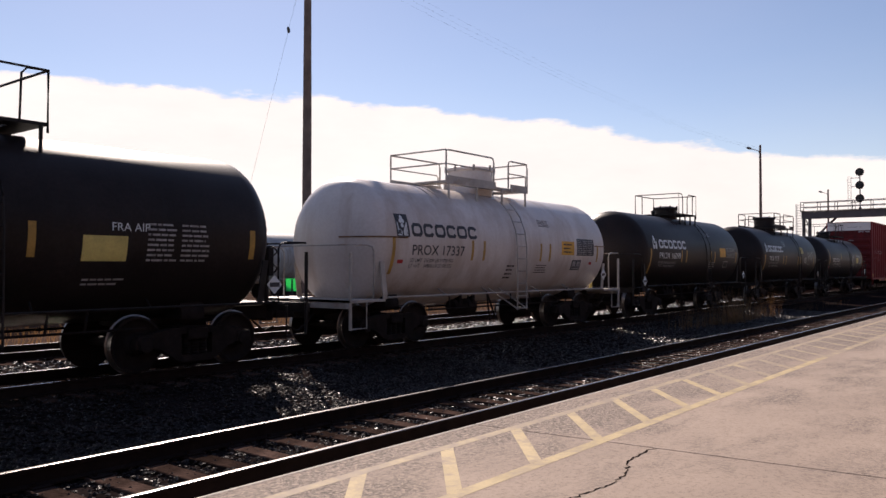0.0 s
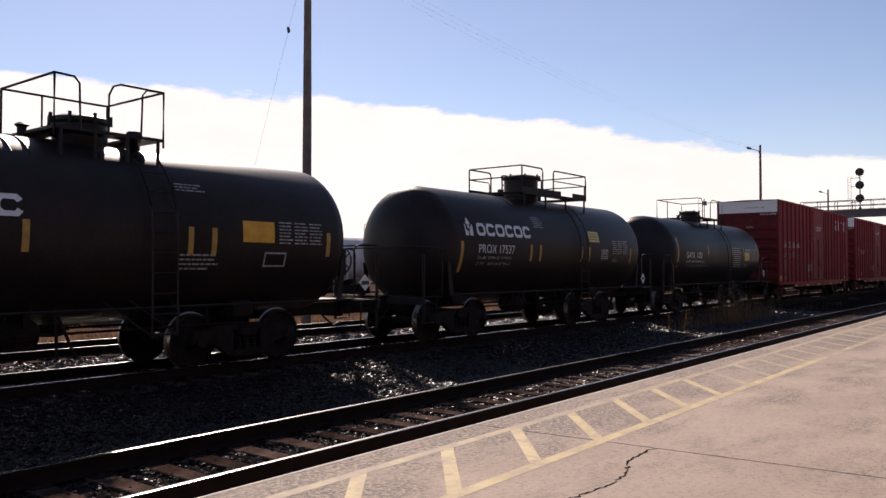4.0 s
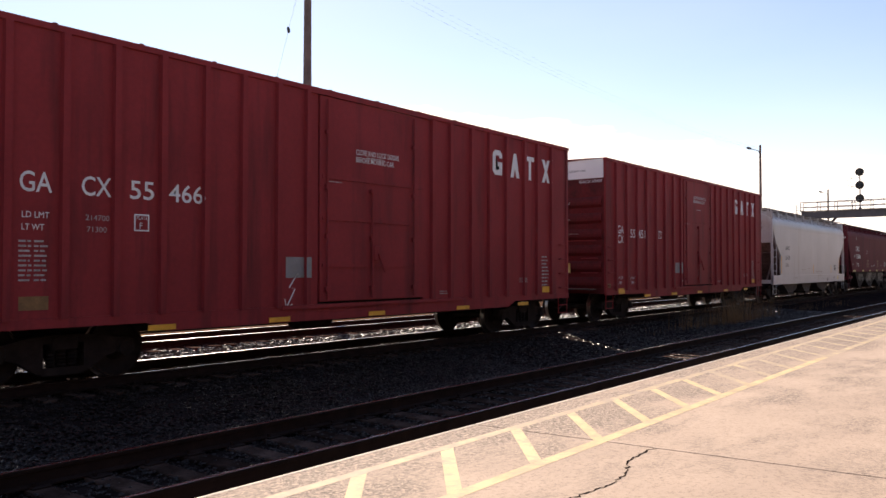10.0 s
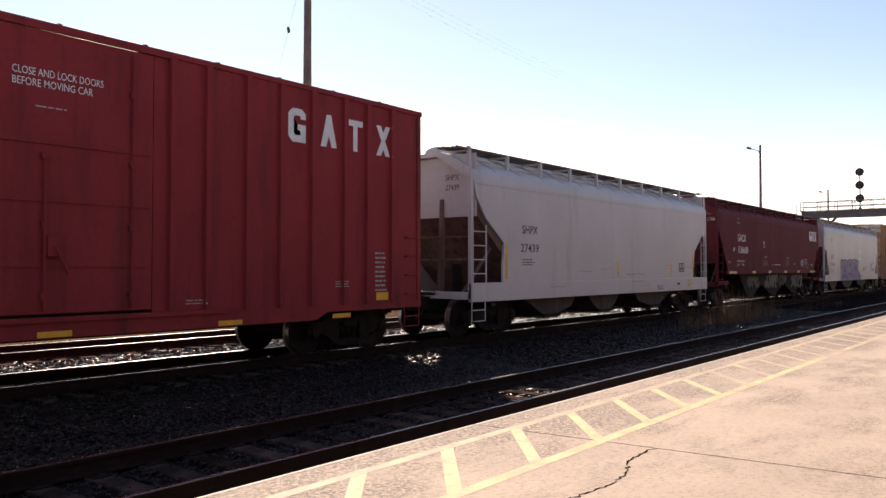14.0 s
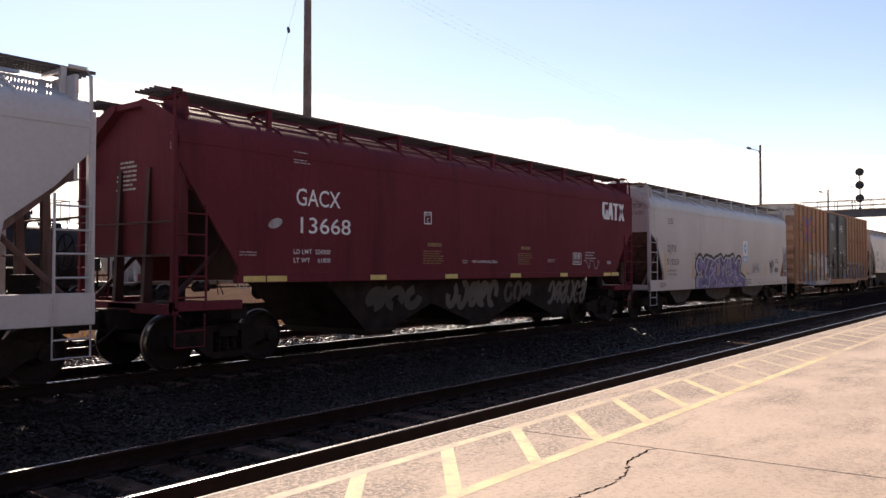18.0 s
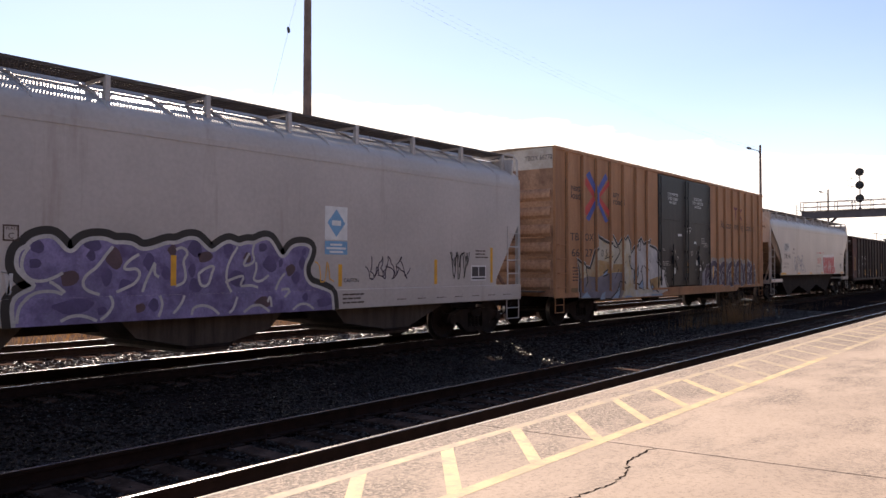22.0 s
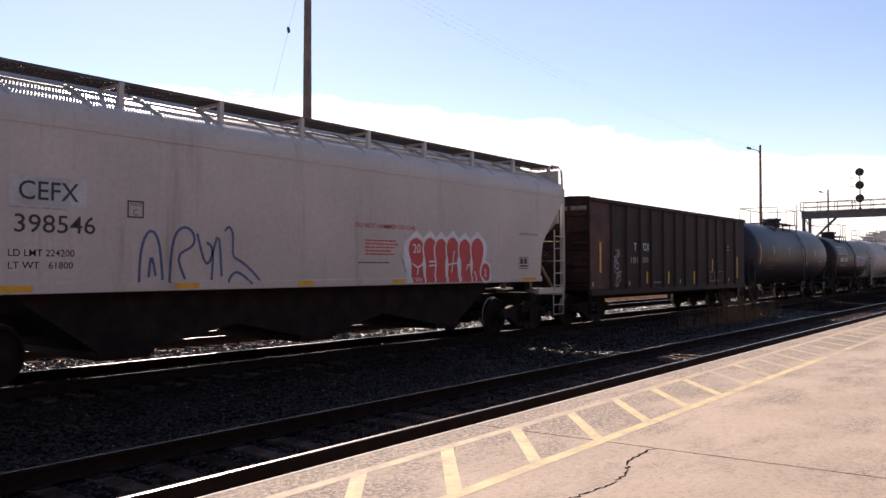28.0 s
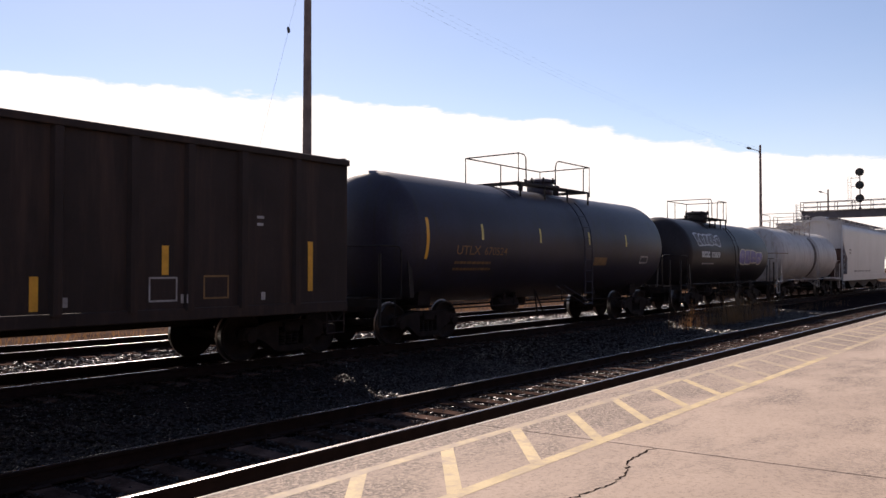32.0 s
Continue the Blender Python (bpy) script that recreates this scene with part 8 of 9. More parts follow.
INNER = ([(0.19, 1.09), (0.1, 0.97), (0.08, 0.8), (0.15, 0.67), (0.28, 0.61), (0.46, 0.63), (0.65, 0.73)], [(0.46, 0.61), (0.56, 0.56), (0.68, 0.45)], [(1.39, 1.12), (1.27, 0.98), (1.14, 0.8), (0.99, 0.71), (0.92, 0.58), (0.99, 0.47), (1.19, 0.41)],
         [(1.81, 1.01), (1.65, 0.92), (1.55, 0.8), (1.62, 0.77), (1.77, 0.8), (1.84, 0.71), (1.76, 0.57), (1.6, 0.5), (1.45, 0.44)], [(1.87, 0.43), (1.93, 0.61), (2.02, 0.77), (2.09, 0.92), (2.06, 0.7), (2.15, 0.66)],
         [(2.44, 1.09), (2.56, 1.14), (2.68, 1.04), (2.56, 0.92), (2.62, 0.75), (2.62, 0.57), (2.44, 0.51)], [(2.86, 0.7), (2.99, 0.8), (3.18, 0.85), (3.11, 0.7), (3.05, 0.5), (2.89, 0.5), (2.86, 0.7)],
         [(3.63, 1.16), (3.48, 0.95), (3.4, 0.75), (3.41, 0.54), (3.51, 0.39)])
INNER_RIGHT = ([(3.98, 1.22), (3.93, 1.06), (4.02, 0.9), (3.7, 0.8), (3.88, 1.06)], [(4.02, 0.9), (4.04, 0.76), (3.94, 0.59), (4.12, 0.55), (4.3, 0.67)], [(3.38, 0.56), (3.59, 0.64), (3.8, 0.68), (3.65, 0.47), (3.89, 0.51), (4.07, 0.46)],
               [(4.68, 0.71), (4.54, 0.58), (4.46, 0.41)], [(4.59, 0.41), (4.83, 0.43), (4.64, 0.27)])
LOWER = ([(1.34, 0.39), (1.4, 0.26), (1.31, 0.12), (1.19, 0.04)], [(2.15, 0.37), (2.21, 0.23), (2.13, 0.04)], [(2.59, 0.36), (2.53, 0.22), (2.39, 0.08)], [(3.61, 0.31), (3.53, 0.08), (3.38, 0.02)], [(2.72, 0.04), (2.74, 0.16), (2.93, 0.2), (3.12, 0.14), (3.25, 0.03)],
         [(3.75, 0.04), (3.91, 0.15), (4.12, 0.16), (4.3, 0.03)], [(0.61, 0.05), (0.75, 0.12), (0.94, 0.12), (1.14, 0.03)], [(0.02, 0.05), (0.04, 0.26), (0.13, 0.37), (0.28, 0.47), (0.51, 0.48), (0.65, 0.43)], [(4.35, 0.11), (4.32, 0.33), (4.26, 0.2)],
         [(4.84, 0.04), (4.99, 0.14), (5.19, 0.14), (5.35, 0.03)])
for k, line in enumerate(INNER + INNER_RIGHT + LOWER):
    mk.put("spray_stroke", flat(stroke(rounded(line), 0.045)), 140.5, 0.9, "spray_white", proud=0.0070 + 0.0001 * (k % 3))
mk.put("spray_outline", flat(stroke(offset_line(edge, -0.02), 0.06)), 140.5, 0.9, "spray_white", "white sprayed outline", proud=0.0076)
mk.scribble(140.15, 140.45, 1.32, 1.68, "spray_white", 47, 12, 0.05)
mk.put("reflective_strip", flat([rect(-0.05, 0, 0.05, 0.48)]), 142.90, 1.42, "yellow", proud=0.0095)
mk.put("trade_mark", flat([rect(0, 0, 0.60, 0.65)]), 146.15, 2.24, "letter")
mk.put("trade_mark", flat([[(0.30, 0.06), (0.54, 0.33), (0.30, 0.60), (0.06, 0.33)]]), 146.15, 2.24, "sky_blue", proud=0.008)
mk.put("trade_mark", flat([rect(0.18, 0.28, 0.42, 0.38)]), 146.15, 2.24, "letter", proud=0.010)
mk.put("trade_mark", flat([rect(0, 0, 0.60, 0.26)]), 146.15, 1.96, "sky_blue")
mk.put("small_print", flat([rect(0.14, 0.17, 0.46, 0.21), rect(0.04, 0.10, 0.56, 0.14), rect(0.12, 0.03, 0.48, 0.07)]), 146.15, 1.96, "letter", proud=0.008)
mk.text("CAUTION", 146.66, 1.42, 0.08, "letter_black", 0.004, 0.40)
mk.scribble(147.4, 148.45, 1.48, 1.98, "spray_dark", 42, 14)
mk.scribble(147.3, 148.6, 1.45, 1.75, "spray_dark", 45, 16)
mk.scribble(150.1, 150.75, 1.40, 2.12, "spray_black", 43, 13, 0.03)
mk.scribble(150.05, 150.8, 1.70, 2.10, "spray_black", 46, 12, 0.026)
mk.scribble(145.9, 146.4, 1.4, 1.85, "yellow", 44, 6)
mk.patch(150.87, 151.48, 1.40, 1.76, "letter")
mk.put("small_print", flat([rect(0.03, 0.10, 0.29, 0.33), rect(0.32, 0.10, 0.58, 0.33), rect(0.03, 0.03, 0.58, 0.07)]), 150.87, 1.40, "letter_black", proud=0.008)
mk.print_lines(151.05, 151.6, 1.92, 2.15, 3, "letter_brown")
mk.print_lines(146.6, 147.3, 0.98, 1.22, 3, "letter_brown")
for X in np.linspace(148.2, 152.2, 7):
    mk.print_lines(X, X + 0.4, 1.02, 1.06, 1, "letter_brown")
mk.print_lines(137.0, 137.6, 1.0, 1.2, 3, "letter_brown")

car, mk = covered_hopper("pale tan covered hopper car with red and blue graffiti", 175.28, 192.5, "hop_tan", "slope_tan",
                         [(0.08, 3.75), (0.16, 3.62), (0.54, 3.36), (1.27, 2.87), (1.70, 2.45), (1.88, 2.15), (1.92, 1.5)], [(0.08, 3.59), (0.49, 3.16), (0.92, 2.72), (1.19, 2.40), (1.28, 1.98), (1.32, 1.5)],
                         (1.34, 1.48), (176.7, 191.03), ((177.6, 181.2), (181.7, 185.0), (185.5, 189.3)), "tan hopper cars in the train", deep_sill=False, steel="white_steel", eave=3.78, roof_top=4.48, bay_key="under")
end_text(car, "CEFX", 0.16, -0.65, 3.92, 0.235, "letter_brown", 0.45)
end_text(car, "398546", 0.15, -0.65, 3.66, 0.235, "letter_brown", 0.55)
mk.patch(177.55, 178.62, 2.56, 2.96, "spray_white", proud=0.004)
mk.text("CEFX", 177.66, 2.64, 0.27, "letter_black", 0.008, 0.83)
mk.text("398546", 177.60, 2.19, 0.26, "letter_black", 0.006, 1.13)
mk.text("LD LMT 224200", 177.54, 1.86, 0.10, "letter_brown", 0.004, 0.90)
mk.text("LT WT   61800", 177.54, 1.69, 0.10, "letter_brown", 0.004, 0.88)
mk.plate_box(179.25, 179.52, 2.46, 2.72, "C", "letter_brown")
mk.print_lines(177.55, 178.55, 2.50, 2.55, 1, "letter_dim")
for line in ([(0.0, 0.02), (0.02, 0.55), (0.16, 0.86), (0.34, 0.72), (0.40, 0.05)], [(0.16, 0.1), (0.2, 0.5), (0.28, 0.12)], [(0.52, 0.0), (0.56, 0.7), (0.74, 0.92), (0.96, 0.84), (0.98, 0.58), (0.62, 0.46), (0.80, 0.06)],
             [(1.02, 0.80), (1.16, 0.30), (1.28, 0.32), (1.44, 0.94), (1.50, 0.10)], [(1.20, 0.66), (1.34, 0.58), (1.30, 0.04)], [(1.56, 0.86), (1.64, 0.96), (1.74, 0.82), (1.70, 0.42), (1.90, 0.36), (2.16, 0.16), (2.30, 0.02)], [(1.62, 0.0), (1.76, 0.20), (1.98, 0.10), (2.12, -0.04)]):
    mk.put("spray_outline", flat(stroke(rounded(line), 0.045)), 179.45, 1.46, "spray_blue", "blue looping graffiti outline")
BULB = ((0.0, 0.44), (0.2, 0.42), (0.38, 0.37), (0.5, 0.40), (0.62, 0.50), (0.78, 0.52), (0.90, 0.42), (0.97, 0.22))


def bulb(cx, w, z0, z1, lean, grow):
    h = z1 - z0
    side = [(f, k * w + grow) for f, k in BULB]
    pts = [(cx + lean * (1 - f) + k, z0 + f * h) for f, k in side] + [(cx + 0.05 * w, z1 + grow)]
    return pts + [(cx + lean * (1 - f) - k, z0 + f * h) for f, k in side[::-1]]


LETTERS = ((185.98, 0.50, 2.36, 0.06), (186.46, 0.44, 2.38, 0.04), (186.86, 0.42, 2.37, -0.02), (187.28, 0.44, 2.41, 0.02), (187.75, 0.46, 2.38, 0.06), (188.26, 0.48, 2.42, -0.02))
for layer, (grow, key) in enumerate(((0.16, "spray_white"), (0.045, "letter"), (0.0, "spray_red"))):
    for k, (cx, w, zt, lean) in enumerate(LETTERS):
        if layer == 0:
            mk.put("spray_halo", flat([bulb(cx - 185.5, w, 0.0, zt - 1.38, lean, grow)]), 185.5, 1.38, "letter", proud=0.004 + 0.0001 * k)
        else:
            mk.put("spray_outline" if layer == 1 else "spray_letter", flat([bulb(cx - 185.5, w, 0.0, zt - 1.38, lean, grow)]), 185.5, 1.38, key, "red bulb-shaped graffiti letter" if layer == 2 else "", proud=0.0052 + 0.0012 * k + 0.0005 * layer)
ball = lambda r: [(3.09 + r * math.cos(q), 0.22 + 1.15 * r * math.sin(q)) for q in np.linspace(0, 5.9, 16)]
mk.put("spray_outline", flat([ball(0.24)]), 185.5, 1.38, "letter", proud=0.0130)
mk.put("spray_letter", flat([ball(0.19)]), 185.5, 1.38, "spray_red", proud=0.0136)
mk.put("spray_outline", flat([[(0.0, 0.58), (0.18, 0.30), (0.05, 0.50), (0.10, 0.36), (0.30, 0.0), (0.36, 0.0), (0.26, 0.34), (0.22, 0.62)]]), 185.5, 1.38, "letter", proud=0.0131)
lines = []
for pts in ([(0.92, 0.46), (1.16, 0.47)], [(0.92, 0.37), (1.16, 0.38)], [(1.62, 0.40), (1.98, 0.44)], [(1.84, 0.72), (1.74, 0.22)], [(2.30, 0.28), (2.38, 0.40), (2.50, 0.40), (2.56, 0.28)],
            [(0.35, 0.42), (0.50, 0.34), (0.62, 0.36), (0.74, 0.46)], [(0.55, 0.34), (0.52, 0.16)], [(2.66, 0.0), (2.70, 0.14), (2.62, 0.24)]):
    lines += stroke(pts, 0.035)
mk.put("spray_stroke", flat(lines), 185.5, 1.38, "letter", proud=0.0138)
mk.put("lettering", glyphs("20", 0.20, 0.01), 185.86, 2.03, "letter", proud=0.0140)
mk.put("lettering", glyphs("2", 0.18, 0.008), 188.52, 1.50, "letter", proud=0.0142)
mk.put("lettering", glyphs("WH", 0.10, 0.006), 185.92, 1.40, "letter", proud=0.0140)
mk.text("DO NOT HAMMER ON CAR", 184.1, 2.52, 0.10, "logo_red", 0.004, 1.85)
mk.print_lines(184.4, 185.5, 1.95, 2.30, 5, "logo_red")
mk.print_lines(184.2, 185.4, 1.78, 1.84, 1, "letter_brown")
mk.consolidated(190.1, 190.55, 1.68, 1.98, "letter_black")
mk.print_lines(190.1, 191.2, 2.55, 2.62, 2, "letter_brown")
for a, b in ((176.9, 177.86), (180.06, 180.5), (182.6, 183.0), (185.2, 185.6), (187.6, 188.0), (190.2, 190.9)):
    mk.patch(a, b, 1.37, 1.46, "yellow", "reflective_strip")
mk.scribble(176.9, 177.2, 1.6, 2.2, "letter_brown", 53, 7, 0.04)

car, mk = covered_hopper("light grey covered hopper car at the tail of the train", 252.6, 268.9, "hop_white", "slope_dust",
                         [(0.10, 3.75), (0.22, 3.42), (0.62, 2.91), (1.42, 2.31), (1.36, 1.84)], [(0.10, 3.75), (0.10, 3.37), (0.58, 2.86), (1.26, 2.33), (1.42, 1.48)],
                         (0.88, 1.30), (254.1, 267.4), ((255.3, 258.3), (258.8, 262.6), (263.1, 266.2)), "pale hopper cars in the train", eave=4.15, roof_top=4.82)
mk.print_lines(254.6, 255.3, 2.6, 3.0, 2, "letter_brown")
mk.print_lines(256, 262, 1.4, 1.6, 1, "spray_silver", cols=5)


# ------------------------------------------------------------------ gondola
def gondola(X0, X1):
    car = thing("gondola_car", "dark brown high-sided gondola car with a rust-red corner panel", "gondola", m=pose(X0, MAIN_Y, 0))
    n, W_, zb, top = X1 - X0, 1.55, 1.02, 3.75
    ribs = [r - X0 for r in (195.34, 196.41, 197.45, 198.35, 199.38, 200.43, 201.41, 202.62, 203.77, 204.75, 205.80, 207.0)]
    edges = [0.0] + ribs + [n]
    for i, (a, b) in enumerate(zip(edges, edges[1:])):
        for s in (-1, 1):
            bm = B()
            g_box(bm, a + 0.002, b - 0.002, min(s * (W_ - 0.03), s * W_), max(s * (W_ - 0.03), s * W_), zb, top - 0.02)
            part("side_panel", bm, M["gon_rust" if i == 0 else "gon"], car, smooth=False)
    bm = B()
    g_prism(bm, [(-0.10, 0.0), (-0.06, -0.07), (0.06, -0.07), (0.10, 0.0)], "z", 0, top - zb - 0.06)
    rib = mesh_of(bm, "rib", M["gon"], False)
    for x in ribs:
        part("rib", rib, None, car, "", pose(x, -W_, zb))
        part("rib", rib, None, car, "", pose(x, W_, zb, 0, 0, 180))
    for s in (-1, 1):
        bm = B()
        g_box(bm, 0, n, min(s * (W_ - 0.08), s * (W_ + 0.08)), max(s * (W_ - 0.08), s * (W_ + 0.08)), top - 0.06, top + 0.06, 0.015)
        part("top_chord", bm, M["gon"], car)
        bm = B()
        g_box(bm, 0, n, min(s * (W_ - 0.08), s * (W_ + 0.03)), max(s * (W_ - 0.08), s * (W_ + 0.03)), 0.86, 1.06, 0.015)
        part("side_sill", bm, M["gon"], car)
    for x, s in ((0.0, 1), (n, -1)):
        bm = B()
        a, b = sorted((x, x + s * 0.05))
        g_prism(bm, [(-W_ + 0.03, zb), (W_ - 0.03, zb), (W_ - 0.03, top), (0.9, top + 0.02), (-0.9, top + 0.13), (-W_ + 0.03, top + 0.10)], "x", a, b)
        e = part("end_wall", bm, M["gon_end"], car, "dark brown ribbed end")
        for k in range(5):
            bm = B()
            a2, b2 = sorted((x, x - s * 0.06))
            g_box(bm, a2, b2, -W_ + 0.08, W_ - 0.08, 1.25 + 0.5 * k, 1.38 + 0.5 * k, 0.02)
            part("end_rib", bm, M["gon_end"], e)
        bm = B()
        for k in range(6):
            z = 1.2 + 0.42 * k
            g_tube(bm, [(x, -W_ + 0.1, z), (x - s * 0.09, -W_ + 0.1, z), (x - s * 0.09, -W_ + 0.5, z), (x, -W_ + 0.5, z)], 0.016, 5)
        pieces("grab_iron", bm, M["gon"], car)
        a3, b3 = sorted((x + s * 0.05, x + s * 0.5))
        step_under(car, a3, b3, -W_ + 0.03, 0.45, 0.9, M["gon"])
    bm = B()
    g_box(bm, 0.05, n - 0.05, -W_ + 0.04, W_ - 0.04, zb, zb + 0.10)
    part("floor", bm, M["under"], car)
    bm = B()
    g_box(bm, -0.35, n + 0.35, -0.25, 0.25, 0.66, 1.0, 0.01)
    part("centre_sill", bm, M["under"], car)
    # scrap just showing over the rim
    rng = random.Random(6)
    bm = B()
    for k in range(26):
        x, y = 7.6 + rng.uniform(-0.5, 0.5), rng.uniform(-0.9, 0.9)
        g_tube(bm, [(x, y, 3.3), (x + rng.uniform(-0.3, 0.3), y + rng.uniform(-0.3, 0.3), 3.86), (x + rng.uniform(-0.4, 0.4), y + rng.uniform(-0.3, 0.3), 3.94)], 0.012, 4)
    part("scrap_load", bm, M["galv"], car, "tangle of scrap wire above the rim")
    bm = B()
    g_box(bm, 0.3, n - 0.3, -W_ + 0.1, W_ - 0.1, zb + 0.1, 3.35)
    part("load", bm, M["dirt"], car)
    for t in (195.0, 207.3):
        truck(car, t - X0)
        bm = B()
        g_box(bm, t - X0 - 0.16, t - X0 + 0.16, -1.4, 1.4, 0.82, 1.04)
        part("body_bolster", bm, M["under"], car)
    ends(car, -0.35, n + 0.35)
    part("brake_wheel", SH["brake_wheel"], None, car, "", pose(-0.14, 0.8, 2.4))
    CARS.append((car, X0))

    def surf(x, z):
        for r in ribs:
            if abs(x - r) < 0.085:
                return -W_ - 0.07
        return -W_
    mk = Marks(car, X0, surf, [c + X0 for r in ribs for c in (r - 0.085, r + 0.085)], seed=12)
    mk.text("T", 196.98, 2.27, 0.26, bold=0.01, width=0.20)
    mk.text("FOX", 197.56, 2.28, 0.26, bold=0.01, width=0.62)
    mk.text("101", 196.66, 1.86, 0.21, "letter_dim", 0.008, 0.52)
    mk.text("909", 197.60, 1.87, 0.21, "letter_dim", 0.008, 0.50)
    for X, z0, z1 in ((194.61, 1.56, 2.49), (198.02, 1.17, 1.58), (199.86, 1.15, 1.58), (202.32, 1.10, 1.58), (204.32, 1.59, 2.05), (207.34, 1.27, 2.19)):
        mk.tape(X, z0, z1, 0.12)
    mk.outline(204.04, 204.54, 1.17, 1.56, 0.03, "letter_dim")
    mk.outline(205.02, 205.52, 1.19, 1.58, 0.03, "letter_ochre")
    for X in (193.98 + 0.1, 196.6, 200.9, 202.7, 204.6, 206.2):
        mk.patch(X, X + 0.09, 1.14, 1.28, "letter_dim", "reflector")
    mk.print_lines(198.6, 199.3, 1.16, 1.26, 1)
    # chalky tangle of short hooked strokes
    tr = random.Random(61)
    for k in range(44):
        f = k / 43
        cx, cz = 0.34 + 0.15 * math.sin(7 * f) + tr.uniform(-0.13, 0.13), 0.10 + 1.02 * f
        a, r = tr.uniform(0, 6.28), tr.uniform(0.07, 0.15)
        arc = [(cx + r * math.cos(q), cz + 0.8 * r * math.sin(q)) for q in np.linspace(a, a + tr.uniform(1.5, 3.4), 7)]
        mk.put("chalk_scrawl", flat(stroke(arc, tr.uniform(0.014, 0.032))), 195.40, 1.12, "letter_dim", "chalky unreadable scrawl")
    mk.print_lines(206.1, 206.3, 2.4, 2.65, 2)
    # stencil across the top of the leading end
    bm = glyphs("TFOX 101909", 0.14, 0.004)
    f = 1.12 / max(v.co.x for v in bm.verts)
    for v in bm.verts:
        v.co = Vector((-0.006, -0.30 - v.co.x * f, 3.44 + v.co.y))
    part("lettering", bm, M["letter_dim"], car, smooth=False)


gondola(193.98, 208.3)

# tail tanks
car, mk = tank_car("large dark grey tank car with faded ochre lettering", 210.6, 223.6, "tank_grey", R=1.56, zc=2.40, walk_x=(215.5, 219.6), dome_dx=0.6, rails="hoop", truck_x=(211.4, 222.6), dome=0.40, side_pipe=False)
mk.tape(210.80, 1.90, 2.82, 0.10, "yellow")
for X in (212.89, 215.58, 218.35, 220.85):
    mk.tape(X, 2.38, 2.76, 0.09, "yellow_pale")
mk.text("UTLX", 211.87, 2.02, 0.22, "letter_ochre", 0.006, 0.95)
mk.text("670524", 213.0, 2.02, 0.20, "letter_ochre", 0.002, 0.98)
mk.print_lines(211.9, 213.6, 1.6, 1.9, 2, "letter_ochre")
mk.patch(218.77, 219.6, 1.78, 2.02, "letter_ochre")
mk.outline(222.0, 222.6, 1.85, 2.1, 0.05, "letter_dim")
car, mk = tank_car("black tank car with a silver graffiti scrawl", 227.0, 236.6, "tank_blue", walk_x=(230.2, 232.4), rails="hoop", truck_x=(227.8, 235.6))
mk.spray(227.6, 230.2, 2.62, 3.05, 6, "spray_silver", "spray_white", None, 71)
mk.put("trade_mark", block_word([0.2, 0.2, 0.18, 0.2], 0.24, 0.04), 227.9, 2.12, "letter")
mk.text("10809", 228.95, 2.12, 0.24, "letter", 0.006, 0.95)
mk.print_lines(228.0, 229.8, 1.8, 1.95, 1)
mk.spray(232.5, 235.6, 1.9, 2.5, 4, "spray_violet", "spray_cream", None, 72)
car, mk = tank_car("pale grey tank car with a rusty band", 239.5, 251.0, "tank_cream", R=1.5, zc=2.35, walk_x=(243.5, 247.0), rails="full", steel="white_steel", truck_x=(240.4, 250.0))
mk.patch(245.4, 245.9, 1.2, 3.4, "letter_brown", "rust_stain")


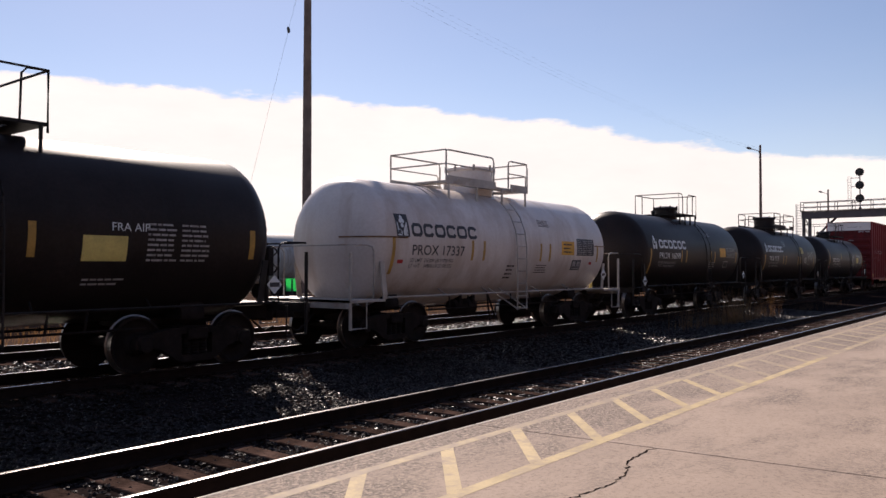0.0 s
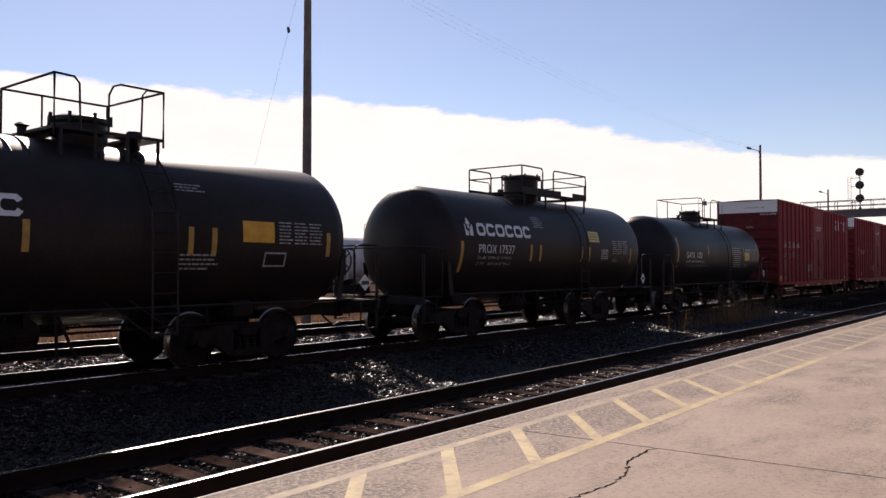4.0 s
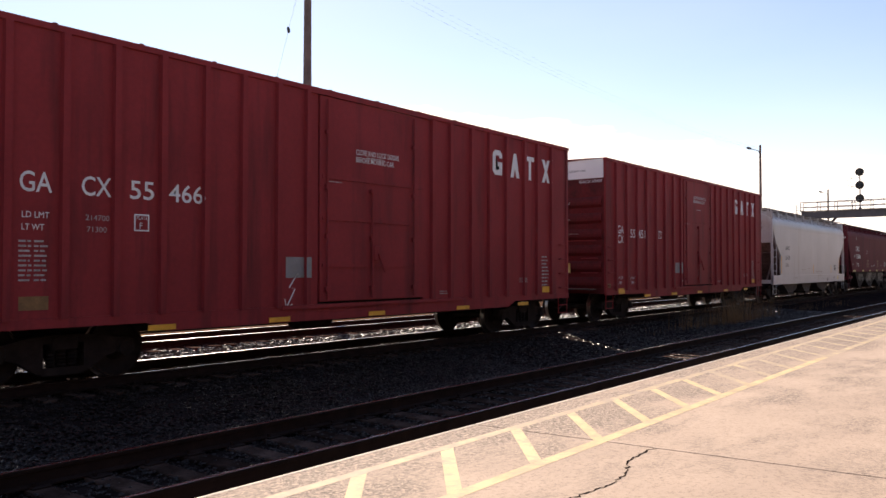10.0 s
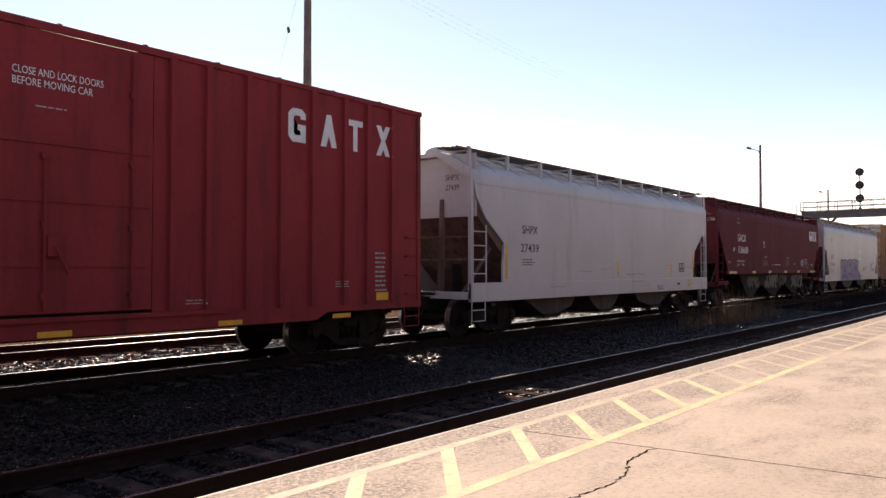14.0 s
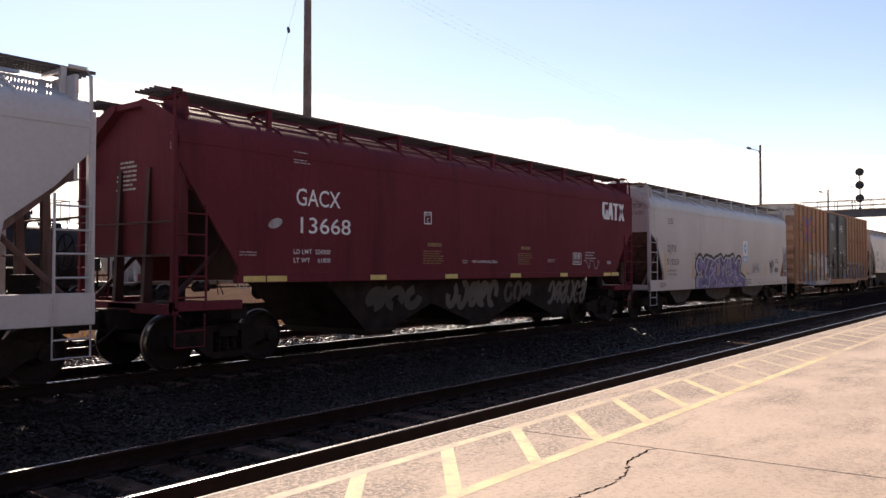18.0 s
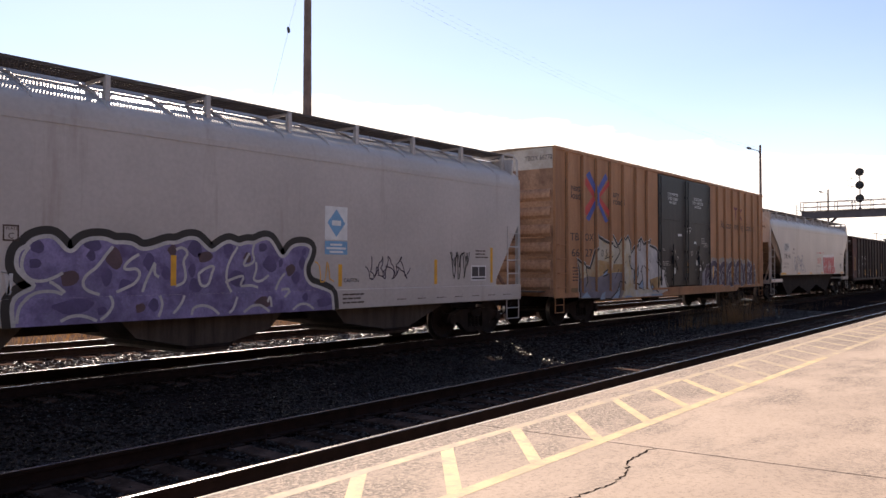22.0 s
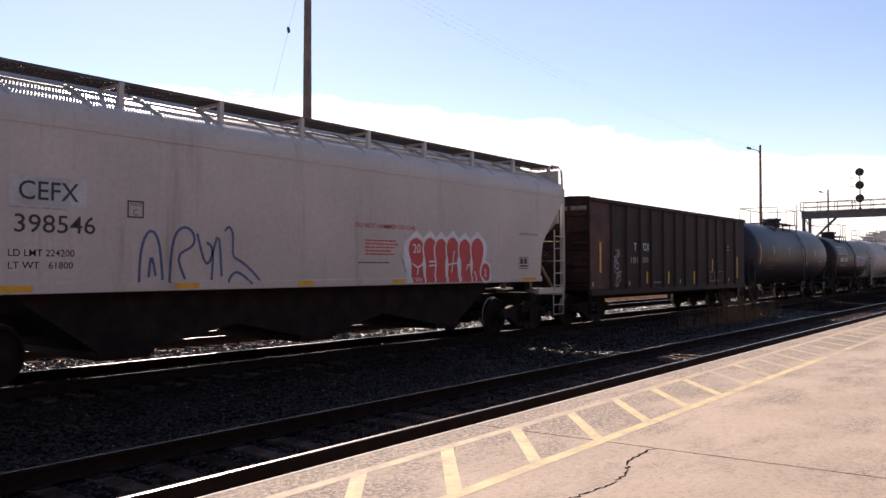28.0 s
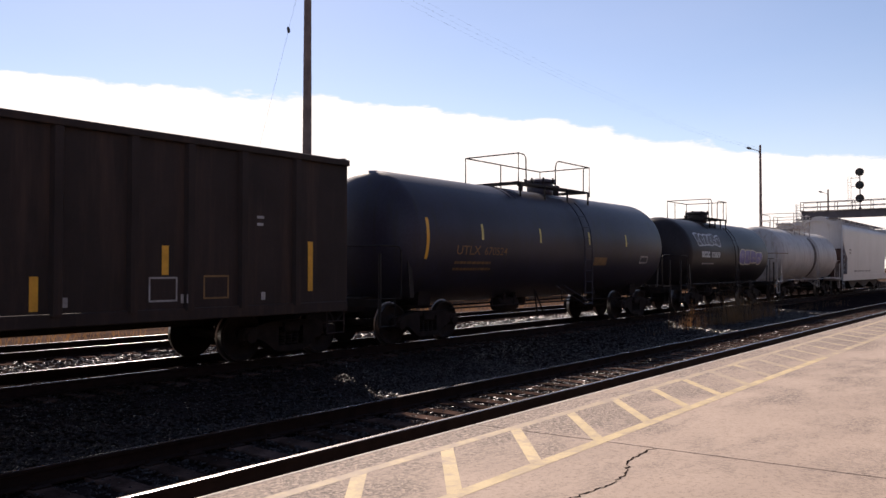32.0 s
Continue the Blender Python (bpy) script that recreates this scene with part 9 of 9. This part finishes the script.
# ------------------------------------------------------------------ parked cars and things beyond the tracks
def parked():
    t = thing("track_4", "weedy siding with parked tank cars", "track", "railway tracks", "structure", pose(0, 34.0, -0.25))
    rm = rail_mesh(-60, 420)
    for s in (-0.754, 0.754):
        part("rail", rm, None, t, "", pose(0, s, 0))
    tank_car("black tank car parked on the siding", 6.0, 16.9, "tank_black", R=1.42, zc=2.2, rails="hoop", rolling=False, group="parked tank cars", y=34.0, walk_x=(13.2, 16.4))
    tank_car("pale tank car parked on the siding", 19.3, 29.6, "tank_cream", R=1.36, zc=2.2, rails="full", steel="white_steel", rolling=False, group="parked tank cars", y=34.0)
    tank_car("white tank car parked on the siding", 32.6, 43.0, "tank_white", R=1.36, zc=2.2, rails="full", steel="white_steel", rolling=False, group="parked tank cars", y=34.0)
    tank_car("black tank car parked on the far siding", 46.5, 57.0, "tank_black", R=1.42, zc=2.2, rails="hoop", rolling=False, group="parked tank cars", y=34.0)
    s = thing("switch_stand", "switch stand with a bright green target between the sidings", "switch stand", m=pose(26.0, 30.0, -0.62))
    bm = B()
    g_tube(bm, [(0, 0, 0), (0, 0, 1.75)], 0.04, 8)
    g_box(bm, -0.3, 0.3, -0.2, 0.2, 0.0, 0.25, 0.02)
    part("stand", bm, M["black"], s)
    bm = B()
    g_box(bm, -0.30, 0.30, -0.012, 0.012, 1.15, 1.78, 0.004)
    part("target", bm, M["green"], s, "bright green square target", pose(0, 0, 0, 0, 0, -40))


def far_trees():
    rng = random.Random(17)
    V, F = [], []
    for k in range(150):
        x = -60 + k * 4.2 + rng.uniform(-2, 2)
        y = 190 + rng.uniform(-14, 14)
        h = rng.uniform(4.0, 8.5)
        for b in range(16):
            a, l = rng.uniform(0, 6.28), rng.uniform(0.3, 1.0)
            z0 = h * rng.uniform(0.15, 0.5)
            x1, y1, z1 = x + math.cos(a) * h * 0.35 * l, y + math.sin(a) * h * 0.35 * l, z0 + h * 0.5 * l
            w = 0.05
            q = len(V)
            V += [(x - w, y, z0), (x + w, y, z0), (x1, y1, z1), (x, y - w, z0), (x, y + w, z0)]
            F += [(q, q + 1, q + 2), (q + 3, q + 4, q + 2)]
        q = len(V)
        V += [(x - 0.15, y, -0.6), (x + 0.15, y, -0.6), (x + 0.06, y, h * 0.6), (x - 0.06, y, h * 0.6)]
        F += [(q, q + 1, q + 2, q + 3)]
    soup("far_trees", V, F, M["tree"], None, "bare trees far beyond the yard", "stuff", category="trees")


parked()
far_trees()


# ------------------------------------------------------------------ the train rolls by
SPEED_T = (0, 3.5, 5.5, 9, 12, 14.5, 16.5, 20, 23, 25.5, 27.5, 30, 32)
SPEED_V = (5.900, 6.103, 6.153, 6.203, 6.165, 6.233, 6.249, 6.240, 6.243, 6.139, 6.188, 6.142, 5.983)


def travelled(t):
    """Metres that the train has rolled after t seconds."""
    tt = np.arange(0, t + 1e-9, 0.05)
    if len(tt) < 2:
        return 0.0
    v = np.interp(tt, SPEED_T, SPEED_V)
    return float(np.sum((v[1:] + v[:-1]) / 2) * 0.05)


def motions():
    rows = [(k * 0.5, travelled(k * 0.5)) for k in range(65)]
    for car, X0 in CARS:
        walk(car, [(t, pose(X0 - s, MAIN_Y, 0)) for t, s in rows])
    fine = [(k * 0.1, -math.degrees(travelled(k * 0.1) / WHEEL_R)) for k in range(321)]
    for axle, x in AXLES:
        walk(axle, [(t, pose(x, 0, WHEEL_R, 0, a, 0)) for t, a in fine])


motions()
